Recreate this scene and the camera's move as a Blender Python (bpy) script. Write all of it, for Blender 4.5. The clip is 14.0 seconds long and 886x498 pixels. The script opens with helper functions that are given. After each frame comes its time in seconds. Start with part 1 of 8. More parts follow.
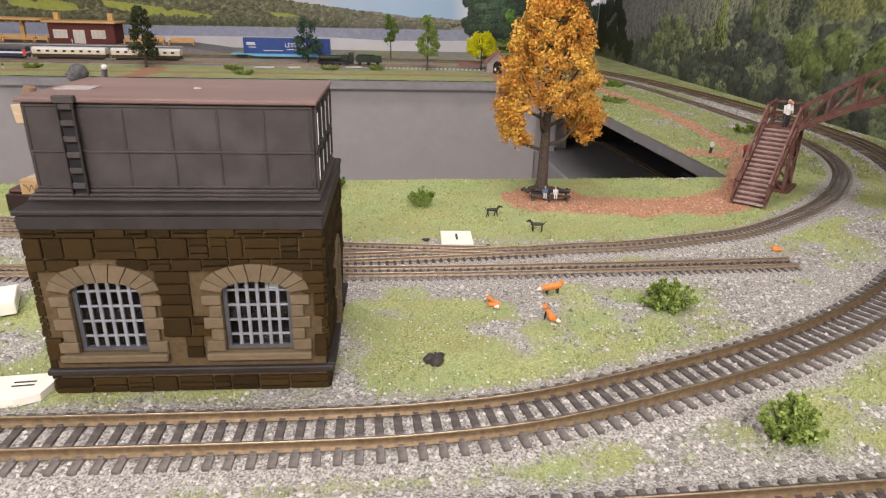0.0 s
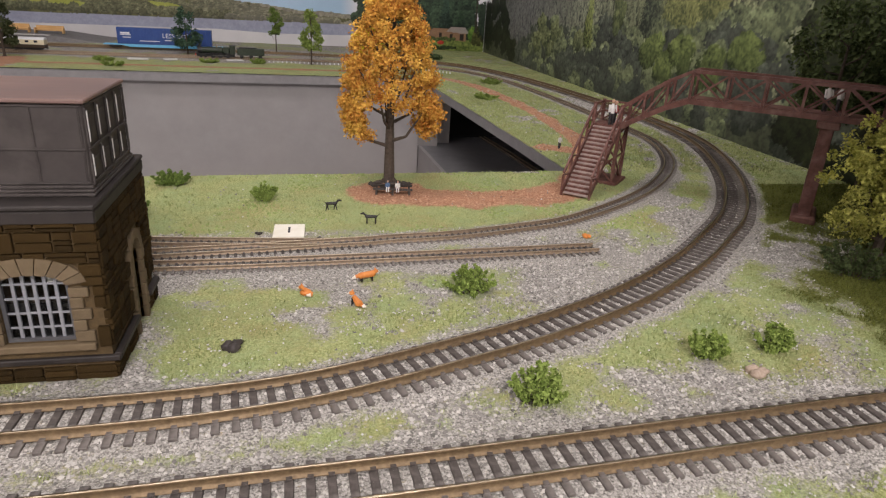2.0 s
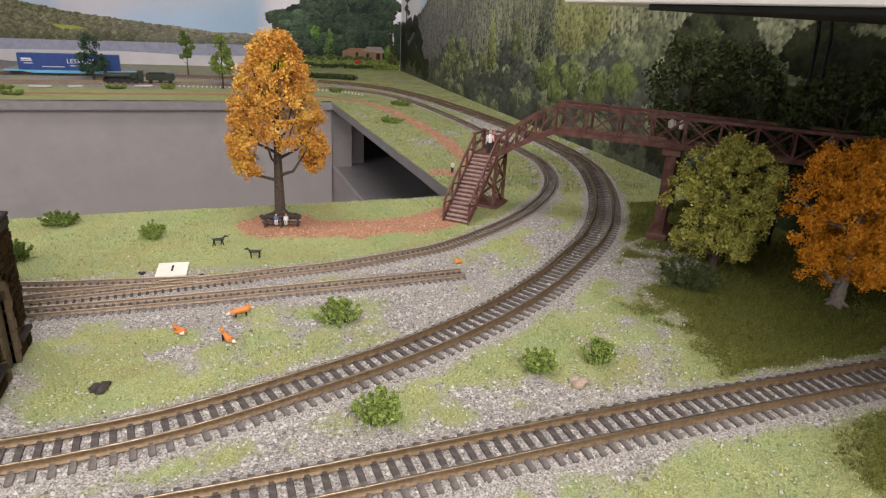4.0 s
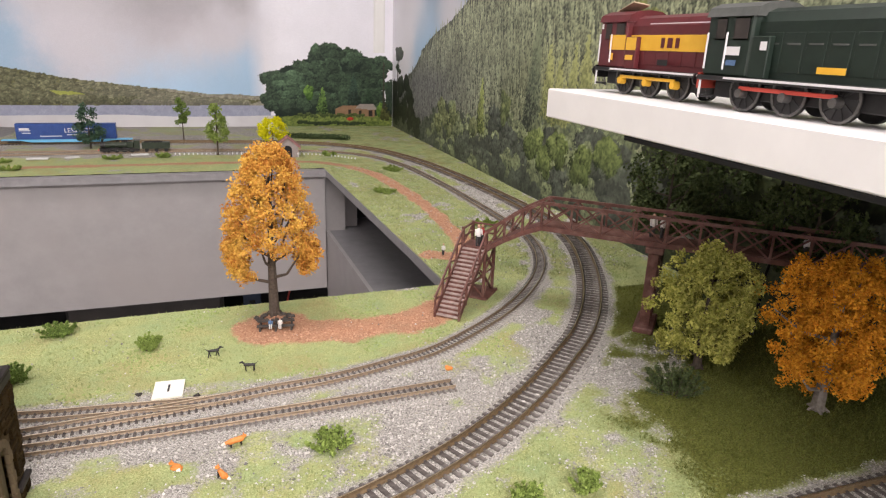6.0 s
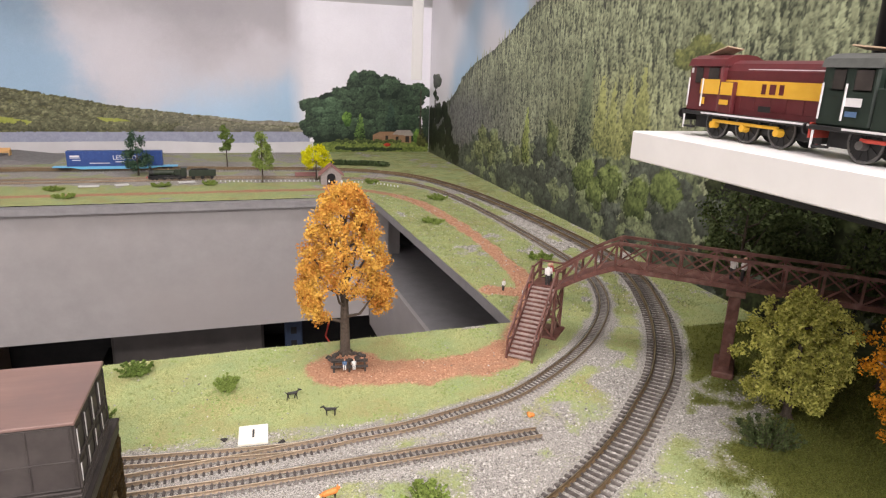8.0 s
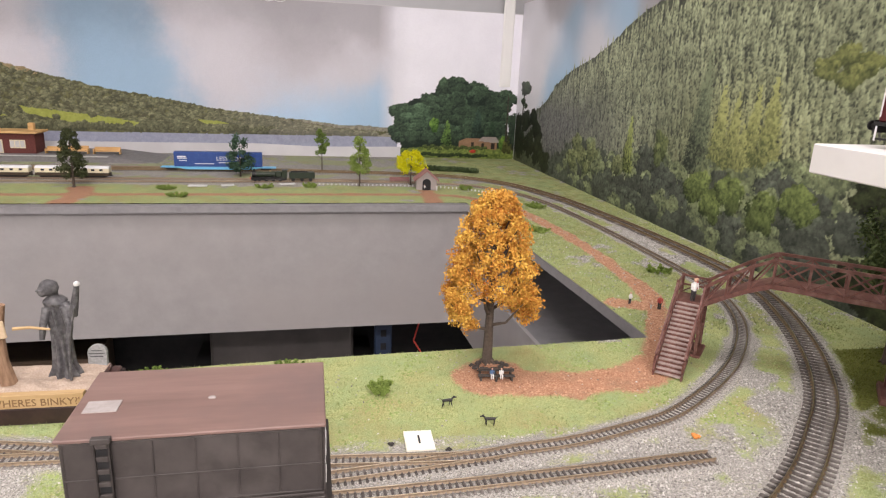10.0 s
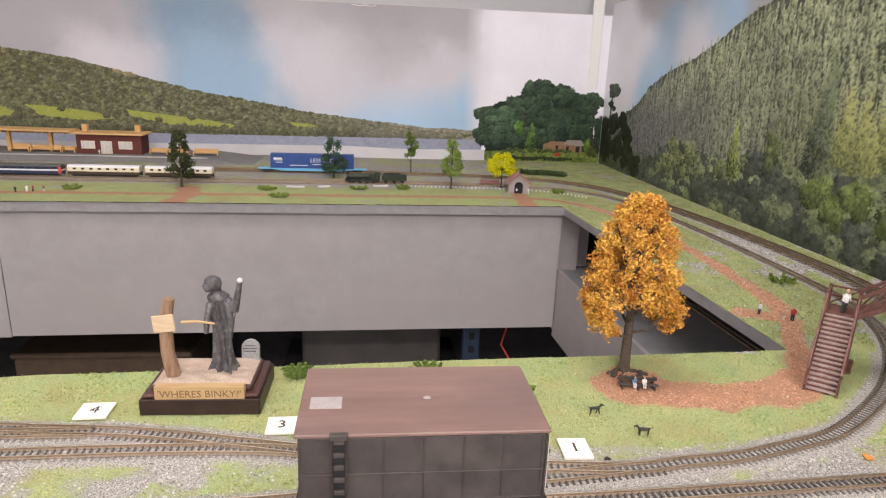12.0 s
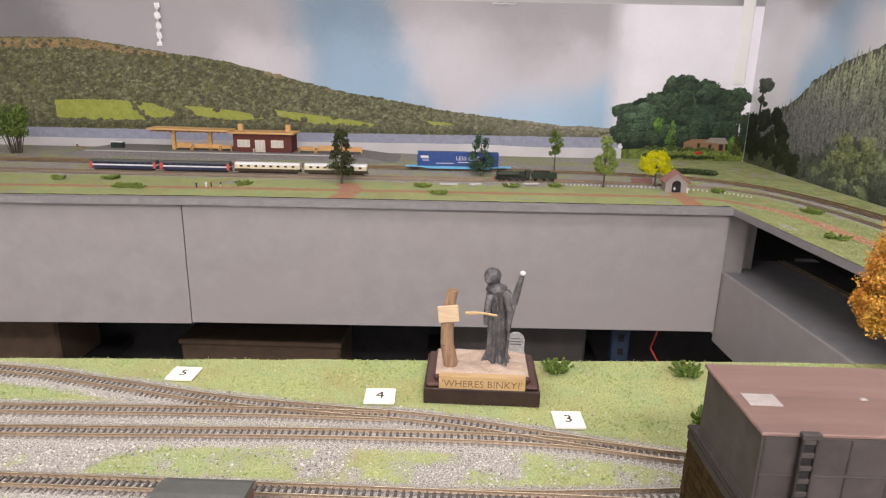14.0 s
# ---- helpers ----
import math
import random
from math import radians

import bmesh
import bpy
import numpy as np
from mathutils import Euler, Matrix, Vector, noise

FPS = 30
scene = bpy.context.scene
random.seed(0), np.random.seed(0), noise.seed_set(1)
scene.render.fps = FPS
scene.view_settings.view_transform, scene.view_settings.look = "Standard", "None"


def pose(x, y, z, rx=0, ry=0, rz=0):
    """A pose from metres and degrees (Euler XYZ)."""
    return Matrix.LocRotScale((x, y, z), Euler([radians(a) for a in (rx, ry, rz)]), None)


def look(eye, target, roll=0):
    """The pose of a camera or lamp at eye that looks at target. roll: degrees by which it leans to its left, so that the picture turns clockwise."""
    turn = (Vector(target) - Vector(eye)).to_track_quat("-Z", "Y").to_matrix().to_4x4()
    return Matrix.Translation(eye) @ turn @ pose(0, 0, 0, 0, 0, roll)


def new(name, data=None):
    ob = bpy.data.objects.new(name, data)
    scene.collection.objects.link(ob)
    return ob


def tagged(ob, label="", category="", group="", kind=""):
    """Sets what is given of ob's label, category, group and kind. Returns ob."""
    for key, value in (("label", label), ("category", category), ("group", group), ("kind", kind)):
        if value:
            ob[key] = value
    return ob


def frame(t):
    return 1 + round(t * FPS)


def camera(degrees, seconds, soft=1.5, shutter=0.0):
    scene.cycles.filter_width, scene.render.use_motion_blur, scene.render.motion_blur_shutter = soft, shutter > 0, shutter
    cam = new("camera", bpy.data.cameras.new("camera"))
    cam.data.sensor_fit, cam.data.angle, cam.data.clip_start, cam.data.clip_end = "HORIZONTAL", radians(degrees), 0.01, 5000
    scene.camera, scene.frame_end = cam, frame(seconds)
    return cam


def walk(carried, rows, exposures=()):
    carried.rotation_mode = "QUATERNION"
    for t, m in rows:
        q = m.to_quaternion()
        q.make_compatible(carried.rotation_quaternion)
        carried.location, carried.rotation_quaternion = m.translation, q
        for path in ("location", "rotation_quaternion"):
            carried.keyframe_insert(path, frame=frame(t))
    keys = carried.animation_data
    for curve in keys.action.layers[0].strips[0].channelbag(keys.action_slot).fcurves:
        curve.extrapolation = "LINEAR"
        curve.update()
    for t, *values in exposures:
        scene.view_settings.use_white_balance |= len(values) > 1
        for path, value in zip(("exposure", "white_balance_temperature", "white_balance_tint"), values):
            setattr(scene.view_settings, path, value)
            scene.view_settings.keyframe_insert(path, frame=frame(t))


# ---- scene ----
cam = camera(69.9, 14.0, soft=1.2)
PATH = [
    (0, (0.215, 0.468, 0.138), (0.367, 2.32, -0.602), 1.5),
    (0.5, (0.241, 0.463, 0.139), (0.433, 2.313, -0.595), 2.0),
    (1, (0.248, 0.461, 0.139), (0.548, 2.289, -0.613), 3.0),
    (1.5, (0.255, 0.454, 0.142), (0.616, 2.272, -0.609), 3.1),
    (2, (0.263, 0.443, 0.145), (0.683, 2.251, -0.6), 3.4),
    (2.5, (0.276, 0.428, 0.153), (0.746, 2.227, -0.584), 3.6),
    (3, (0.286, 0.416, 0.16), (0.816, 2.204, -0.562), 4.0),
    (3.2, (0.288, 0.413, 0.162), (0.844, 2.195, -0.556), 4.0),
    (5.3, (0.305, 0.406, 0.208), (0.935, 2.188, -0.445), 2.4),
    (5.5, (0.303, 0.409, 0.217), (0.934, 2.196, -0.422), 2.3),
    (6, (0.3, 0.413, 0.228), (0.925, 2.212, -0.38), 2.2),
    (6.5, (0.294, 0.417, 0.236), (0.908, 2.23, -0.346), 2.5),
    (7, (0.283, 0.424, 0.238), (0.883, 2.247, -0.325), 2.4),
    (7.2, (0.278, 0.427, 0.239), (0.877, 2.251, -0.323), 2.2),
    (9.5, (0.209, 0.455, 0.242), (0.661, 2.33, -0.287), 2.6),
    (10, (0.185, 0.462, 0.238), (0.587, 2.346, -0.3), 2.6),
    (10.5, (0.168, 0.464, 0.236), (0.523, 2.357, -0.303), 2.4),
    (11, (0.152, 0.466, 0.237), (0.468, 2.367, -0.299), 2.5),
    (11.5, (0.134, 0.472, 0.236), (0.403, 2.38, -0.298), 2.2),
    (12, (0.121, 0.476, 0.234), (0.34, 2.391, -0.302), 2.2),
    (12.5, (0.101, 0.484, 0.234), (0.257, 2.404, -0.302), 2.4),
    (13, (0.08, 0.487, 0.234), (0.166, 2.414, -0.296), 2.2),
    (13.5, (0.049, 0.484, 0.228), (0.056, 2.415, -0.293), 1.4),
    (14, (-0.017, 0.484, 0.225), (-0.058, 2.408, -0.318), 1.2),
]
walk(cam, [(t, look(eye, target, roll)) for t, eye, target, roll in PATH],
     exposures=[(0, 0.05), (0.5, -0.1), (1.0, -0.28), (2.5, -0.3), (3.2, -0.25), (5.3, 0.22), (6.5, 0.32), (14, 0.28)])

# ---- room light ----
world = bpy.data.worlds.new("room_air")
scene.world = world
world.use_nodes = True
world.node_tree.nodes["Background"].inputs[0].default_value = (1.0, 0.97, 0.93, 1)
world.node_tree.nodes["Background"].inputs[1].default_value = 0.05


def ceiling_lamp_light(x, y, z, sx, sy, watts, tint):
    lamp = bpy.data.lights.new("ceiling_panel_light", "AREA")
    lamp.shape, lamp.size, lamp.size_y, lamp.energy, lamp.color = "RECTANGLE", sx, sy, watts, tint
    ob = new("ceiling_panel_light", lamp)
    ob.matrix_world = pose(x, y, z, 0, 0, 0)
    return ob


LAMP_TINT = (1.0, 0.92, 0.925)
ceiling_lamp_light(0.05, 1.00, 1.325, 1.2, 0.3, 11, LAMP_TINT)
ceiling_lamp_light(0.20, -0.90, 1.325, 1.0, 0.3, 62, LAMP_TINT)
# added fill from the front left, reaching the trees below the shelf
ceiling_lamp_light(-1.45, -0.30, 1.325, 0.3, 1.2, 20, LAMP_TINT)


# ---- materials ----
def mat(name, low, high, scale=300.0, rough=0.6, bump=0.15, metal=0.0, fine=4.0, spread=0.5, island=0.0, per_object=0.0,
        stain=None, stain_scale=30.0, spec=0.4, bump_dist=0.0004, stretch=(1, 1, 1)):
    """A surface with grain at two scales; low and high are linear base colours."""
    m = bpy.data.materials.new(name)
    m.use_nodes = True
    nt = m.node_tree
    nd, ln = nt.nodes, nt.links
    b = nd["Principled BSDF"]
    tc = nd.new("ShaderNodeTexCoord")
    mp = nd.new("ShaderNodeMapping")
    mp.inputs["Scale"].default_value = stretch
    ln.new(tc.outputs["Object"], mp.inputs[0])
    n1 = nd.new("ShaderNodeTexNoise")
    n1.inputs["Scale"].default_value, n1.inputs["Detail"].default_value = scale, fine
    n1.inputs["Roughness"].default_value = 0.65
    ln.new(mp.outputs[0], n1.inputs["Vector"])
    ramp = nd.new("ShaderNodeMapRange")
    ramp.inputs[1].default_value, ramp.inputs[2].default_value = 0.5 - spread / 2, 0.5 + spread / 2
    ln.new(n1.outputs["Fac"], ramp.inputs[0])
    fac = ramp.outputs[0]
    if island or per_object:
        if island:
            src = nd.new("ShaderNodeNewGeometry").outputs["Random Per Island"]
            amount = island
        else:
            src = nd.new("ShaderNodeObjectInfo").outputs["Random"]
            amount = per_object
        mx = nd.new("ShaderNodeMix")
        mx.inputs[0].default_value = amount
        ln.new(fac, mx.inputs[2])
        ln.new(src, mx.inputs[3])
        fac = mx.outputs[0]
    col = nd.new("ShaderNodeMix")
    col.data_type = "RGBA"
    col.inputs[6].default_value, col.inputs[7].default_value = (*low, 1), (*high, 1)
    ln.new(fac, col.inputs[0])
    out = col.outputs[2]
    if stain:
        n2 = nd.new("ShaderNodeTexNoise")
        n2.inputs["Scale"].default_value, n2.inputs["Detail"].default_value = stain_scale, 5
        ln.new(tc.outputs["Object"], n2.inputs["Vector"])
        r2 = nd.new("ShaderNodeMapRange")
        r2.inputs[1].default_value, r2.inputs[2].default_value = 0.48, 0.72
        ln.new(n2.outputs["Fac"], r2.inputs[0])
        c2 = nd.new("ShaderNodeMix")
        c2.data_type = "RGBA"
        c2.inputs[7].default_value = (*stain, 1)
        ln.new(r2.outputs[0], c2.inputs[0])
        ln.new(out, c2.inputs[6])
        out = c2.outputs[2]
    ln.new(out, b.inputs["Base Color"])
    b.inputs["Roughness"].default_value, b.inputs["Metallic"].default_value = rough, metal
    b.inputs["Specular IOR Level"].default_value = spec
    if bump:
        bp = nd.new("ShaderNodeBump")
        bp.inputs["Strength"].default_value, bp.inputs["Distance"].default_value = bump, bump_dist
        ln.new(n1.outputs["Fac"], bp.inputs["Height"])
        ln.new(bp.outputs[0], b.inputs["Normal"])
    return m


def ground_mat(name):
    """Scenic ground: the vertex attribute gives how much turf, red earth, painted shelf shade and ballast lies at a
    place.
    """
    m = bpy.data.materials.new(name)
    m.use_nodes = True
    nt = m.node_tree
    nd, ln = nt.nodes, nt.links
    b = nd["Principled BSDF"]
    tc = nd.new("ShaderNodeTexCoord")
    at = nd.new("ShaderNodeVertexColor")
    at.layer_name = "cover"
    sep = nd.new("ShaderNodeSeparateColor")
    ln.new(at.outputs[0], sep.inputs[0])

    def noise_fac(scale, detail=4, lo=0.35, hi=0.65):
        n = nd.new("ShaderNodeTexNoise")
        n.inputs["Scale"].default_value, n.inputs["Detail"].default_value = scale, detail
        n.inputs["Roughness"].default_value = 0.7
        ln.new(tc.outputs["Object"], n.inputs["Vector"])
        r = nd.new("ShaderNodeMapRange")
        r.inputs[1].default_value, r.inputs[2].default_value = lo, hi
        ln.new(n.outputs["Fac"], r.inputs[0])
        return r.outputs[0]

    def blend(fac, a, bb):
        x = nd.new("ShaderNodeMix")
        x.data_type = "RGBA"
        ln.new(fac, x.inputs[0])
        for k, v in ((6, a), (7, bb)):
            if isinstance(v, tuple):
                x.inputs[k].default_value = (*v, 1)
            else:
                ln.new(v, x.inputs[k])
        return x.outputs[2]

    vor = nd.new("ShaderNodeTexVoronoi")
    vor.inputs["Scale"].default_value = 750
    ln.new(tc.outputs["Object"], vor.inputs["Vector"])
    grey = blend(noise_fac(1100, 3), (0.105, 0.098, 0.088), (0.52, 0.495, 0.45))
    turf = blend(noise_fac(900, 4), (0.19, 0.205, 0.072), (0.50, 0.525, 0.245))
    turf = blend(noise_fac(28, 4, 0.38, 0.66), turf, blend(noise_fac(1300, 3), (0.17, 0.225, 0.090), (0.38, 0.46, 0.225)))
    turf = blend(noise_fac(15, 5, 0.50, 0.74), turf, blend(noise_fac(1000, 3), (0.19, 0.165, 0.06), (0.43, 0.375, 0.18)))
    earth = blend(noise_fac(800, 4), (0.25, 0.110, 0.060), (0.56, 0.32, 0.20))
    earth = blend(noise_fac(60, 5, 0.42, 0.66), earth, blend(noise_fac(900, 3), (0.20, 0.10, 0.06), (0.46, 0.29, 0.19)))
    # olive: turf colour with the shelf's shade in it, also used for random patches
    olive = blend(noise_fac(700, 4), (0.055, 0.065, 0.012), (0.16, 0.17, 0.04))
    rough_fac = noise_fac(420, 5, 0.3, 0.7)

    def edge(channel):
        add = nd.new("ShaderNodeMath")
        add.operation = "ADD"
        ln.new(sep.outputs[channel], add.inputs[0])
        sc = nd.new("ShaderNodeMath")
        sc.operation = "MULTIPLY_ADD"
        sc.inputs[1].default_value, sc.inputs[2].default_value = 0.7, -0.35
        ln.new(rough_fac, sc.inputs[0])
        ln.new(sc.outputs[0], add.inputs[1])
        r = nd.new("ShaderNodeMapRange")
        r.inputs[1].default_value, r.inputs[2].default_value = 0.18, 0.82
        ln.new(add.outputs[0], r.inputs[0])
        return r.outputs[0]

    c = blend(edge(0), grey, turf)
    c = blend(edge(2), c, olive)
    c = blend(edge(1), c, earth)
    ln.new(c, b.inputs["Base Color"])
    b.inputs["Roughness"].default_value = 0.95
    b.inputs["Specular IOR Level"].default_value = 0.15
    bp = nd.new("ShaderNodeBump")
    bp.inputs["Strength"].default_value, bp.inputs["Distance"].default_value = 0.7, 0.001
    n = nd.new("ShaderNodeTexNoise")
    n.inputs["Scale"].default_value, n.inputs["Detail"].default_value = 700, 4
    ln.new(tc.outputs["Object"], n.inputs["Vector"])
    ln.new(n.outputs["Fac"], bp.inputs["Height"])
    ln.new(bp.outputs[0], b.inputs["Normal"])
    return m


M = {}
M["ground"] = ground_mat("scenic_ground")
M["stone_grain"] = mat("ballast_grain", (0.085, 0.079, 0.070), (0.62, 0.59, 0.545), 900, 0.9, 0.2, island=0.85)
M["earth_grain"] = mat("red_earth_grain", (0.23, 0.10, 0.055), (0.60, 0.35, 0.22), 900, 0.95, 0.2, island=0.8)
M["grass"] = mat("static_grass", (0.185, 0.22, 0.075), (0.50, 0.55, 0.27), 40, 0.8, 0, island=0.7, spec=0.1)
# grass darkened in its colour for the shade below the shelf
M["grass_shelf_shade"] = mat("shelf_shade_static_grass", (0.05, 0.065, 0.01), (0.19, 0.20, 0.05), 40, 0.8, 0, island=0.7, spec=0.1)
M["turf_clump"] = mat("mint_turf_clump", (0.16, 0.21, 0.06), (0.36, 0.44, 0.17), 60, 0.85, 0, island=0.7, spec=0.1)
M["sleeper"] = mat("sleeper_plastic", (0.034, 0.028, 0.025), (0.125, 0.107, 0.096), 500, 0.7, 0.3, stain=(0.24, 0.215, 0.195), stain_scale=60)
M["rail_side"] = mat("weathered_rail_side", (0.12, 0.082, 0.045), (0.27, 0.19, 0.105), 500, 0.55, 0.2, metal=0.4)
M["rail_n"] = mat("brown_narrow_rail_side", (0.17, 0.125, 0.082), (0.36, 0.275, 0.19), 500, 0.5, 0.2, metal=0.4)
M["rail_top"] = mat("worn_rail_head", (0.42, 0.33, 0.22), (0.75, 0.64, 0.48), 200, 0.28, 0.05, metal=0.95)
M["rail_dull"] = mat("dull_rail_head", (0.20, 0.14, 0.10), (0.42, 0.32, 0.24), 250, 0.4, 0.05, metal=0.8)
M["board_grey"] = mat("grey_painted_board", (0.262, 0.246, 0.242), (0.318, 0.300, 0.295), 25, 0.5, 0.06, stain=(0.30, 0.275, 0.265), stain_scale=4)
M["board_lip"] = mat("grey_board_lip", (0.19, 0.18, 0.185), (0.26, 0.25, 0.25), 60, 0.55, 0.1)
M["dark_deck"] = mat("dark_grey_deck", (0.17, 0.166, 0.172), (0.225, 0.22, 0.228), 40, 0.6, 0.08)
# flat black: for black parts, and for shade painted under the boards
M["black"] = mat("black_and_painted_dark", (0.006, 0.006, 0.007), (0.016, 0.015, 0.015), 40, 0.8, 0.05)
M["wall_white"] = mat("room_wall_paint", (0.76, 0.75, 0.73), (0.82, 0.81, 0.79), 8, 0.6, 0.05)
M["wall_grey"] = mat("grey_wall_strip", (0.42, 0.42, 0.43), (0.52, 0.52, 0.53), 6, 0.5, 0.05)
M["floor"] = mat("dark_floor", (0.05, 0.048, 0.045), (0.09, 0.085, 0.08), 12, 0.7, 0.1)
M["white_board"] = mat("white_shelf_laminate", (0.78, 0.76, 0.74), (0.84, 0.82, 0.80), 30, 0.45, 0.04)
M["paper"] = mat("cream_card", (0.74, 0.70, 0.58), (0.84, 0.81, 0.72), 150, 0.8, 0.08)
M["ink"] = mat("black_ink", (0.02, 0.02, 0.02), (0.05, 0.05, 0.05), 100, 0.7, 0)


# ---- mesh helpers ----
def link_mesh(name, me, material, parent=None, label=""):
    ob = new(name, me)
    for x in (material if isinstance(material, (list, tuple)) else [material]):
        me.materials.append(x)
    if parent is not None:
        ob.parent = parent
    if label:
        ob["label"] = label
    return ob


def part(name, bm, material, parent=None, label="", smooth=False):
    me = bpy.data.meshes.new(name)
    bmesh.ops.recalc_face_normals(bm, faces=bm.faces)
    bm.to_mesh(me)
    bm.free()
    if smooth:
        me.polygons.foreach_set("use_smooth", [True] * len(me.polygons))
    return link_mesh(name, me, material, parent, label)


def np_mesh(name, verts, faces, material, parent=None, label="", smooth=False):
    """A mesh straight from arrays; faces all have the same number of corners."""
    verts, faces = np.asarray(verts, np.float32), np.asarray(faces, np.int32)
    me = bpy.data.meshes.new(name)
    n, k = faces.shape
    me.vertices.add(len(verts))
    me.vertices.foreach_set("co", verts.ravel())
    me.loops.add(n * k)
    me.loops.foreach_set("vertex_index", faces.ravel())
    me.polygons.add(n)
    me.polygons.foreach_set("loop_start", np.arange(0, n * k, k, dtype=np.int32))
    me.update(calc_edges=True)
    me.validate()
    if smooth:
        me.polygons.foreach_set("use_smooth", [True] * n)
    return link_mesh(name, me, material, parent, label)


def empty(name, at, label, category, group="", kind="", rz=0.0):
    ob = new(name)
    ob.matrix_world = pose(*at, 0, 0, rz)
    ob.empty_display_size = 0.01
    return tagged(ob, label, category, group, kind)


def add_box(bm, lo, hi, bevel=0.0, m=None, mi=0):
    lo, hi = Vector(lo), Vector(hi)
    r = bmesh.ops.create_cube(bm, size=1.0)
    vs = r["verts"]
    for v in vs:
        v.co = Vector([lo[i] + (v.co[i] + 0.5) * (hi[i] - lo[i]) for i in range(3)])
    faces = {f for v in vs for f in v.link_faces}
    if bevel:
        es = list({e for v in vs for e in v.link_edges})
        res = bmesh.ops.bevel(bm, geom=es, offset=bevel, segments=1, affect="EDGES", profile=0.5)
        faces = set(res["faces"]) | {f for v in res["verts"] for f in v.link_faces}
        vs = list({v for f in faces for v in f.verts})
    for f in faces:
        f.material_index = mi
    if m is not None:
        for v in vs:
            v.co = m @ v.co
    return vs


def boxed(lo, hi, bevel=0.0, m=None):
    bm = bmesh.new()
    add_box(bm, lo, hi, bevel, m)
    return bm


def add_tube(bm, a, b, r1, r2=None, n=8, caps=True, mi=0):
    a, b = Vector(a), Vector(b)
    r2 = r1 if r2 is None else r2
    d = (b - a).normalized()
    side = d.orthogonal().normalized()
    up = d.cross(side)
    rings = []
    for p, r in ((a, r1), (b, r2)):
        rings.append([bm.verts.new(p + (side * math.cos(t) + up * math.sin(t)) * r) for t in [2 * math.pi * i / n for i in range(n)]])
    fs = [bm.faces.new((rings[0][i], rings[0][(i + 1) % n], rings[1][(i + 1) % n], rings[1][i])) for i in range(n)]
    if caps:
        fs += [bm.faces.new(rings[0][::-1]), bm.faces.new(rings[1])]
    for f in fs:
        f.material_index = mi
    return rings


def add_bar(bm, a, b, w, h, mi=0):
    """A square bar from a to b, w across and h high."""
    a, b = Vector(a), Vector(b)
    d = (b - a).normalized()
    side = Vector((0, 0, 1)).cross(d)
    side = side.normalized() if side.length > 1e-4 else Vector((1, 0, 0))
    up = d.cross(side)
    r = [[bm.verts.new(p + side * sx * w / 2 + up * sy * h / 2) for sx, sy in ((-1, -1), (1, -1), (1, 1), (-1, 1))] for p in (a, b)]
    fs = [bm.faces.new((r[0][i], r[0][(i + 1) % 4], r[1][(i + 1) % 4], r[1][i])) for i in range(4)]
    fs += [bm.faces.new(r[0][::-1]), bm.faces.new(r[1])]
    for f in fs:
        f.material_index = mi


def add_blob(bm, c, r, sub=2, squash=(1, 1, 1), jitter=0.0, mi=0, m=None):
    res = bmesh.ops.create_icosphere(bm, subdivisions=sub, radius=1.0)
    for v in res["verts"]:
        k = 1 + jitter * noise.noise(v.co * 2.3 + Vector(c) * 90)
        v.co = Vector([c[i] + v.co[i] * r * squash[i] * k for i in range(3)])
        if m is not None:
            v.co = m @ v.co
    for f in {f for v in res["verts"] for f in v.link_faces}:
        f.material_index = mi
        f.smooth = True


def prism(bm, outline, lo, hi, axis="y", mi=0):
    """An outline in two axes, made thick along the third: axis y takes (x, z), x takes (y, z), z takes (x, y)."""
    def at(p, d):
        return {"y": (p[0], d, p[1]), "x": (d, p[0], p[1]), "z": (p[0], p[1], d)}[axis]
    a = [bm.verts.new(at(p, lo)) for p in outline]
    b = [bm.verts.new(at(p, hi)) for p in outline]
    n = len(outline)
    fs = [bm.faces.new(a), bm.faces.new(b[::-1])]
    fs += [bm.faces.new((a[i], b[i], b[(i + 1) % n], a[(i + 1) % n])) for i in range(n)]
    for f in fs:
        f.material_index = mi


def lettering(name, words, size, m, material, parent, depth=0.0001):
    cu = bpy.data.curves.new(name, "FONT")
    cu.body, cu.size, cu.align_x, cu.align_y, cu.extrude = words, size, "CENTER", "CENTER", depth
    cu.resolution_u = 2
    tmp = new(name, cu)
    me = bpy.data.meshes.new_from_object(tmp.evaluated_get(bpy.context.evaluated_depsgraph_get()))
    bpy.data.objects.remove(tmp)
    ob = link_mesh(name, me, material, parent)
    ob.matrix_local = m
    return ob


def spline(points, step):
    """Evenly spaced points and directions along a smooth line through the given points."""
    p = np.array(points, float)
    p = np.vstack([2 * p[0] - p[1], p, 2 * p[-1] - p[-2]])
    out = []
    for i in range(1, len(p) - 2):
        for t in np.linspace(0, 1, 24, endpoint=False):
            a, b, c, d = p[i - 1], p[i], p[i + 1], p[i + 2]
            out.append(0.5 * (2 * b + (c - a) * t + (2 * a - 5 * b + 4 * c - d) * t * t + (3 * b - a - 3 * c + d) * t ** 3))
    out.append(p[-2])
    out = np.array(out)
    for _ in range(6):
        out[1:-1] = 0.25 * out[:-2] + 0.5 * out[1:-1] + 0.25 * out[2:]
    s = np.concatenate([[0], np.cumsum(np.linalg.norm(np.diff(out, axis=0), axis=1))])
    q = np.arange(0, s[-1], step)
    r = np.stack([np.interp(q, s, out[:, k]) for k in range(out.shape[1])], 1)
    d = np.gradient(r, axis=0)
    d /= np.linalg.norm(d, axis=1, keepdims=True)
    return r, d


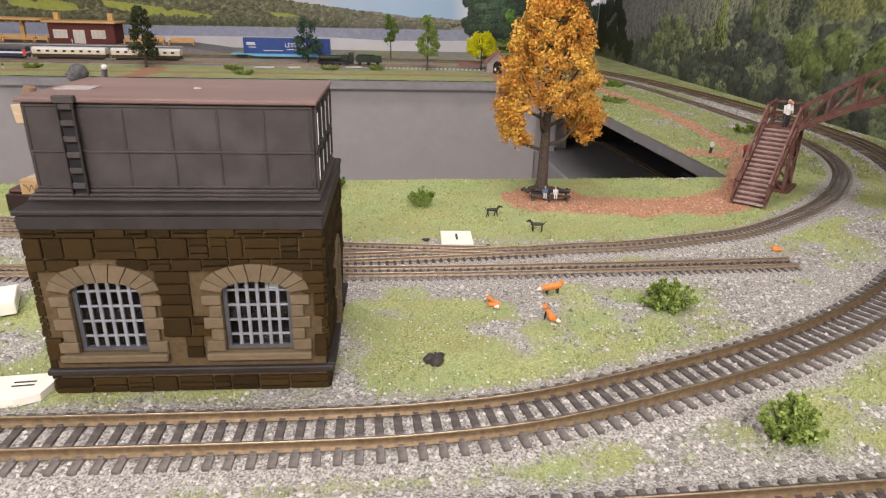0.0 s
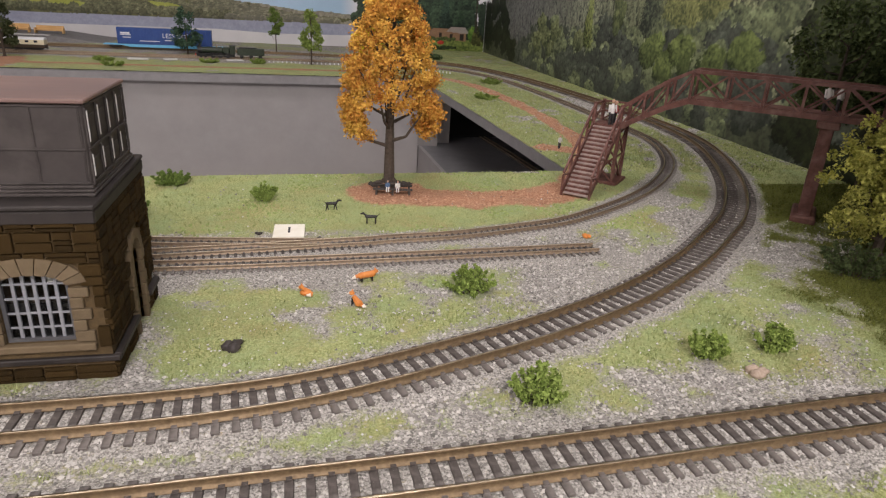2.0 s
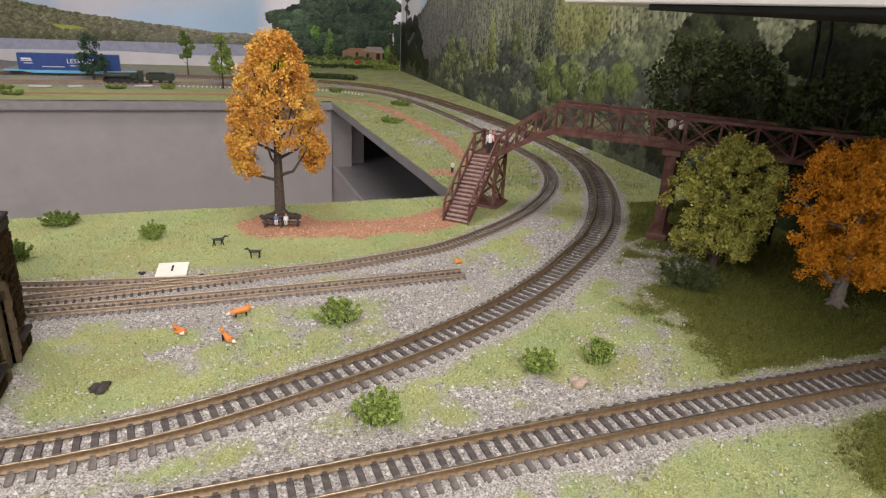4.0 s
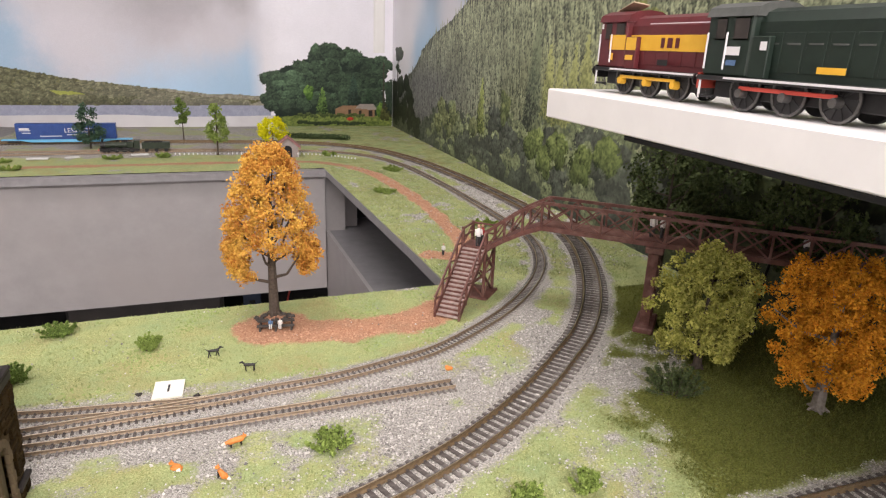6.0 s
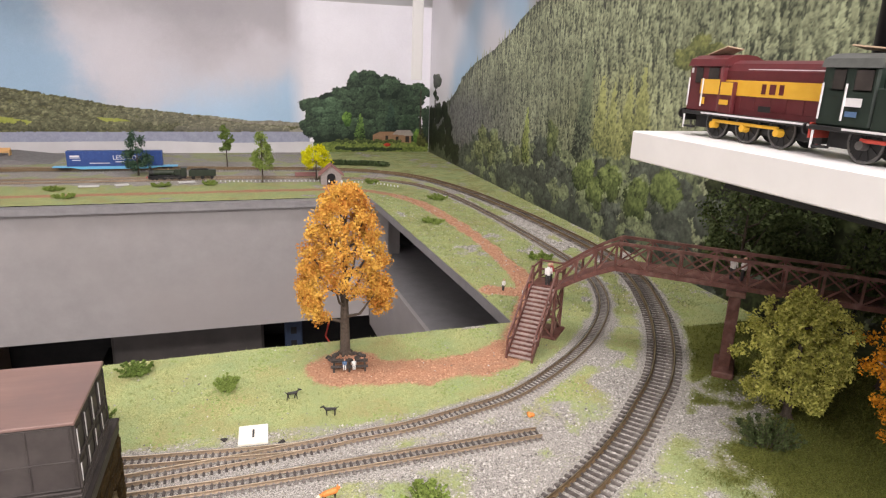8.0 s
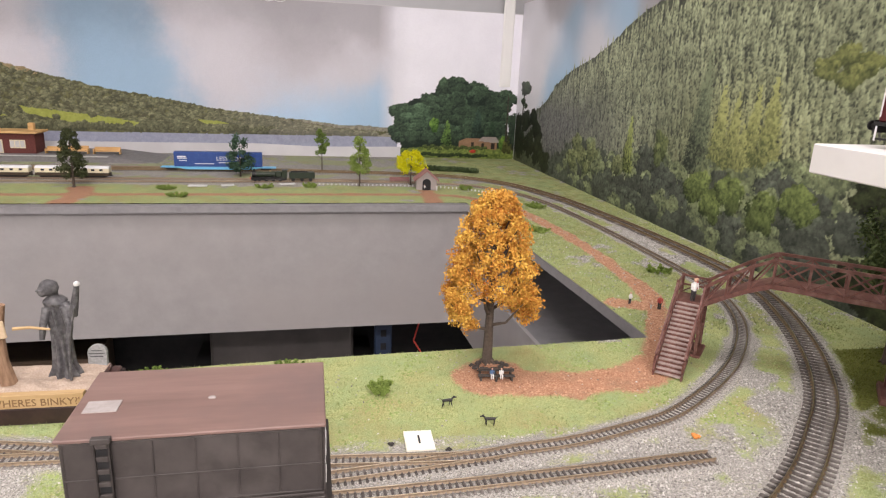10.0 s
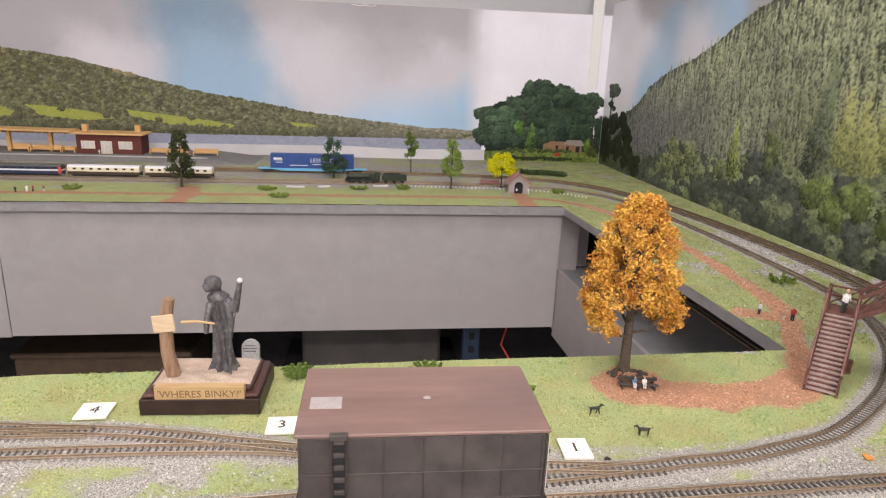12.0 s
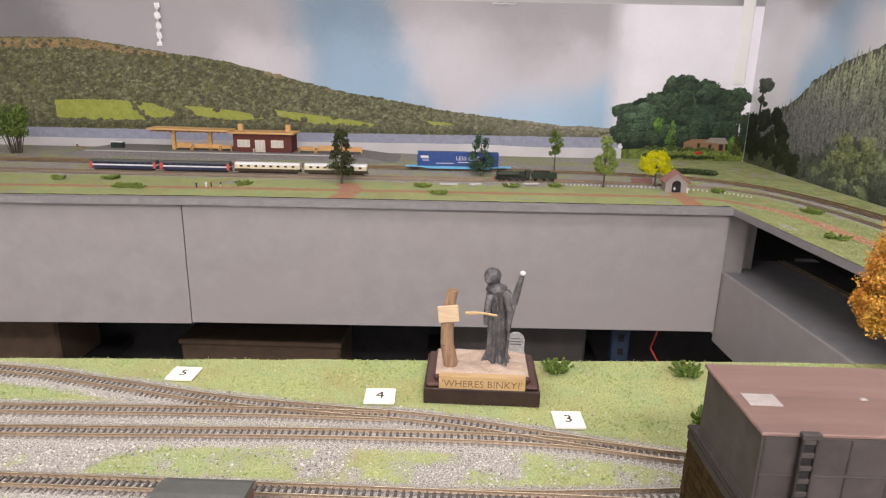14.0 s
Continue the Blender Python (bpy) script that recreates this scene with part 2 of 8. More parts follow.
# ---- plan: track centre lines ----
LINES = {
    "outer": [(-1.15, 0.643), (-0.5, 0.643), (0.05, 0.643), (0.14, 0.643), (0.19, 0.6435), (0.228, 0.6455), (0.267, 0.6515), (0.315, 0.666), (0.375, 0.688), (0.433, 0.717),
              (0.489, 0.756), (0.535, 0.797), (0.581, 0.843), (0.628, 0.909), (0.671, 0.99), (0.705, 1.08), (0.719, 1.18), (0.713, 1.342), (0.697, 1.50), (0.668, 1.66),
              (0.615, 1.80), (0.53, 1.885), (0.42, 1.925), (0.28, 1.945), (0.0, 1.955), (-0.5, 1.95), (-1.3, 1.94)],
    "near": [(-1.15, 0.593), (0.0, 0.594), (0.25, 0.597), (0.37, 0.602), (0.47, 0.607), (0.56, 0.609), (0.82, 0.611)],
    "inner": [(-1.1, 0.915), (-0.5, 0.915), (-0.35, 0.908), (-0.27, 0.893), (-0.18, 0.874), (-0.1, 0.864), (-0.02, 0.855), (0.1, 0.827), (0.17, 0.813), (0.213, 0.8085),
              (0.281, 0.8030), (0.317, 0.8075), (0.3555, 0.8115), (0.398, 0.8215), (0.4485, 0.8385), (0.5165, 0.884), (0.571, 0.9355), (0.618, 1.0), (0.648, 1.075),
              (0.657, 1.15), (0.653, 1.342), (0.645, 1.475), (0.628, 1.608), (0.59, 1.715), (0.525, 1.782), (0.43, 1.812), (0.3, 1.820), (0.2, 1.820), (-0.03, 1.806),
              (-0.27, 1.799), (-0.62, 1.792), (-1.4, 1.79)],
    "siding": [(-1.1, 0.779), (-0.3, 0.779), (0.0, 0.777), (0.19, 0.7735), (0.315, 0.7765), (0.442, 0.7825)],
    "yard_a": [(-1.1, 0.852), (-0.4, 0.853), (-0.28, 0.855), (-0.15, 0.859), (-0.06, 0.8585)],
    "yard_b": [(-1.1, 0.826), (-0.4, 0.827), (-0.27, 0.829), (-0.09, 0.836), (0.04, 0.835), (0.12, 0.822)],
    "crossing": [(0.30, 0.8045), (0.23, 0.797), (0.15, 0.790), (0.05, 0.781), (-0.03, 0.778)],
    "far_loop": [(0.44, 1.811), (0.3, 1.835), (0.15, 1.842), (-0.2, 1.835), (-0.6, 1.829), (-1.4, 1.82)],
    "far_back": [(0.40, 1.93), (0.1, 1.985), (-0.2, 1.99), (-1.4, 1.985)],
    "lower": [(0.660, 0.95), (0.658, 1.10), (0.651, 1.30), (0.641, 1.50), (0.622, 1.70)],
}
PTS = {k: spline(v, 0.004)[0] for k, v in LINES.items()}


def near_track(x, y, names):
    d = np.full(np.shape(x), 9.0)
    for n in names:
        p = PTS[n][::2]
        for i in range(0, len(p), 40):
            q = p[i:i + 40]
            d = np.minimum(d, np.sqrt(((np.asarray(x)[..., None] - q[:, 0]) ** 2 + (np.asarray(y)[..., None] - q[:, 1]) ** 2).min(-1)))
    return d


def fbm(x, y, scale, octaves=4, seed=0):
    """Smooth value noise on arrays."""
    out, amp, tot = 0.0, 1.0, 0.0
    for o in range(octaves):
        rng = np.random.RandomState(seed + o * 17)
        g = rng.rand(128, 128)
        u, v = np.asarray(x) * scale, np.asarray(y) * scale
        iu, iv = np.floor(u).astype(int), np.floor(v).astype(int)
        fu, fv = u - iu, v - iv
        fu, fv = fu * fu * (3 - 2 * fu), fv * fv * (3 - 2 * fv)
        a, b = g[iu % 128, iv % 128], g[(iu + 1) % 128, iv % 128]
        c, d = g[iu % 128, (iv + 1) % 128], g[(iu + 1) % 128, (iv + 1) % 128]
        out = out + amp * ((a * (1 - fu) + b * fu) * (1 - fv) + (c * (1 - fu) + d * fu) * fv)
        tot += amp
        amp *= 0.55
        scale *= 2.1
    return out / tot


def back_edge(x):
    return np.interp(x, [-1.2, -0.372, -0.063, 0.167, 0.5], [0.89, 0.931, 0.949, 0.962, 0.976])


def right_edge(y):
    return np.interp(y, [0.976, 1.1, 1.3, 1.615], [0.501, 0.497, 0.487, 0.472])


def far_edge(x):
    return np.interp(x, [-1.6, -0.82, -0.43, 0.0, 0.473], [1.53, 1.570, 1.592, 1.603, 1.615])


def seg_dist(x, y, line):
    p = spline(line, 0.01)[0]
    return np.sqrt(((np.asarray(x)[..., None] - p[:, 0]) ** 2 + (np.asarray(y)[..., None] - p[:, 1]) ** 2).min(-1))


EARTH_PATHS = [
    ([(0.32, 0.905), (0.35, 0.90), (0.39, 0.893), (0.44, 0.900), (0.475, 0.92)], 0.020),
    ([(0.475, 0.905), (0.49, 0.945), (0.515, 0.985), (0.55, 1.05), (0.566, 1.10), (0.571, 1.172), (0.576, 1.294), (0.570, 1.403), (0.55, 1.55), (0.50, 1.65), (0.42, 1.69), (0.2, 1.688),
      (-0.2, 1.678), (-0.5, 1.668), (-0.9, 1.65), (-1.4, 1.63)], 0.011),
    ([(0.515, 1.07), (0.55, 1.05)], 0.013),
    ([(0.312, 0.916), (0.325, 0.926), (0.345, 0.922)], 0.017),
    ([(-0.235, 1.565), (-0.225, 1.62), (-0.222, 1.69), (-0.245, 1.745)], 0.02),
    ([(0.41, 1.60), (0.412, 1.66), (0.415, 1.735)], 0.016),
]
OO, NN = ("outer", "near"), ("inner", "siding", "yard_a", "yard_b", "crossing", "far_loop", "far_back")


def cover(x, y):
    """Turf, red earth, dark olive (painted shelf shade at the right, random patches) at a place of the layout."""
    n1, n2 = fbm(x, y, 22, 4, 3), fbm(x, y, 60, 3, 11)
    d_oo, d_nn = near_track(x, y, OO), near_track(x, y, NN)
    mix = 0.62 * n1 + 0.38 * n2
    turf = np.clip((mix - 0.415) / 0.17, 0, 1)
    lawn = np.clip((y - 0.822 - 0.02 * (n1 - 0.5)) / 0.012, 0, 1) * np.clip((d_nn - 0.013) / 0.006, 0, 1)
    turf = np.where(y > 0.80, np.maximum(turf * 0.8, lawn), turf)
    turf = np.where(y > 0.97, np.clip((mix - 0.30) / 0.1, 0, 1), turf)
    right = np.clip((x - 0.50 - 0.9 * (y - 0.66)) / 0.03 + 2.2 * (n1 - 0.5), 0, 1) * (y < 0.95)
    turf = np.maximum(turf, right)
    turf = turf * np.clip((d_oo - 0.0145 - 0.014 * (n2 - 0.4)) / 0.010, 0, 1) * np.clip((d_nn - 0.009 - 0.008 * (n2 - 0.4)) / 0.005, 0, 1)
    between = (d_oo < 0.075) & (d_nn < 0.07) & (y > 0.82) & (x > 0.4)
    turf = np.where(between, turf * np.clip((n1 - 0.40) / 0.12, 0, 1), turf)
    far_yard = (y > 1.775 + 0.01 * n1) & (x < 0.42)
    turf = np.where(far_yard, turf * np.clip((n1 - 0.52) / 0.06, 0, 1) * 0.6, turf)
    red = np.zeros_like(n1)
    for line, w in EARTH_PATHS:
        red = np.maximum(red, np.clip((w * (0.75 + 0.6 * n2) + 0.010 * (n1 - 0.5) - seg_dist(x, y, line)) / 0.009 + 0.5, 0, 1))
    red = red * np.clip((d_nn - 0.011) / 0.004, 0, 1)
    # the shelf's shade over the right-hand turf, painted as olive cover
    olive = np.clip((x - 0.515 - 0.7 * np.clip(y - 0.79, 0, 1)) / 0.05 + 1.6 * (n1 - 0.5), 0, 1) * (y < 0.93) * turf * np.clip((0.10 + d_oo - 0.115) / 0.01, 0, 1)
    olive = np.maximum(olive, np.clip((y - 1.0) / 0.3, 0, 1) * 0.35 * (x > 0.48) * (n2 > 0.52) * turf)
    return turf, red, olive


def ground_sheet(name, nx, ny, place, label):
    s, t = np.meshgrid(np.linspace(0, 1, nx), np.linspace(0, 1, ny), indexing="ij")
    x, y = place(s, t)
    z = 0.0016 * (fbm(x, y, 45, 4, 5) - 0.5)
    d = np.minimum(near_track(x, y, OO) - 0.006, near_track(x, y, NN))
    z = np.where(d < 0.014, z * 0.3 + 0.0012 * np.clip((0.014 - d) / 0.005, 0, 1), z)
    turf, red, olive = cover(x, y)
    v = np.stack([x, y, z], -1).reshape(-1, 3)
    i = np.arange((nx - 1) * (ny - 1))
    a = (i // (ny - 1)) * ny + i % (ny - 1)
    f = np.stack([a, a + ny, a + ny + 1, a + 1], 1)
    ob = np_mesh(name, v, f, M["ground"], None, "", True)
    col = ob.data.color_attributes.new("cover", "FLOAT_COLOR", "POINT")
    col.data.foreach_set("color", np.stack([turf, red, olive, np.ones_like(x)], -1).astype(np.float32).ravel())
    tagged(ob, label, "ground", "", "structure")
    return ob


FRONT = 0.530
ground_sheet("ground", 560, 130, lambda s, t: (-1.1 + 1.93 * s, FRONT + t * (back_edge(-1.1 + 1.93 * s) - FRONT)), "model landscape of turf and grey ballast on a baseboard")
ground_sheet("ground", 90, 180, lambda s, t: (lambda y: (right_edge(y) + s * (0.83 - right_edge(y)), y))(0.976 + t * (1.615 - 0.976)), "grassy model landscape strip with red earth path")
ground_sheet("ground", 420, 150, lambda s, t: (lambda x: (x, far_edge(x) + t * (2.30 - far_edge(x))))(-1.6 + 2.43 * s), "far model landscape with turf, path and yard ballast")

# ---- room shell ----
def slab(name, lo, hi, material, label, category="wall"):
    ob = part(name, boxed(lo, hi), material)
    return tagged(ob, label, category, "", "structure")


slab("floor", (-2.4, -1.6, -1.06), (1.4, 2.6, -1.0), M["floor"], "dark room floor below the layout", "floor")
slab("ceiling", (-2.4, -1.6, 1.35), (1.4, 2.6, 1.41), M["wall_white"], "plain white room ceiling", "ceiling")
slab("wall_north", (-2.4, 2.30, -1.0), (1.4, 2.38, 1.35), M["wall_grey"], "pale grey room wall behind the backdrop")
slab("wall_east", (0.83, -1.6, -1.0), (0.90, 2.30, 1.35), M["wall_grey"], "pale grey room wall beside the layout")
slab("wall_west", (-2.4, -1.6, -1.0), (-2.3, 2.30, 1.35), M["wall_white"], "plain white room wall")
slab("wall_south", (-2.3, -1.6, -1.0), (0.83, -1.5, 1.35), M["wall_white"], "plain white room wall")


def lamp_housing(x, y, rz=0):
    e = empty("ceiling_light", (x, y, 1.35), "flat white ceiling light panel assumed out of view", "ceiling light", "ceiling lights", rz=rz)
    part("frame", boxed((-0.63, -0.18, -0.018), (0.63, 0.18, 0.0), 0.004), M["wall_white"], e)


# unseen housings set at the area lights; the last goes with the added fill
lamp_housing(0.05, 1.00)
lamp_housing(0.20, -0.90)
lamp_housing(-1.45, -0.30, 90)

# fascia boards of the layout
def strip(bm, pts, z0, z1, thick):
    """A thin upright board following pts, its thickness on the right-hand side of the way."""
    for (ax, ay), (bx, by) in zip(pts[:-1], pts[1:]):
        d = Vector((bx - ax, by - ay)).normalized()
        n = Vector((d.y, -d.x)) * thick
        o = [(ax, ay), (bx, by), (bx + n.x, by + n.y), (ax + n.x, ay + n.y)]
        prism(bm, o, z0, z1, "z")


def fascia(name, pts, z0, z1, thick, material, label):
    bm = bmesh.new()
    strip(bm, pts, z0, z1, thick)
    return tagged(part(name, bm, material), label, "fascia board", "", "structure")


def fy(x):
    return float(far_edge(x))


fascia("fascia_board", [(0.472, fy(0.472) + 0.004), (-0.01, fy(-0.01) + 0.004), (-0.508, fy(-0.508) + 0.004)], -0.240, -0.0135, -0.012, M["board_grey"], "grey painted plywood fascia panel under the far board")
fascia("fascia_board", [(-0.511, fy(-0.511) + 0.006), (-1.6, fy(-1.6) + 0.006)], -0.243, -0.0135, -0.012, M["board_grey"], "grey painted plywood fascia panel under the far board")
fascia("board_lip", [(0.472, fy(0.472)), (0.0, fy(0)), (-0.43, fy(-0.43)), (-0.82, fy(-0.82)), (-1.6, fy(-1.6))], -0.013, -0.001, -0.02, M["board_lip"], "grey painted lip along the far board")
fascia("board_lip", [(0.5005, 0.976), (0.4965, 1.1), (0.4865, 1.3), (0.4715, 1.613)], -0.0125, -0.001, 0.012, M["board_lip"], "grey painted lip along the side board")
fascia("board_lip", [(-1.1, FRONT - 0.0005), (0.83, FRONT - 0.0005)], -0.03, 0.0015, 0.01, M["black"], "black edge strip along the front of the board")
fascia("board_edge", [(0.5, 0.9755), (0.167, 0.9615), (-0.063, 0.9485), (-0.372, 0.9305), (-1.1, 0.893)], -0.02, -0.0025, -0.004, M["board_lip"], "plywood edge at the back of the front board")
slab("return_panel", (0.4745, 1.6165, -0.248), (0.512, 1.630, -0.014), M["board_grey"], "grey painted return panel at the corner", "fascia board")
slab("post_side", (0.5145, 1.640, -0.1245), (0.540, 1.668, -0.013), M["board_grey"], "grey painted post supporting the side board", "post")
bm = bmesh.new()
prism(bm, [(0.5045, 0.93), (0.80, 0.93), (0.80, 1.70), (0.4725, 1.70), (0.4765, 1.612)], -0.131, -0.125, "z")
tagged(part("lower_deck", bm, M["dark_deck"]), "grey painted lower deck for the hidden track", "deck", "", "structure")
fascia("lower_fascia", [(0.502, 0.93), (0.474, 1.612)], -0.26, -0.1235, 0.0065, M["board_grey"], "grey painted panel under the lower deck")
# tunnel walls and undersides painted black in place of shade
slab("tunnel_back", (0.70, 0.98, -0.124), (0.706, 2.0, -0.013), M["black"], "back of the hidden track tunnel, painted black for its dark", "wall")
slab("tunnel_end", (0.52, 1.72, -0.124), (0.70, 1.726, -0.013), M["black"], "end of the hidden track tunnel, painted black for its dark", "wall")
slab("underside", (0.515, 1.0, -0.0125), (0.82, 1.72, -0.006), M["black"], "underside of the side baseboard, painted black for its shade", "baseboard")
slab("underside", (-1.09, 0.57, -0.022), (0.82, 0.88, -0.006), M["black"], "underside of the front baseboard, painted black for its shade", "baseboard")
slab("underside", (-1.59, 1.64, -0.026), (0.46, 2.28, -0.006), M["black"], "underside of the far baseboard, painted black for its shade", "baseboard")
# added black screen that closes off the space below as darkness
slab("under_screen", (-2.3, 1.97, -1.0), (0.8, 1.99, -0.03), M["black"], "black screen added for the dark space under the layout", "wall")


# ---- track ----
def sleeper_mesh(length, width, height, gauge, name):
    bm = bmesh.new()
    add_box(bm, (-width / 2, -length / 2, 0), (width / 2, length / 2, height), 0.00025)
    for s in (-1, 1):
        add_box(bm, (-width * 0.34, s * gauge / 2 - gauge * 0.11, height), (width * 0.34, s * gauge / 2 + gauge * 0.11, height + 0.0006))
    me = bpy.data.meshes.new(name)
    bm.to_mesh(me)
    bm.free()
    me.materials.append(M["sleeper"])
    return me


SLEEPER = {"oo": sleeper_mesh(0.0305, 0.0029, 0.0017, 0.0165, "sleeper"), "n": sleeper_mesh(0.0158, 0.0017, 0.0012, 0.009, "sleeper")}


def rail_part(pts, dirs, off, base, top, head, foot, materials, parent):
    side = np.stack([-dirs[:, 1], dirs[:, 0]], 1)
    c = pts + side * off
    prof = [(-foot / 2, base), (-foot / 2, base + 0.0003), (-head * 0.3, base + 0.0006), (-head * 0.3, top - 0.0008), (-head / 2, top - 0.0006), (-head / 2, top),
            (head / 2, top), (head / 2, top - 0.0006), (head * 0.3, top - 0.0008), (head * 0.3, base + 0.0006), (foot / 2, base + 0.0003), (foot / 2, base)]
    k, n = len(prof), len(c)
    v = np.zeros((n, k, 3))
    for j, (a, z) in enumerate(prof):
        v[:, j, :2] = c + side * a
        v[:, j, 2] = z
    i = np.arange(n - 1)[:, None] * k
    j = np.arange(k)[None, :]
    f = np.stack([i + j, i + (j + 1) % k, i + k + (j + 1) % k, i + k + j], -1).reshape(-1, 4)
    ob = np_mesh("rail", v.reshape(-1, 3), f, materials, parent)
    ob.data.polygons.foreach_set("material_index", np.tile([1 if q == 5 else 0 for q in range(k)], n - 1).astype(np.int32))
    return ob


def track(line, gauge, kind, z, label, singles=None, bright=True, start=0.0):
    e = empty("railway_track", (0, 0, 0), label, "track", "model tracks")
    pts, dirs = spline(LINES[line], 0.004)
    oo = kind == "oo"
    top = z + (0.0060 if oo else 0.0040)
    base = z + (0.0022 if oo else 0.0017)
    for s in (-1, 1):
        rail_part(pts, dirs, s * gauge / 2, base, top, 0.0010 if oo else 0.0007, 0.0024 if oo else 0.0016,
                  [M["rail_side"] if oo else M["rail_n"], M["rail_top"] if bright else M["rail_dull"]], e)
    p2, d2 = spline(LINES[line], 0.0066 if oo else 0.0043)
    rest_v, rest_f, count = [], [], 0
    src = SLEEPER[kind]
    sv = np.array([v.co[:] for v in src.vertices])
    tris = np.array([t for f in src.polygons for t in ([f.vertices[0], f.vertices[i], f.vertices[i + 1]] for i in range(1, len(f.vertices) - 1))])
    zb = z + (0.0005 if oo else 0.0005)
    for (x, y), (dx, dy) in zip(p2, d2):
        ang = math.atan2(dy, dx) + random.uniform(-0.02, 0.02)
        if singles and singles(x, y) and count < 300:
            ob = new("sleeper", src)
            ob.parent = e
            ob.matrix_local = pose(x, y, zb, 0, 0, math.degrees(ang))
            count += 1
        else:
            ca, sa = math.cos(ang), math.sin(ang)
            w = np.stack([x + sv[:, 0] * ca - sv[:, 1] * sa, y + sv[:, 0] * sa + sv[:, 1] * ca, zb + sv[:, 2]], 1)
            rest_f.append(tris + len(sv) * len(rest_v))
            rest_v.append(w)
    if rest_v:
        o = np_mesh("sleeper_row", np.vstack(rest_v), np.vstack(rest_f), M["sleeper"], e)
        o["kind"] = "stuff"
    return e


track("outer", 0.0165, "oo", 0, "curved model track with dark sleepers in grey ballast", lambda x, y: y < 1.05 and x > -0.25)
track("near", 0.0165, "oo", 0, "straight model track with bright rails and dark sleepers", lambda x, y: x > -0.2)
track("inner", 0.009, "n", 0, "narrow model track curving through the lawn and points", lambda x, y: 0.1 < x and y < 1.05)
track("siding", 0.009, "n", 0.0008, "narrow model siding track ending on ballast", lambda x, y: x > -0.5)
track("yard_a", 0.009, "n", 0, "narrow model yard track", lambda x, y: x > -0.6)
track("yard_b", 0.009, "n", 0, "narrow model yard track", lambda x, y: x > -0.6)
track("crossing", 0.009, "n", 0.0002, "narrow model crossover track", lambda x, y: True)
track("far_loop", 0.009, "n", 0, "distant narrow model track", None, False)
track("far_back", 0.009, "n", 0, "distant narrow model track by the platform", None, False)
track("lower", 0.009, "n", -0.1255, "hidden lower model track on a grey deck", None, False)

# ---- printed backdrop: one smooth paper on each wall, a valley with a lake and a forest slope ----
M["margin"] = mat("white_paper_margin", (0.46, 0.45, 0.455), (0.56, 0.55, 0.55), 8, 0.5, 0.03)
M["tape"] = mat("clear_tape", (0.75, 0.75, 0.76), (0.9, 0.9, 0.9), 60, 0.12, 0.3, spec=0.9)


def print_mat(name):
    """Ink on smooth paper: the print's own colours with a fine ink grain."""
    m = bpy.data.materials.new(name)
    m.use_nodes = True
    nd, ln = m.node_tree.nodes, m.node_tree.links
    b = nd["Principled BSDF"]
    at = nd.new("ShaderNodeVertexColor")
    at.layer_name = "ink"
    tc = nd.new("ShaderNodeTexCoord")
    n = nd.new("ShaderNodeTexNoise")
    n.inputs["Scale"].default_value, n.inputs["Detail"].default_value = 620, 3
    ln.new(tc.outputs["Object"], n.inputs["Vector"])
    r = nd.new("ShaderNodeMapRange")
    r.inputs[1].default_value, r.inputs[2].default_value, r.inputs[3].default_value, r.inputs[4].default_value = 0.3, 0.7, 0.94, 1.06
    ln.new(n.outputs["Fac"], r.inputs[0])
    sc = nd.new("ShaderNodeVectorMath")
    sc.operation = "SCALE"
    ln.new(at.outputs[0], sc.inputs[0])
    ln.new(r.outputs[0], sc.inputs["Scale"])
    ln.new(sc.outputs[0], b.inputs["Base Color"])
    b.inputs["Roughness"].default_value = 0.45
    b.inputs["Specular IOR Level"].default_value = 0.3
    return m


M["print"] = print_mat("printed_photograph_paper")
BACK_Y, SIDE_X = 2.25, 0.765


def ink(r, g, b):
    """An ink's linear colour from its everyday 0 to 255 values."""
    return np.array([(r / 255) ** 2.2 * 0.97, (g / 255) ** 2.2, (b / 255) ** 2.2 * 1.10], np.float32)


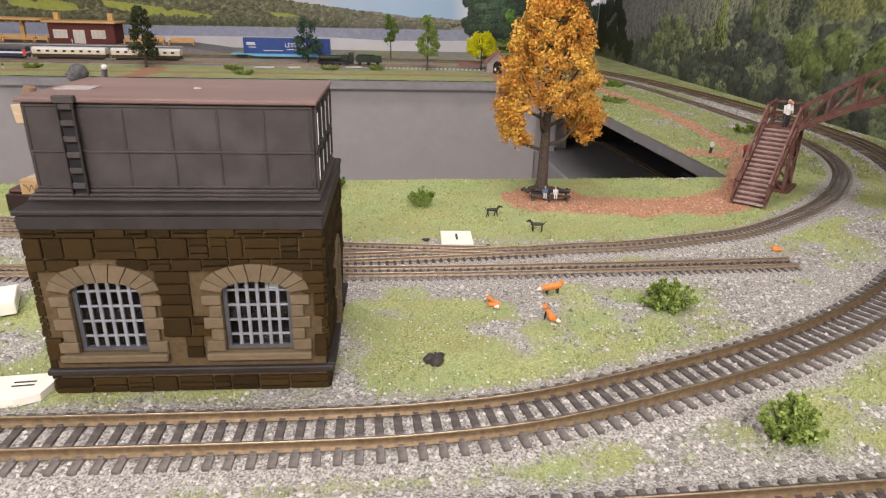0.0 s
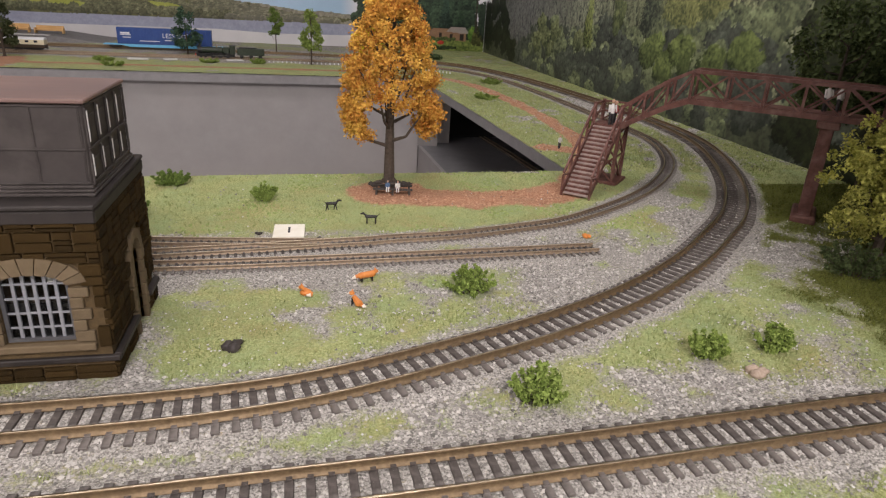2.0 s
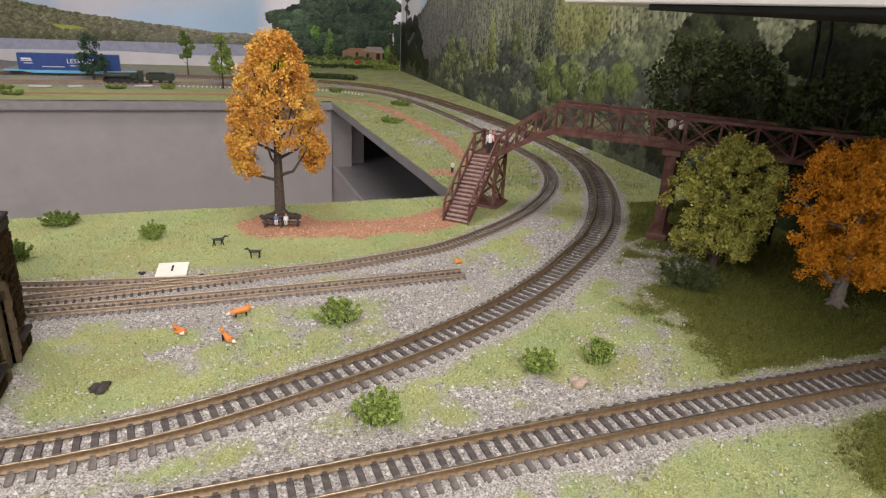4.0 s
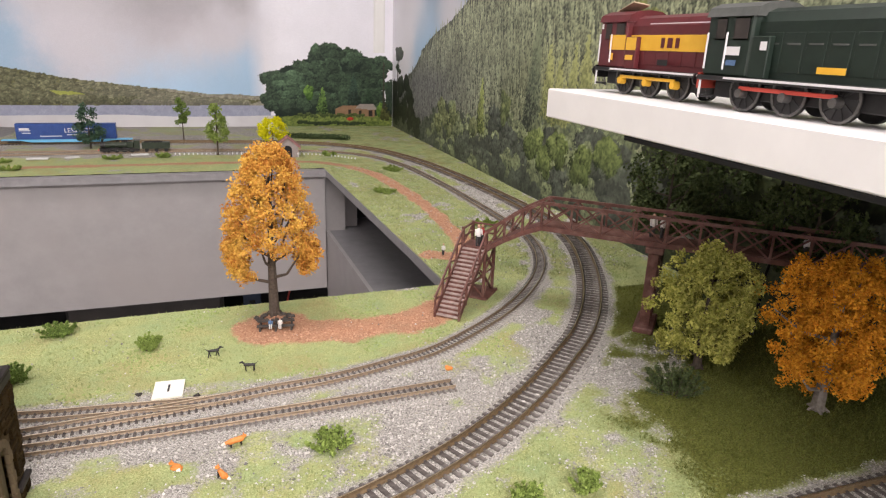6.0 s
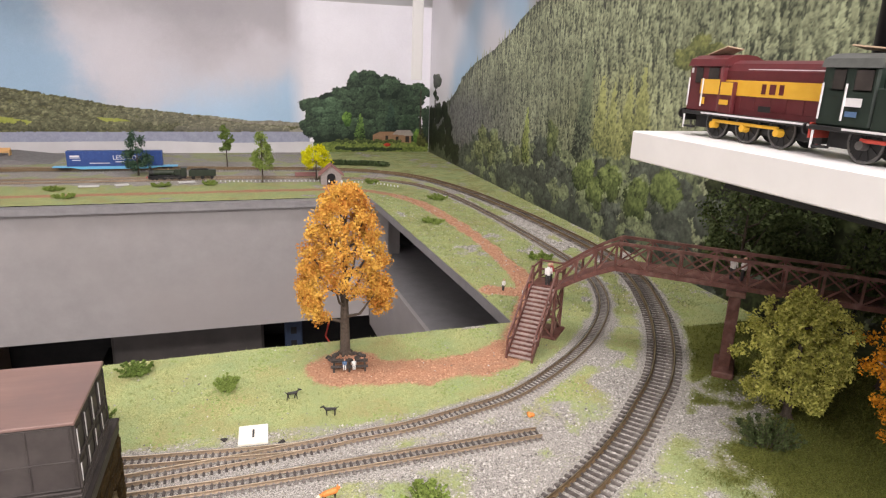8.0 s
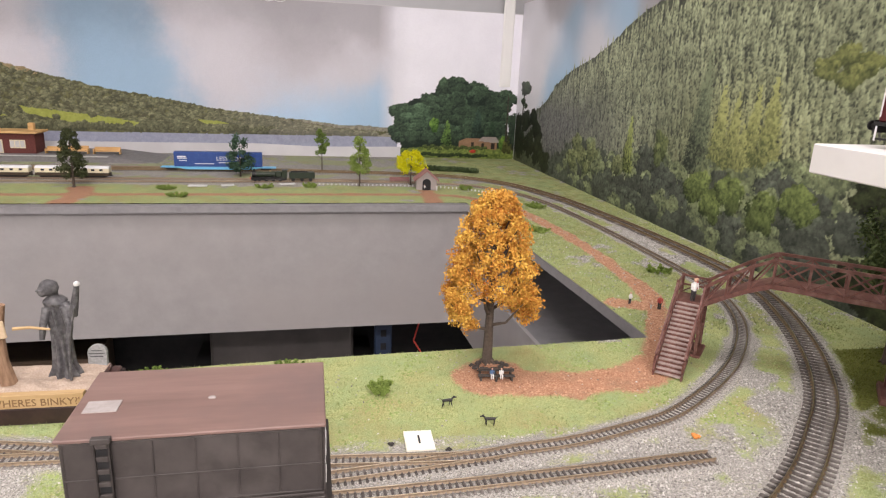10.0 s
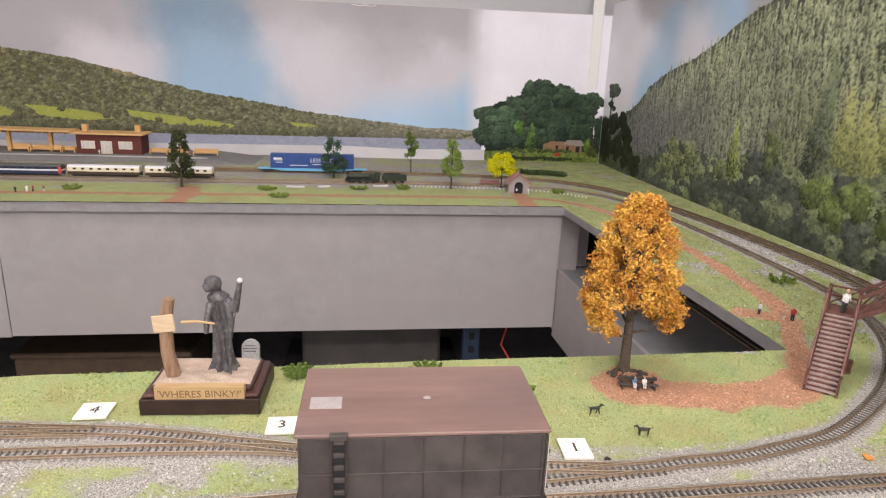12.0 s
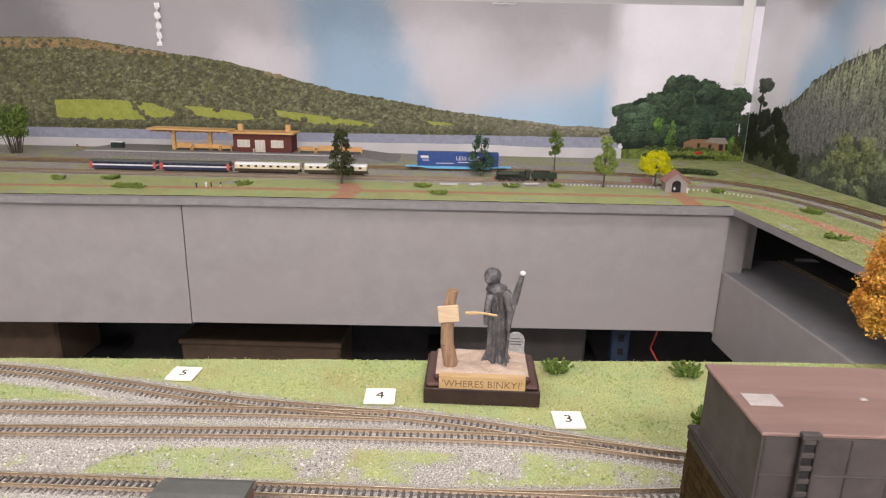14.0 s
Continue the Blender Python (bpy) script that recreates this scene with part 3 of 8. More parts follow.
class Print:
    """A picture printed over a stretch of wall: u along the wall, z up."""

    def __init__(self, u0, u1, z0, z1, step, seed):
        self.u0, self.z0, self.step = u0, z0, step
        self.nu, self.nz = int(round((u1 - u0) / step)) + 1, int(round((z1 - z0) / step)) + 1
        self.U, self.Z = np.meshgrid(u0 + step * np.arange(self.nu), z0 + step * np.arange(self.nz), indexing="ij")
        self.C = np.zeros((self.nu, self.nz, 3), np.float32)
        self.clump = fbm(self.U, self.Z, 105, 3, seed) - 0.5
        self.fine = fbm(self.U, self.Z, 310, 2, seed + 5) - 0.5
        self.broad = fbm(self.U, self.Z, 9, 4, seed + 9) - 0.5
        self.rng = np.random.RandomState(seed)

    def window(self, ua, ub, za, zb):
        i0, i1 = max(0, int((ua - self.u0) / self.step)), min(self.nu, int((ub - self.u0) / self.step) + 2)
        j0, j1 = max(0, int((za - self.z0) / self.step)), min(self.nz, int((zb - self.z0) / self.step) + 2)
        return None if i1 <= i0 or j1 <= j0 else np.s_[i0:i1, j0:j1]

    def lay(self, w, mask, shade, dark, light):
        c = dark + (light - dark) * np.clip(shade, 0, 1)[..., None]
        self.C[w] = np.where(mask[..., None], c, self.C[w])

    def fill(self, outline, dark, light, rough=0.004, contrast=2.2):
        """A plain area with an uneven edge, inside the outline."""
        o = np.array(outline)
        w = self.window(o[:, 0].min() - 0.01, o[:, 0].max() + 0.01, o[:, 1].min() - 0.01, o[:, 1].max() + 0.01)
        U, Z = self.U[w] + rough * 2 * self.clump[w], self.Z[w] + rough * 2 * self.clump[w]
        inside = np.zeros(U.shape, bool)
        for (ax, az), (bx, bz) in zip(outline, outline[1:] + outline[:1]):
            if az != bz:
                inside ^= ((az > Z) != (bz > Z)) & (U < (bx - ax) * (Z - az) / (bz - az) + ax)
        self.lay(w, inside, 0.5 + contrast * self.clump[w] * 0.6 + contrast * 0.5 * self.fine[w], dark, light)

    def crown(self, u, z, ru, rz, dark, light, gain=1.0):
        """A round tree crown, lighter above, with a leafy edge."""
        w = self.window(u - ru * 1.4, u + ru * 1.4, z - rz * 1.4, z + rz * 1.4)
        if w is None:
            return
        du, dz = (self.U[w] - u) / ru, (self.Z[w] - z) / rz
        mask = du * du + dz * dz + 1.1 * self.clump[w] + 0.8 * self.fine[w] < 0.95
        self.lay(w, mask, 0.44 + gain * (0.34 * dz - 0.14 * du) + 0.9 * self.clump[w] + 1.1 * self.fine[w], dark, light)

    def tree(self, u, z, ru, rz, dark, light, lumps=9):
        """A broadleaved tree: a heap of crowns, the upper ones laid first."""
        a = self.rng.rand(lumps) * 6.283
        q = np.sqrt(self.rng.rand(lumps)) * 0.72
        spots = sorted(zip(np.sin(a) * q, np.cos(a) * q), reverse=True)
        self.crown(u, z, ru * 0.8, rz * 0.8, dark, dark + (light - dark) * 0.4)
        for dz, du in spots:
            k = self.rng.uniform(0.26, 0.44)
            self.crown(u + du * ru, z + dz * rz, ru * k, rz * k, dark, dark + (light - dark) * self.rng.uniform(0.6, 1.1) * (0.72 + 0.35 * dz))

    def spruce(self, u, z, w, h, dark, light, tiers=7):
        """A spruce: drooping tiers that catch light on their tips."""
        win = self.window(u - w * 0.8, u + w * 0.8, z, z + h)
        if win is None:
            return
        k = (z + h - self.Z[win]) / h
        lean = self.rng.uniform(-0.05, 0.05) * h
        s = (self.U[win] - u - lean * (1 - k)) / (w / 2)
        phase = k * tiers + 0.9 * np.abs(s) + self.rng.rand() + 2.5 * self.fine[win]
        saw = phase - np.floor(phase)
        half = np.clip(k, 0, 1) ** 0.8 * (0.66 + 0.34 * saw) + 0.40 * self.fine[win] + 0.15 * self.clump[win]
        mask = (np.abs(s) < half) & (k > 0) & (k < 1)
        shade = 0.86 + 0.26 * saw - 0.28 * s - 0.95 * k + 1.25 * self.fine[win] + 0.35 * self.clump[win]
        self.lay(win, mask, shade, dark, light)

    def hang(self, name, back, d, parent, label):
        """The finished print as a sheet on its wall."""
        pts = np.stack([self.U, np.full_like(self.U, BACK_Y - d), self.Z] if back else [np.full_like(self.U, SIDE_X - d), self.U, self.Z], -1)
        i = np.arange((self.nu - 1) * (self.nz - 1))
        a = (i // (self.nz - 1)) * self.nz + i % (self.nz - 1)
        f = np.stack([a, a + self.nz, a + self.nz + 1, a + 1], 1)
        ob = np_mesh(name, pts.reshape(-1, 3), f if back else f[:, ::-1], M["print"], parent, label)
        col = ob.data.color_attributes.new("ink", "FLOAT_COLOR", "POINT")
        rgba = np.ones((self.nu * self.nz, 4), np.float32)
        rgba[:, :3] = np.clip(self.C, 0.002, 0.9).reshape(-1, 3)
        col.data.foreach_set("color", rgba.ravel())
        return ob


def clouds(p, spots, spread, roll):
    """A cloudy sky: soft fields of colour (u, z, ink) that flow into one another."""
    U = p.U + roll * p.broad + 0.25 * roll * p.clump
    Z = p.Z + 0.7 * roll * (fbm(p.U, p.Z, 13, 4, 77) - 0.5)
    total, out = 0.0, 0.0
    for u, z, c in spots:
        k = np.exp(-((U - u) / spread) ** 2 - ((Z - z) / (spread * 0.62)) ** 2)[..., None] + 1e-6
        total, out = total + k, out + k * c
    p.C[:] = out / total * (1 + 0.10 * p.broad[..., None])


backdrop = tagged(new("backdrop"), "printed photograph backdrop of a lake valley and wooded hills", "backdrop", "", "structure")
part("paper", boxed((-1.7, BACK_Y, -0.006), (SIDE_X + 0.004, BACK_Y + 0.004, 0.401)), M["margin"], backdrop, "white edge of the backdrop paper")
part("paper", boxed((SIDE_X, 0.30, -0.006), (SIDE_X + 0.004, BACK_Y, 0.431)), M["margin"], backdrop, "white edge of the backdrop paper")

# the valley
GREY, PALE, WHITE, BLUE, DUSK = ink(168, 162, 159), ink(204, 198, 195), ink(234, 229, 226), ink(144, 168, 182), ink(128, 124, 122)
valley = Print(-1.7, SIDE_X - 0.001, -0.004, 0.400, 0.0016, 12)
rng = valley.rng
clouds(valley, [(-1.6, 0.35, DUSK), (-1.2, 0.34, DUSK), (-0.95, 0.37, GREY), (-0.75, 0.31, GREY), (-0.55, 0.36, GREY), (-0.55, 0.25, PALE), (-0.36, 0.37, BLUE * 0.72), (-0.33, 0.27, BLUE), (-0.24, 0.19, BLUE * 1.15),
                (-0.08, 0.38, GREY), (-0.07, 0.30, PALE), (-0.02, 0.21, PALE), (0.10, 0.37, GREY * 0.9), (0.14, 0.27, GREY * 1.1), (0.15, 0.19, PALE), (0.17, 0.12, BLUE * 1.45), (0.36, 0.13, BLUE * 1.3), (0.36, 0.36, GREY), (0.30, 0.23, PALE)], 0.105, 0.11)
# white sky panel at the right, with its soft bright glare put into the ink
panel = np.clip((valley.U - 0.368 + 0.02 * valley.broad) / 0.045, 0, 1)[..., None]
valley.C = valley.C * (1 - panel) + panel * (WHITE * (1 + 0.16 * valley.broad[..., None]) * np.clip(0.84 + 0.16 * (valley.U - 0.39) / 0.06, 0.84, 1)[..., None])
ridge = [(-1.7, 0.276), (-1.45, 0.288), (-1.26, 0.289), (-1.05, 0.290), (-0.98, 0.280), (-0.80, 0.255), (-0.645, 0.236), (-0.54, 0.210), (-0.337, 0.164), (-0.18, 0.140), (-0.065, 0.120), (0.094, 0.103), (0.25, 0.078), (0.40, 0.069)]
ru, rz = [p[0] for p in ridge], [p[1] for p in ridge]
FAR_D, FAR_L = ink(112, 108, 92), ink(160, 153, 128)
valley.fill([(0.05, 0.100), (0.16, 0.098), (0.27, 0.084), (0.34, 0.085), (0.42, 0.078), (0.42, 0.04), (0.0, 0.04)], FAR_D, FAR_L, 0.002)
valley.fill(ridge + [(0.30, 0.04), (-1.7, 0.04)], ink(70, 70, 46), ink(112, 110, 72), 0.003)
valley.fill([(-1.6, 0.275), (-1.26, 0.286), (-1.05, 0.287), (-0.98, 0.277), (-0.80, 0.251), (-0.80, 0.243), (-1.0, 0.262), (-1.25, 0.262)], ink(112, 92, 60), ink(160, 134, 92), 0.006)
valley.fill([(-0.56, 0.214), (-0.50, 0.203), (-0.47, 0.187), (-0.53, 0.196)], ink(130, 112, 80), ink(170, 150, 110), 0.004)
HD, HL = ink(68, 69, 50), ink(148, 146, 106)
for u, v in sorted(zip(rng.uniform(-1.7, 0.36, 5200), rng.rand(5200)), key=lambda q: -q[1]):
    top = float(np.interp(u, ru, rz))
    z = 0.06 + (top - 0.064) * v
    if z > top - 0.03 and -1.6 < u < -0.82 and rng.rand() < 0.75:
        continue
    s = rng.uniform(0.004, 0.0085) * (1.15 - 0.4 * v)
    hazy = float(np.clip((u + 0.1) / 0.4, 0, 0.6))
    tone = rng.uniform(0.35, 1.1) * (0.8 if rng.rand() < 0.5 else 1.0)
    valley.crown(u, z, s * 1.15, s * 0.85, HD + (FAR_D - HD) * hazy, (HL + (FAR_L - HL) * hazy) * tone, 1.0)
MD, ML = ink(134, 140, 58), ink(170, 172, 86)
for o in ([(-1.134, 0.125), (-1.03, 0.129), (-0.93, 0.127), (-0.885, 0.076), (-1.0, 0.074), (-1.135, 0.078)], [(-0.918, 0.127), (-0.86, 0.120), (-0.80, 0.099), (-0.81, 0.088), (-0.862, 0.082), (-0.885, 0.09)],
          [(-0.775, 0.117), (-0.70, 0.113), (-0.60, 0.100), (-0.555, 0.086), (-0.64, 0.080), (-0.74, 0.090)], [(-0.527, 0.111), (-0.40, 0.098), (-0.30, 0.086), (-0.20, 0.071), (-0.28, 0.066), (-0.42, 0.076), (-0.51, 0.093)],
          [(-0.11, 0.090), (-0.05, 0.086), (-0.03, 0.079), (-0.09, 0.080)]):
    valley.fill(o, MD, ML, 0.0025, 1.2)
for u, z in ((-0.91, 0.11), (-0.895, 0.095), (-0.79, 0.105), (-0.78, 0.088), (-0.685, 0.108), (-0.575, 0.094), (-0.545, 0.104), (-0.36, 0.094), (-0.445, 0.086), (-0.76, 0.10), (-0.90, 0.122)):
    valley.tree(u, z, 0.012, 0.009, HD, HL * 0.75, 6)
for u in np.arange(-1.7, 0.10, 0.0085):
    valley.tree(u + rng.uniform(-0.005, 0.005), 0.060 + 0.011 * rng.rand(), rng.uniform(0.008, 0.015), rng.uniform(0.007, 0.013), HD, HL * rng.uniform(0.7, 1.0), 6)
for u in np.arange(0.08, 0.30, 0.010):
    valley.tree(u, 0.060 + 0.006 * rng.rand(), 0.010, 0.007, (HD + FAR_D) / 2, FAR_L * 0.8, 5)
shore = [(-1.7, 0.050), (-1.2, 0.050), (-0.4, 0.051), (0.15, 0.055), (0.42, 0.056)]
valley.fill(shore + [(0.42, 0.0), (-1.7, 0.0)], ink(128, 130, 142), ink(168, 169, 178), 0.001, 0.8)
curl = [(-1.7, 0.020), (-0.5, 0.025), (0.05, 0.030), (0.2, 0.025), (0.43, 0.029)]
valley.fill(curl + [(0.43, -0.02), (-1.7, -0.02)], ink(176, 172, 170), ink(198, 194, 192), 0.0003, 0.3)
# the wooded corner with its cottage
WD, WL = ink(26, 38, 29), ink(98, 122, 88)
wood = [(0.425, 0.135), (0.455, 0.158), (0.487, 0.168), (0.535, 0.190), (0.56, 0.206), (0.592, 0.222), (0.625, 0.212), (0.654, 0.204), (0.69, 0.190), (0.715, 0.175)]
wu, wz = [p[0] for p in wood], [p[1] for p in wood]
valley.fill(wood + [(0.735, 0.10), (0.74, 0.02), (0.43, 0.02)], WD * 0.8, WD * 1.6, 0.008)
for u, v in sorted(zip(rng.uniform(0.418, 0.735, 90), rng.rand(90)), key=lambda q: -q[1]):
    z = 0.05 + (float(np.interp(u, wu, wz)) - 0.05) * v
    valley.tree(u, z, rng.uniform(0.020, 0.034), rng.uniform(0.016, 0.026), WD, WL * rng.uniform(0.45, 1.0), 12)
for u, z, a, b, c in ((0.475, 0.132, 0.040, 0.020, WL * 1.35), (0.495, 0.108, 0.036, 0.020, WL * 1.2), (0.450, 0.110, 0.026, 0.018, WL * 1.25), (0.478, 0.088, 0.030, 0.016, WL * 1.1)):
    valley.tree(u, z, a, b, WD * 1.6, c, 12)
valley.spruce(0.650, 0.052, 0.050, 0.092, WD, ink(58, 78, 62))
valley.spruce(0.696, 0.058, 0.034, 0.052, WD, ink(52, 72, 48))
valley.spruce(0.563, 0.028, 0.044, 0.084, ink(26, 44, 20), ink(104, 132, 62))
valley.tree(0.525, 0.092, 0.014, 0.024, ink(46, 74, 24), ink(132, 168, 72), 9)
valley.fill([(0.43, 0.024), (0.50, 0.030), (0.56, 0.034), (0.62, 0.032), (0.70, 0.030), (0.764, 0.028), (0.764, -0.01), (0.43, -0.01)], ink(70, 84, 36), ink(126, 138, 66), 0.003)
valley.fill([(0.598, 0.030), (0.598, 0.048), (0.620, 0.058), (0.670, 0.058), (0.712, 0.054), (0.712, 0.026)], ink(112, 82, 58), ink(158, 124, 94), 0.0006, 0.8)
valley.fill([(0.656, 0.050), (0.668, 0.063), (0.708, 0.063), (0.720, 0.047), (0.692, 0.047)], ink(132, 122, 112), ink(162, 150, 138), 0.0005, 0.7)
for u0, u1, z0, z1 in ((0.694, 0.706, 0.028, 0.045), (0.666, 0.673, 0.030, 0.044), (0.636, 0.643, 0.032, 0.046)):
    valley.fill([(u0, z0), (u1, z0), (u1, z1), (u0, z1)], ink(30, 26, 24), ink(52, 44, 38), 0.0003)
for u in np.arange(0.50, 0.68, 0.011):
    valley.tree(u, 0.026 + 0.008 * rng.rand(), 0.009, 0.006, ink(44, 56, 26), ink(116, 128, 66), 5)
    valley.tree(u, 0.006 + 0.006 * rng.rand(), 0.013, 0.006, ink(24, 36, 18), ink(66, 82, 40), 5)
valley.crown(0.640, 0.020, 0.010, 0.005, ink(140, 36, 26), ink(196, 70, 52))
for u, z, a, b, d, l in ((0.728, 0.046, 0.014, 0.022, ink(50, 78, 26), ink(128, 160, 64)), (0.745, 0.036, 0.020, 0.026, ink(44, 48, 20), ink(116, 116, 58)), (0.755, 0.060, 0.016, 0.034, ink(32, 36, 18), ink(92, 94, 48)), (0.757, 0.080, 0.016, 0.05, WD, WL * 0.5)):
    valley.tree(u, z, a, b, d, l, 10)
valley.fill([(0.735, 0.05), (0.736, 0.18), (0.740, 0.18), (0.742, 0.05)], ink(40, 40, 30), ink(70, 66, 52), 0.001)
valley.hang("print", True, 0.0005, backdrop, "printed valley with lake, meadows, wooded hills and cloudy sky")
bm = bmesh.new()
u = np.linspace(-1.7, 0.43, 60)
for i in range(59):
    lift = [0.004 + 0.004 * math.sin(9 * q) for q in (u[i], u[i + 1])]
    top = [float(np.interp(q, [p[0] for p in curl], [p[1] for p in curl])) for q in (u[i], u[i + 1])]
    a = [bm.verts.new(q) for q in ((u[i], BACK_Y - 0.001, top[0]), (u[i + 1], BACK_Y - 0.001, top[1]), (u[i + 1], BACK_Y - 0.003 - lift[1], 0.0), (u[i], BACK_Y - 0.003 - lift[0], 0.0))]
    bm.faces.new(a)
part("paper_margin", bm, M["margin"], backdrop, "curling white lower margin of the backdrop print")

# the forest slope
slope = Print(0.30, BACK_Y - 0.001, -0.004, 0.430, 0.0015, 30)
rng = slope.rng
clouds(slope, [(2.25, 0.40, WHITE * 0.86), (2.25, 0.28, WHITE), (2.10, 0.36, WHITE * 0.92), (2.10, 0.24, WHITE), (2.0, 0.31, WHITE), (1.93, 0.29, BLUE * 1.35), (1.87, 0.35, BLUE), (1.95, 0.22, BLUE * 1.5), (1.78, 0.33, WHITE * 0.85),
               (1.70, 0.39, BLUE * 1.3), (1.98, 0.41, GREY), (1.75, 0.42, GREY), (1.5, 0.42, GREY)], 0.070, 0.05)
crest = [(2.25, 0.120), (2.14, 0.135), (2.06, 0.160), (2.01, 0.180), (1.955, 0.220), (1.87, 0.252), (1.75, 0.282), (1.67, 0.309), (1.615, 0.336), (1.545, 0.360), (1.49, 0.372), (1.32, 0.402), (1.2, 0.42), (0.30, 0.425)]
cu, cz = np.array([p[0] for p in crest])[::-1], np.array([p[1] for p in crest])[::-1]
SD, SL = ink(58, 62, 50), ink(174, 178, 136)
slope.fill(crest + [(0.30, -0.01), (2.25, -0.01)], ink(60, 63, 52), ink(98, 102, 78), 0.003)
for z in np.arange(0.425, 0.05, -0.0095):
    size = float(np.interp(z, [0.05, 0.42], [1.35, 0.78]))
    for u in np.arange(0.31, 2.25, 0.0125 * size) + rng.uniform(0, 0.012):
        u = u + rng.uniform(-0.004, 0.004)
        zz = z + rng.uniform(-0.005, 0.005)
        if zz > float(np.interp(u, cu, cz)) - 0.019 * size or rng.rand() < 0.12:
            continue
        # the foot of the slope towards the corner lies in violet shade
        dusk = float(np.clip((u - 1.42) / 0.45, 0, 1) * np.clip((0.235 - zz) / 0.10, 0, 1))
        tone = float(np.clip(0.86 + 1.0 * (fbm(np.array([u]), np.array([zz]), 7.0, 3, 40)[0] - 0.5), 0.5, 1.25)) * rng.uniform(0.7, 1.2)
        warm = math.exp(-((u - 1.24) / 0.11) ** 2 - ((zz - 0.15) / 0.07) ** 2)
        light = SL * tone + (ink(184, 182, 112) - SL * tone) * 0.5 * warm
        light = light + (ink(136, 134, 125) * (0.6 + 0.4 * tone) - light) * dusk
        dark = SD + (ink(76, 75, 75) - SD) * dusk
        slope.spruce(u, zz - 0.016 * size, 0.0185 * size * rng.uniform(0.75, 1.25), 0.042 * size * rng.uniform(0.75, 1.3), dark, light, 6)
LD, LL = ink(84, 90, 56), ink(180, 180, 112)
slope.spruce(1.345, 0.10, 0.085, 0.185, ink(48, 53, 44), ink(134, 142, 106), 12)
for u, z, w, h in ((1.29, 0.10, 0.075, 0.14), (1.265, 0.105, 0.06, 0.125), (1.225, 0.11, 0.06, 0.13), (1.19, 0.115, 0.075, 0.14), (1.24, 0.10, 0.05, 0.09)):
    slope.spruce(u, z, w, h, LD, LL * rng.uniform(0.85, 1.05), 9)
for u, z in ((1.09, 0.275), (1.06, 0.262), (1.115, 0.262), (1.08, 0.25)):
    slope.tree(u, z, 0.024, 0.016, ink(70, 76, 48), ink(166, 168, 98), 12)
# broadleaved forest edge along the foot
BD, BL, SHADE = ink(48, 52, 45), ink(178, 188, 134), ink(128, 133, 114)
edge_u, edge_z = [0.3, 1.05, 1.13, 1.21, 1.30, 1.37, 1.45, 1.55, 1.70, 1.80, 1.88, 1.98], [0.15, 0.150, 0.140, 0.125, 0.112, 0.098, 0.115, 0.092, 0.096, 0.098, 0.070, 0.03]
for u, v in sorted(zip(rng.uniform(0.32, 1.95, 300), rng.rand(300)), key=lambda q: -q[1]):
    z = float(np.interp(u, edge_u, edge_z)) * v
    size = rng.uniform(0.75, 1.3) * float(np.interp(u, [0.9, 1.9], [1.05, 0.8]))
    sunny = rng.rand() < 0.30 + 0.35 * (v > 0.72)
    light = BL * rng.uniform(0.8, 1.1) if sunny else SHADE * rng.uniform(0.55, 0.95)
    slope.tree(u, z, 0.034 * size, 0.026 * size, BD, light, 13)
slope.spruce(1.562, 0.070, 0.055, 0.105, ink(58, 66, 38), ink(168, 176, 100), 8)
slope.tree(1.45, 0.130, 0.026, 0.032, ink(62, 70, 44), ink(150, 158, 98), 12)
for u, z in ((1.80, 0.095), (1.77, 0.075), (1.74, 0.060), (1.72, 0.088), (1.60, 0.078), (1.82, 0.06)):
    slope.tree(u, z, 0.030, 0.024, ink(60, 66, 46), ink(176, 182, 124), 13)
for u, z in ((1.33, 0.085), (1.29, 0.065), (1.25, 0.090), (1.12, 0.10), (1.18, 0.075)):
    slope.tree(u, z, 0.038, 0.030, ink(46, 56, 34), ink(154, 168, 96), 14)
# dark trees by the corner, and a dark wood at the near end
for u, z, a, b in ((2.23, 0.10, 0.05, 0.045), (2.16, 0.115, 0.05, 0.030), (2.10, 0.135, 0.030, 0.026), (2.07, 0.10, 0.045, 0.030), (2.20, 0.05, 0.06, 0.04), (2.12, 0.06, 0.05, 0.04), (2.05, 0.05, 0.05, 0.04), (2.0, 0.03, 0.05, 0.03)):
    slope.tree(u, z, a, b, ink(26, 30, 23), ink(66, 72, 52), 12)
slope.fill([(2.188, 0.11), (2.184, 0.19), (2.194, 0.19), (2.200, 0.11)], ink(44, 42, 34), ink(70, 66, 52), 0.001)
for u, z, a, b in ((2.182, 0.202, 0.044, 0.023), (2.196, 0.168, 0.022, 0.010), (2.170, 0.158, 0.018, 0.008)):
    slope.tree(u, z, a, b, ink(22, 30, 22), ink(84, 100, 70), 16)
for u, v in sorted(zip(rng.uniform(0.30, 1.03, 70), rng.rand(70)), key=lambda q: -q[1]):
    slope.tree(u, 0.19 * v, 0.045, 0.032, ink(26, 29, 21), ink(100, 108, 70) * rng.uniform(0.4, 1.0), 12)
slope.hang("print", False, 0.0005, backdrop, "printed conifer forest slope above broadleaved trees")
# upright cover strip over the joint in the corner
bm = bmesh.new()
prism(bm, [(0.708, 2.2494), (0.712, 2.2462), (0.736, 2.2462), (0.740, 2.2494)], 0.204, 1.34, "z")
tagged(part("corner_strip", bm, M["wall_white"]), "white cover strip over the corner joint", "trim", "", "structure")


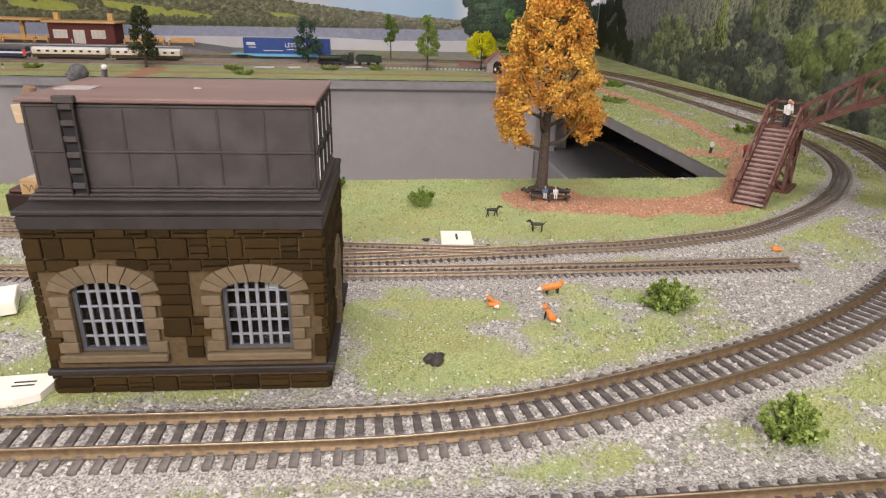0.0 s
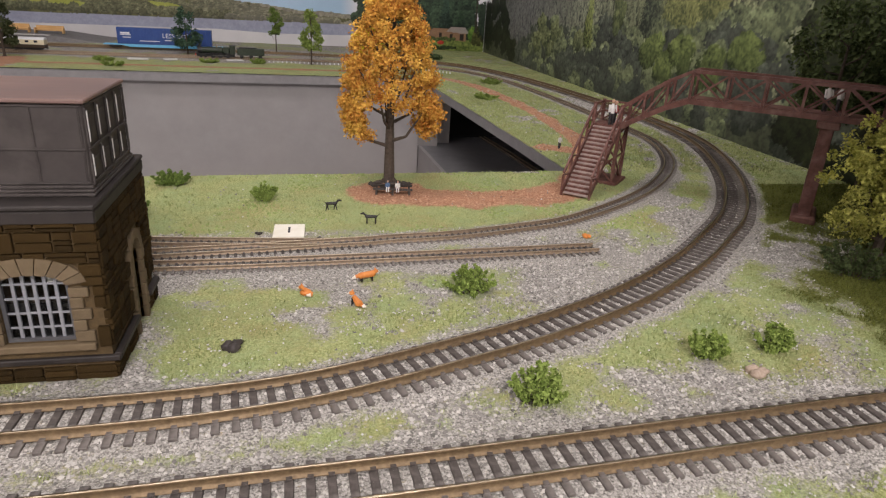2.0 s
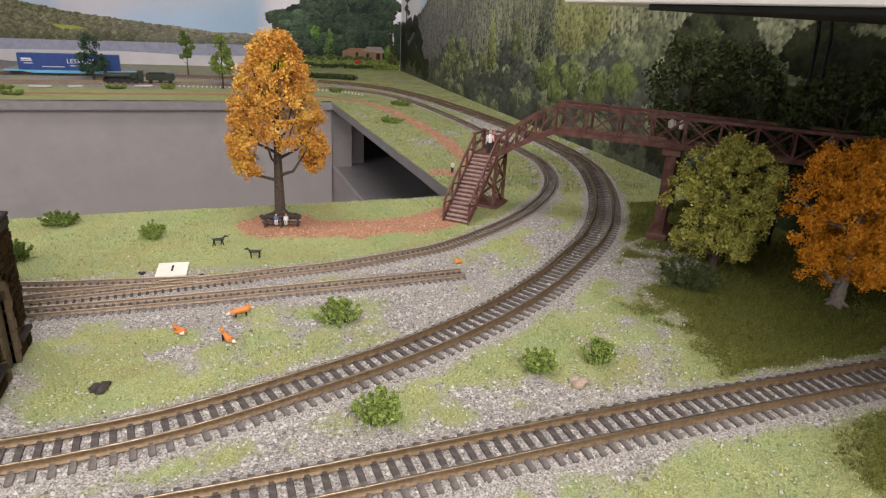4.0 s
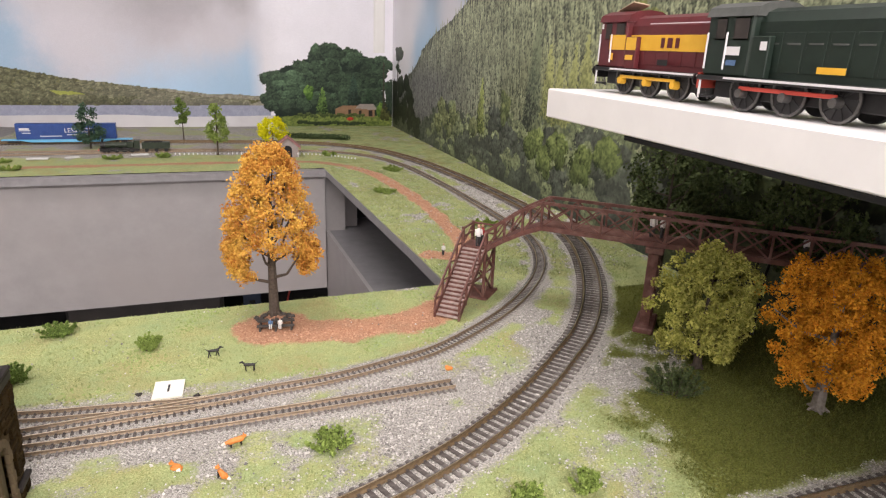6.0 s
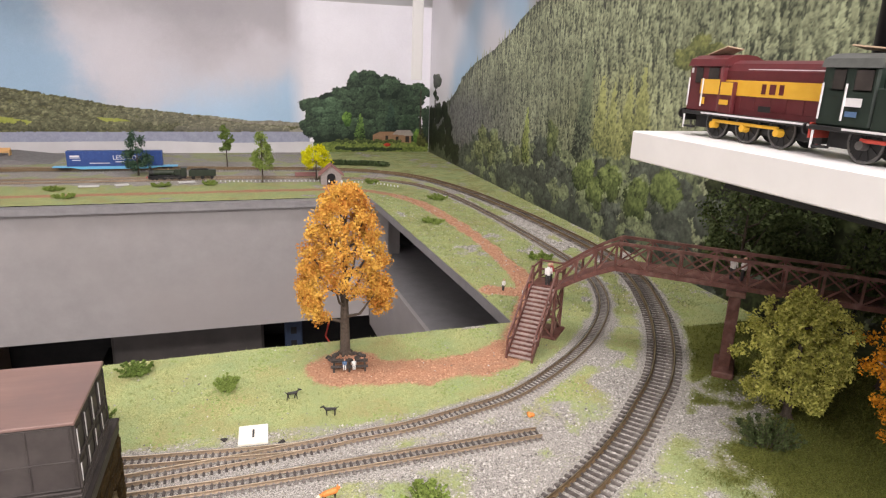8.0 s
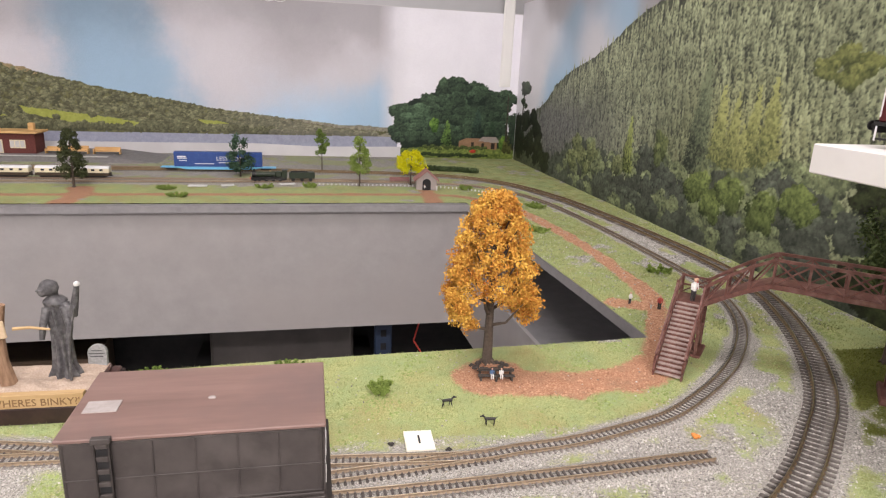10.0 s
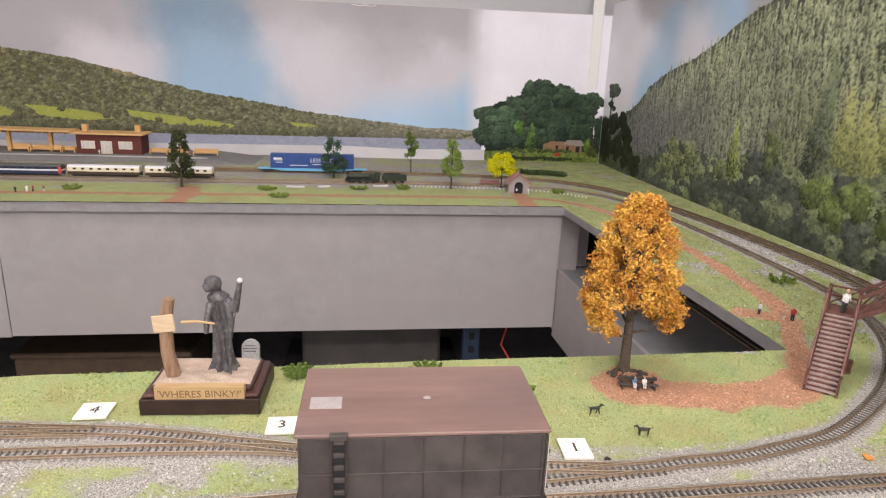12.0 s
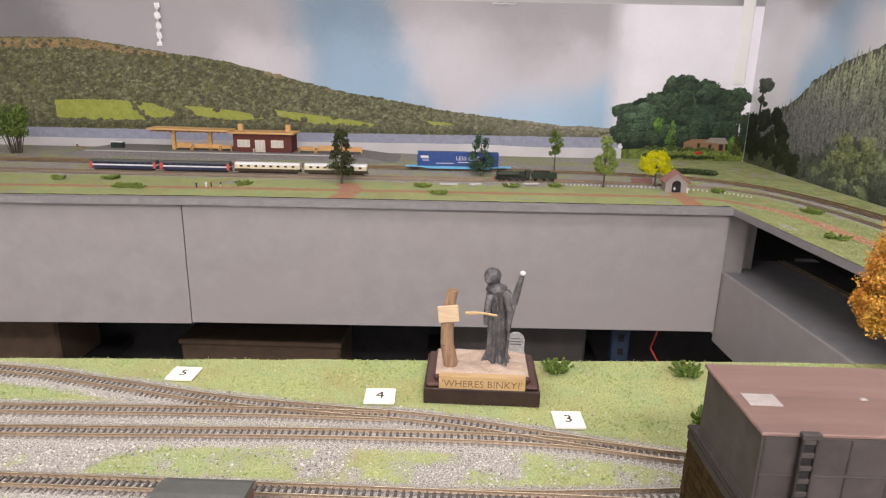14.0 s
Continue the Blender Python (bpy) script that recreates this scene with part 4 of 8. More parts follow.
def tape_strip(x, z0, z1, w):
    """A twisted strip of clear tape hanging on the backdrop."""
    n = 26
    V = []
    for i in range(n):
        z = z1 + (z0 - z1) * i / (n - 1)
        a = 0.9 * math.sin(i * 1.1)
        V += [(x - w / 2 * math.cos(a) + 0.0015 * math.sin(i * 0.7), BACK_Y - 0.008 - w / 2 * math.sin(a), z), (x + w / 2 * math.cos(a) + 0.0015 * math.sin(i), BACK_Y - 0.008 + w / 2 * math.sin(a), z)]
    F = [(2 * i, 2 * i + 1, 2 * i + 3, 2 * i + 2) for i in range(n - 1)]
    return tagged(np_mesh("tape_strip", V, F, M["tape"]), "crumpled strip of clear tape stuck on the backdrop", "tape")


tape_strip(-0.822, 0.272, 0.38, 0.014)
bm = bmesh.new()
for i in range(7):
    add_tube(bm, (0.06 + 0.009 * i, 2.242, 0.394 + 0.002 * math.sin(i * 2)), (0.069 + 0.009 * i, 2.242, 0.394 + 0.002 * math.sin(i * 2 + 2)), 0.0009, n=5)
tagged(part("tape_curl", bm, M["tape"]), "curl of clear tape at the top of the backdrop", "tape")

# ---- water tower ----
M["stone"] = mat("brown_stone_block", (0.0065, 0.0040, 0.0016), (0.060, 0.036, 0.012), 300, 0.9, 0.6, spec=0.12, per_object=0.6, stain=(0.090, 0.056, 0.019), stain_scale=260, bump_dist=0.0006)
M["mortar"] = mat("brown_mortar", (0.060, 0.039, 0.017), (0.125, 0.083, 0.036), 400, 0.9, 0.3)
M["surround"] = mat("tan_dressed_stone", (0.105, 0.076, 0.042), (0.175, 0.128, 0.074), 300, 0.8, 0.25, per_object=0.4)
M["tank"] = mat("dark_grey_tank_paint", (0.034, 0.028, 0.0255), (0.060, 0.050, 0.046), 120, 0.6, 0.15, stain=(0.072, 0.061, 0.056), stain_scale=70)
M["tank_dark"] = mat("dark_ledge_paint", (0.014, 0.011, 0.010), (0.036, 0.029, 0.026), 150, 0.6, 0.15)
M["roof_brown"] = mat("brown_stained_roof_board", (0.135, 0.080, 0.067), (0.235, 0.150, 0.127), 90, 0.42, 0.1, stretch=(0.12, 1, 1), stain=(0.15, 0.10, 0.09), stain_scale=25, spec=0.5)
M["chalk"] = mat("white_chalky_wear", (0.45, 0.43, 0.42), (0.7, 0.69, 0.67), 400, 0.9, 0.2)
M["roof_patch"] = mat("faded_roof_patch", (0.28, 0.25, 0.235), (0.38, 0.345, 0.33), 300, 0.7, 0.1)
M["bar_grey"] = mat("pale_grey_glazing_bar", (0.17, 0.175, 0.19), (0.28, 0.285, 0.305), 200, 0.5, 0.05)
M["frame_grey"] = mat("dark_window_frame", (0.05, 0.05, 0.055), (0.10, 0.10, 0.105), 200, 0.6, 0.1)
M["door_wood"] = mat("weathered_brown_door", (0.09, 0.07, 0.045), (0.20, 0.16, 0.10), 220, 0.8, 0.2, stretch=(1, 1, 0.15))
glass = bpy.data.materials.new("window_glass")
glass.use_nodes = True
gb = glass.node_tree.nodes["Principled BSDF"]
gb.inputs["Base Color"].default_value = (0.9, 0.93, 0.95, 1)
gb.inputs["Roughness"].default_value = 0.04
gb.inputs["Transmission Weight"].default_value = 1.0
gb.inputs["IOR"].default_value = 1.45
M["glass"] = glass

TX0, TX1, TY0, TY1, TZ = 0.0925, 0.1905, 0.6725, 0.7445, 0.0642
tower = empty("water_tower", ((TX0 + TX1) / 2, (TY0 + TY1) / 2, 0), "stone model water tower with dark iron tank and brown roof", "water tower")
TI = tower.matrix_world.inverted()


def tpart(name, bm, material, label="", parent=None):
    bmesh.ops.transform(bm, matrix=TI, verts=bm.verts)
    return part(name, bm, material, parent or tower, label)


W_OPEN = [(0.1155, 0.0118), (0.1663, 0.0118)]
W_Z0, W_SPRING, W_RISE = 0.0168, 0.0402, 0.0052
DOOR_Y, DOOR_HW, DOOR_SPRING, DOOR_RISE = 0.716, 0.0068, 0.034, 0.0075


def arch(c, hw, z0, spring, rise, n=10):
    top = [(c + hw * math.cos(math.pi * i / n), spring + rise * math.sin(math.pi * i / n) ** 0.8) for i in range(n + 1)]
    return [(c + hw, z0)] + top + [(c - hw, z0)]


# core walls with the openings cut through
zt = TZ


def core_wall(lo, hi):
    tpart("wall", boxed(lo, hi), M["mortar"], "brown mortar behind the stone blocks")


def wall_strip(x0, x1, z0, z1):
    core_wall((x0, TY0 + 0.0008, z0), (x1, TY0 + 0.006, z1))


xs = [TX0 + 0.001, W_OPEN[0][0] - W_OPEN[0][1], W_OPEN[0][0] + W_OPEN[0][1], W_OPEN[1][0] - W_OPEN[1][1], W_OPEN[1][0] + W_OPEN[1][1], TX1 - 0.001]
for a, b in ((0, 1), (2, 3), (4, 5)):
    wall_strip(xs[a], xs[b], 0, zt)
for a, b in ((1, 2), (3, 4)):
    wall_strip(xs[a], xs[b], 0, W_Z0)
    wall_strip(xs[a], xs[b], W_SPRING + W_RISE + 0.0004, zt)
core_wall((TX0 + 0.001, TY0 + 0.0062, 0), (TX0 + 0.006, TY1 - 0.001, zt))
core_wall((TX0 + 0.001, TY1 - 0.006, 0), (TX1 - 0.001, TY1 - 0.001, zt))
for y0, y1, z0, z1 in ((TY0 + 0.0062, DOOR_Y - DOOR_HW, 0, zt), (DOOR_Y + DOOR_HW, TY1 - 0.0062, 0, zt), (DOOR_Y - DOOR_HW, DOOR_Y + DOOR_HW, DOOR_SPRING + DOOR_RISE, zt)):
    core_wall((TX1 - 0.006, y0, z0), (TX1 - 0.001, y1, z1))
# ledge, plinth and tank
bm = bmesh.new()
add_box(bm, (TX0 - 0.0006, TY0 - 0.0010, 0.0636), (TX1 + 0.0006, TY1 + 0.0010, 0.0686), 0.0006)
add_box(bm, (TX0 - 0.0010, TY0 - 0.0016, 0.0688), (TX1 + 0.0010, TY1 + 0.0014, 0.0706), 0.0005)
tpart("ledge", bm, M["tank_dark"], "dark overhanging ledge")
for lo, hi in (((TX0 - 0.0012, TY0 - 0.0016, 0.0085), (TX1 + 0.0022, TY0 + 0.0007, 0.0108)), ((TX1 - 0.0007, TY0 + 0.0008, 0.0085), (TX1 + 0.0022, DOOR_Y - 0.011, 0.0108)),
               ((TX1 - 0.0007, DOOR_Y + 0.011, 0.0085), (TX1 + 0.0022, TY1, 0.0108))):
    tpart("plinth_band", boxed(lo, hi, 0.0004), M["tank_dark"])
KX0, KX1, KY0, KY1, KZ0, KZ1 = 0.0937, 0.1880, 0.6855, 0.7378, 0.0706, 0.1030
bm = bmesh.new()
add_box(bm, (KX0, KY0, KZ0), (KX1, KY1, KZ1 - 0.0002), 0.0006)
tpart("tank", bm, M["tank"], "dark grey riveted iron tank")
# stepped moulding where the tank sits on the ledge
bm = bmesh.new()
for grow, z0, z1 in ((0.0042, 0.0707, 0.0718), (0.0028, 0.0718, 0.0728), (0.0014, 0.0728, 0.0740)):
    add_box(bm, (KX0 - grow * 0.35, KY0 - grow, z0), (KX1 + grow * 0.35, KY1 + grow * 0.7, z1), 0.0003)
tpart("tank_moulding", bm, M["tank"])


def rib(lo, hi, m="tank"):
    tpart("tank_rib", boxed(lo, hi, 0.0002), M[m])


for z in (KZ0 + 0.0036, 0.0864, KZ1 - 0.0014):
    rib((KX0 + 0.0006, KY0 - 0.0005, z), (KX1 - 0.0006, KY0 - 0.0001, z + 0.0008))
    rib((KX1 + 0.0001, KY0, z), (KX1 + 0.0008, KY1, z + 0.0011))
for i in range(7):
    x = KX0 + 0.0008 + (KX1 - KX0 - 0.0026) * i / 6
    for z0, z1 in ((KZ0 + 0.0046, 0.0862), (0.0876, KZ1 - 0.0015)):
        rib((x, KY0 - 0.0003, z0), (x + 0.0007, KY0 - 0.0001, z1))
for i in range(5):
    y = KY0 + (KY1 - KY0 - 0.001) * i / 4
    for z0, z1 in ((KZ0 + 0.0046, 0.0862), (0.0876, KZ1 - 0.0015)):
        rib((KX1 + 0.0001, y, z0), (KX1 + 0.0009, y + 0.0010, z1))
        if i < 4:
            tpart("rivet_wear", boxed((KX1 + 0.0010, y + 0.0002, z0 + 0.002), (KX1 + 0.0013, y + 0.0010, z1 - 0.001), 0.0001), M["chalk"], "white chalky wear on the tank edges")
            tpart("panel_bulge", boxed((KX1 + 0.0001, y + 0.004, z0 + 0.003), (KX1 + 0.0005, y + 0.010, z1 - 0.003), 0.0002), M["tank"])
tpart("roof_board", boxed((KX0 - 0.0012, KY0 - 0.0014, KZ1), (KX1 + 0.0012, KY1 + 0.0012, KZ1 + 0.0016), 0.0004), M["roof_brown"], "reddish brown stained roof board")
tpart("roof_patch", boxed((0.0965, 0.7030, KZ1 + 0.0016), (0.1090, 0.7120, KZ1 + 0.0019)), M["roof_patch"], "pale grey rectangular patch on the roof")
bm = bmesh.new()
add_blob(bm, (0.1435, 0.7105, KZ1 + 0.0016), 0.0012, 2, (1.4, 1, 0.5), 0.3)
tpart("roof_nub", bm, M["roof_patch"])
ladder = tpart("ladder", boxed((0.1062, KY0 - 0.0030, KZ0), (0.1068, KY0 - 0.0016, KZ1 + 0.002), 0.0001), M["tank_dark"], "dark iron ladder on the tank")
for lo, hi in (((0.1112, KY0 - 0.0030, KZ0), (0.1118, KY0 - 0.0016, KZ1 + 0.002)), ((0.1069, KY0 - 0.0016, KZ0 + 0.001), (0.1111, KY0 - 0.0012, KZ1 - 0.001))):
    tpart("ladder_stile" if lo[0] > 0.11 else "ladder_shadow_plate", boxed(lo, hi), M["tank_dark"] if lo[0] > 0.11 else M["black"], "", ladder)
for i in range(6):
    z = KZ0 + 0.004 + 0.0053 * i
    tpart("rung", boxed((0.1069, KY0 - 0.0030, z), (0.1111, KY0 - 0.0018, z + 0.0020), 0.0002), M["tank"], "", ladder)
tpart("ladder_cap", boxed((0.1056, KY0 - 0.0036, KZ1 + 0.0002), (0.1124, KY0 - 0.0010, KZ1 + 0.0026), 0.0003), M["tank"], "", ladder)
# windows
for c, hw in W_OPEN:
    win = tpart("window", boxed((c - hw + 0.0012, TY0 + 0.0036, W_Z0 + 0.0012), (c + hw - 0.0012, TY0 + 0.0040, W_SPRING + W_RISE)), M["glass"], "clear window glass behind pale grey bars")
    win.visible_shadow = False
    bm = bmesh.new()
    o, i_ = arch(c, hw, W_Z0, W_SPRING, W_RISE), arch(c, hw - 0.0014, W_Z0 + 0.0014, W_SPRING, W_RISE - 0.0014)
    for k in range(len(o)):
        q = [o[k], o[(k + 1) % len(o)], i_[(k + 1) % len(o)], i_[k]]
        prism(bm, q, TY0 + 0.0020, TY0 + 0.0034)
    tpart("window_frame", bm, M["frame_grey"], "", win)
    for k in range(5):
        x = c - hw + 0.0012 + (2 * hw - 0.0024) * (k + 1) / 6
        tpart("glazing_bar", boxed((x - 0.0006, TY0 + 0.0024, W_Z0 + 0.0012), (x + 0.0006, TY0 + 0.0034, W_SPRING + W_RISE - 0.0012), 0.0001), M["bar_grey"], "", win)
    for k in range(4):
        z = W_Z0 + 0.0012 + (W_SPRING - W_Z0) * (k + 0.75) / 4
        tpart("glazing_bar", boxed((c - hw + 0.001, TY0 + 0.0025, z - 0.0004), (c + hw - 0.001, TY0 + 0.0033, z + 0.0004), 0.0001), M["bar_grey"], "", win)
    # dressed stone: arch ring, jambs and sill
    n = 9
    for k in range(n):
        a0, a1 = math.pi * (0.04 + 0.92 * k / n), math.pi * (0.04 + 0.92 * (k + 1) / n - 0.008)
        q = []
        for a, rr in ((a0, 0.0), (a1, 0.0), (a1, 1.0), (a0, 1.0)):
            q.append((c + (hw + 0.0070 * rr) * math.cos(a), W_SPRING - 0.0006 + (W_RISE + 0.0066 * rr) * math.sin(a) ** 0.8))
        bm = bmesh.new()
        prism(bm, q, TY0 - 0.0010, TY0 + 0.0025)
        tpart("voussoir", bm, M["surround"])
    for s in (-1, 1):
        z = W_Z0 + 0.0004
        k = 0
        while z < W_SPRING - 0.002:
            h = min(0.0046, W_SPRING - 0.0006 - z)
            w = 0.0068 if k % 2 == 0 else 0.0046
            lo, hi = sorted((c + s * (hw + 0.0001), c + s * (hw + w)))
            tpart("jamb_stone", boxed((lo, TY0 - 0.0009, z), (hi, TY0 + 0.0025, z + h - 0.0003), 0.0003), M["surround"])
            z += h
            k += 1
    tpart("window_sill", boxed((c - hw - 0.0068, TY0 - 0.0020, W_Z0 - 0.0030), (c + hw + 0.0068, TY0 + 0.0036, W_Z0 - 0.0001), 0.0004), M["surround"], "tan stone sill")
tpart("window_notice", boxed((0.1700, TY0 + 0.0042, 0.0395), (0.1770, TY0 + 0.0046, 0.0445)), M["paper"], "pale paper in the window")
# door side
bm = bmesh.new()
prism(bm, arch(DOOR_Y, DOOR_HW - 0.0006, 0.0, DOOR_SPRING, DOOR_RISE - 0.001), TX1 - 0.0035, TX1 - 0.0022, "x")
tpart("door", bm, M["door_wood"], "weathered arched brown door")
for s in (-1, 1):
    for k in range(6):
        lo, hi = sorted((DOOR_Y + s * DOOR_HW, DOOR_Y + s * (DOOR_HW + (0.0050 if k % 2 else 0.0034))))
        tpart("jamb_stone", boxed((TX1 - 0.003, lo, k * 0.0057), (TX1 + 0.0010, hi, (k + 1) * 0.0057 - 0.0003), 0.0003), M["surround"])
for k in range(7):
    a0, a1 = math.pi * k / 7, math.pi * (k + 0.95) / 7
    bm = bmesh.new()
    prism(bm, [(DOOR_Y + (DOOR_HW + 0.004 * r) * math.cos(a), DOOR_SPRING + (DOOR_RISE + 0.004 * r) * math.sin(a)) for a, r in ((a0, 0), (a1, 0), (a1, 1), (a0, 1))], TX1 - 0.003, TX1 + 0.0010, "x")
    tpart("voussoir", bm, M["surround"])
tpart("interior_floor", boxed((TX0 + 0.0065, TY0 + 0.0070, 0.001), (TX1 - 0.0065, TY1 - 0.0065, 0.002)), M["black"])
# stone blocks
bm = bmesh.new()
add_box(bm, (0, 0, 0), (1, 1, 1), 0.07)
STONE = bpy.data.meshes.new("stone_block")
bm.to_mesh(STONE)
bm.free()
STONE.materials.append(M["stone"])
rs = random.Random(8)


def blocks(length, blocked, put):
    # random coursed rubble: tall courses, each block whole or split into two or three
    z = 0.0004
    while z < TZ - 0.0022:
        h = min(rs.choice((0.0044, 0.0062, 0.0078, 0.0088)), TZ - z)
        if TZ - z - h < 0.0026:
            h = TZ - z
        a = 0.0
        while a < length - 0.0006:
            rows = rs.choice((1, 2, 2, 3)) if h > 0.006 else rs.choice((1, 1, 2))
            w = min(rs.uniform(0.0050, 0.0105) if rows == 1 else rs.uniform(0.0055, 0.0135), length - a)
            if length - a - w < 0.003:
                w = length - a
            if not blocked(a + w / 2, z + h / 2, w / 2, h / 2):
                cut = sorted([0.0, 1.0] + [(r + rs.uniform(0.75, 1.25)) / rows for r in range(rows - 1)])
                for lo, hi in zip(cut[:-1], cut[1:]):
                    put(a + 0.0003, z + h * lo + 0.00025, w - 0.0006, h * (hi - lo) - 0.0005, rs.uniform(0.0003, 0.0010))
            a += w
        z += h


def front_blocked(a, z, hw, hh):
    for c, w in W_OPEN:
        if abs(a + TX0 - c) < w + 0.0055 + hw * 0.55 and W_Z0 - 0.003 - hh * 0.7 < z < W_SPRING + W_RISE + 0.006 - 0.35 * abs(a + TX0 - c):
            return True
    return 0.0080 < z + hh and z - hh < 0.0108 and abs(z - 0.0095) < 0.0012


def side_blocked(a, z, hw, hh):
    return abs(a + TY0 - DOOR_Y) < DOOR_HW + 0.003 + hw * 0.6 and z < DOOR_SPRING + DOOR_RISE + 0.003 or abs(z - 0.0095) < 0.0012


def put_front(a, z, w, h, d):
    ob = new("stone_block", STONE)
    ob.parent = tower
    ob.matrix_local = TI @ Matrix.Translation((TX0 + a, TY0 - d, z)) @ Matrix.Diagonal((w, d + 0.002, h, 1))


def put_side(a, z, w, h, d):
    ob = new("stone_block", STONE)
    ob.parent = tower
    ob.matrix_local = TI @ Matrix.Translation((TX1 - 0.002, TY0 + a, z)) @ Matrix.Diagonal((d + 0.002, w, h, 1))


def put_left(a, z, w, h, d):
    ob = new("stone_block", STONE)
    ob.parent = tower
    ob.matrix_local = TI @ Matrix.Translation((TX0 - d, TY0 + a, z)) @ Matrix.Diagonal((d + 0.002, w, h, 1))


blocks(TX1 - TX0, front_blocked, put_front)
blocks(TY1 - TY0, side_blocked, put_side)
blocks(TY1 - TY0, lambda *q: False, put_left)

# ---- footbridge ----
M["bridge"] = mat("dark_red_brown_paint", (0.075, 0.028, 0.022), (0.165, 0.070, 0.055), 200, 0.55, 0.15, stain=(0.20, 0.11, 0.09), stain_scale=120)
M["tread"] = mat("worn_pale_tread", (0.22, 0.16, 0.14), (0.38, 0.30, 0.27), 250, 0.7, 0.1)
BO = Vector((0.4735, 0.8950, 0))
BU, BV = Vector((0.742, -0.670, 0)), Vector((0.670, 0.742, 0))
BM4 = Matrix(((BU.x, BV.x, 0, BO.x), (BU.y, BV.y, 0, BO.y), (0, 0, 1, 0), (0, 0, 0, 1)))
bridge = tagged(new("footbridge"), "dark red-brown lattice footbridge with stairs over the tracks", "footbridge")
bridge.matrix_world = BM4
SW, LZ, DECK, TOPZ = 0.0115, 0.050, 0.0775, 0.1005
B0, B1 = 0.060, 0.0855


def beam(name, a, b, w, h, parent=bridge, material="bridge"):
    bm = bmesh.new()
    add_bar(bm, a, b, w, h)
    return part(name, bm, M[material], parent)


for k in range(17):
    y0, z = 0.060 * k / 17, LZ * (k + 1) / 17.5
    part("tread", boxed((-SW + 0.001, y0, z - 0.0012), (SW - 0.001, y0 + 0.0042, z), 0.0002), M["tread"], bridge, "worn pale stair tread" if k == 0 else "")
    part("riser", boxed((-SW + 0.001, y0 + 0.0036, z), (SW - 0.001, y0 + 0.0041, z + 0.0018)), M["bridge"], bridge)
for s in (-1, 1):
    x = s * SW
    beam("stringer", (x, -0.001, 0.0035), (x, 0.061, LZ - 0.001), 0.0012, 0.0055)
    beam("handrail", (x, -0.001, 0.0188), (x, 0.060, LZ + 0.0165), 0.0014, 0.0018)
    for k in range(5):
        y = -0.0005 + 0.0152 * k
        z = LZ * y / 0.061
        beam("baluster", (x, y, max(0.0, z - 0.002)), (x, y, z + 0.0172), 0.0016, 0.0016)
        if k < 4:
            beam("brace", (x, y, z + 0.0175), (x, y + 0.0152, LZ * (y + 0.0152) / 0.061 + 0.003), 0.0009, 0.0012)
part("landing", boxed((-SW - 0.001, B0 + 0.0005, LZ - 0.002), (SW + 0.0015, B1 + 0.001, LZ), 0.0003), M["bridge"], bridge)
for a, b in (((-SW, B0, 0), (-SW, B1, 0)), ((-SW, B1, 0), (SW, B1, 0))):
    for z in (LZ + 0.0165, LZ + 0.008):
        beam("handrail", (a[0], a[1], z), (b[0], b[1], z), 0.0013, 0.0016)
    beam("brace", (a[0], a[1], LZ), (b[0], b[1], LZ + 0.0165), 0.0009, 0.0012)
for x, y in ((-SW, B0), (-SW, B1), (SW, B0), (SW, B1)):
    beam("post", (x, y, 0.0), (x, y, LZ + 0.018), 0.0026, 0.0026)
for s in (B0, B1):
    for z0, z1 in ((0.002, 0.024), (0.024, 0.046)):
        beam("tower_brace", (-SW, s, z0), (SW, s, z1), 0.0012, 0.0016)
        beam("tower_brace", (SW, s, z0), (-SW, s, z1), 0.0012, 0.0016)
for x in (-SW, SW):
    for z0, z1 in ((0.002, 0.024), (0.024, 0.046)):
        beam("tower_brace", (x, B0, z0), (x, B1, z1), 0.0012, 0.0016)
        beam("tower_brace", (x, B1, z0), (x, B0, z1), 0.0012, 0.0016)
part("base_plate", boxed((-SW - 0.004, B0 - 0.004, -0.001), (SW + 0.005, B1 + 0.004, 0.0022), 0.0008), M["bridge"], bridge)
A0, A1, A2, BAY = SW + 0.0005, 0.062, 0.375, 0.0262


def chord(a, low, high):
    """Height of a chord at a: it climbs from the landing and then runs level."""
    t = min(1.0, max(0.0, (a - A0) / (A1 - A0)))
    return low + (high - low) * (math.sin(t * math.pi / 2) * 0.35 + t * 0.65)


stops = [A0, A0 + 0.0165, A0 + 0.033, A1] + [A1 + BAY * (k + 1) for k in range(12)]
for b in (B0, B1):
    for k in range(len(stops) - 1):
        p, q = stops[k], stops[k + 1]
        lo0, lo1, hi0, hi1 = chord(p, LZ, DECK), chord(q, LZ, DECK), chord(p, LZ + 0.0168, TOPZ), chord(q, LZ + 0.0168, TOPZ)
        beam("lower_chord", (p, b, lo0), (q, b, lo1), 0.0020, 0.0040)
        beam("upper_chord", (p, b, hi0), (q, b, hi1), 0.0022, 0.0026)
        beam("vertical", (q, b, lo1), (q, b, hi1), 0.0018, 0.0026)
        beam("brace", (p, b, lo0 + 0.001), (q, b, hi1 - 0.001), 0.0009, 0.0014)
        if k >= 3:
            beam("brace", (p, b, hi0 - 0.001), (q, b, lo1 + 0.001), 0.0009, 0.0014)
        if b == B0:
            bm = bmesh.new()
            prism(bm, [(p, lo0 + 0.0012), (q, lo1 + 0.0012), (q, lo1 + 0.0024), (p, lo0 + 0.0024)], B0 + 0.0012, B1 - 0.0012)
            part("deck", bm, M["bridge"], bridge)
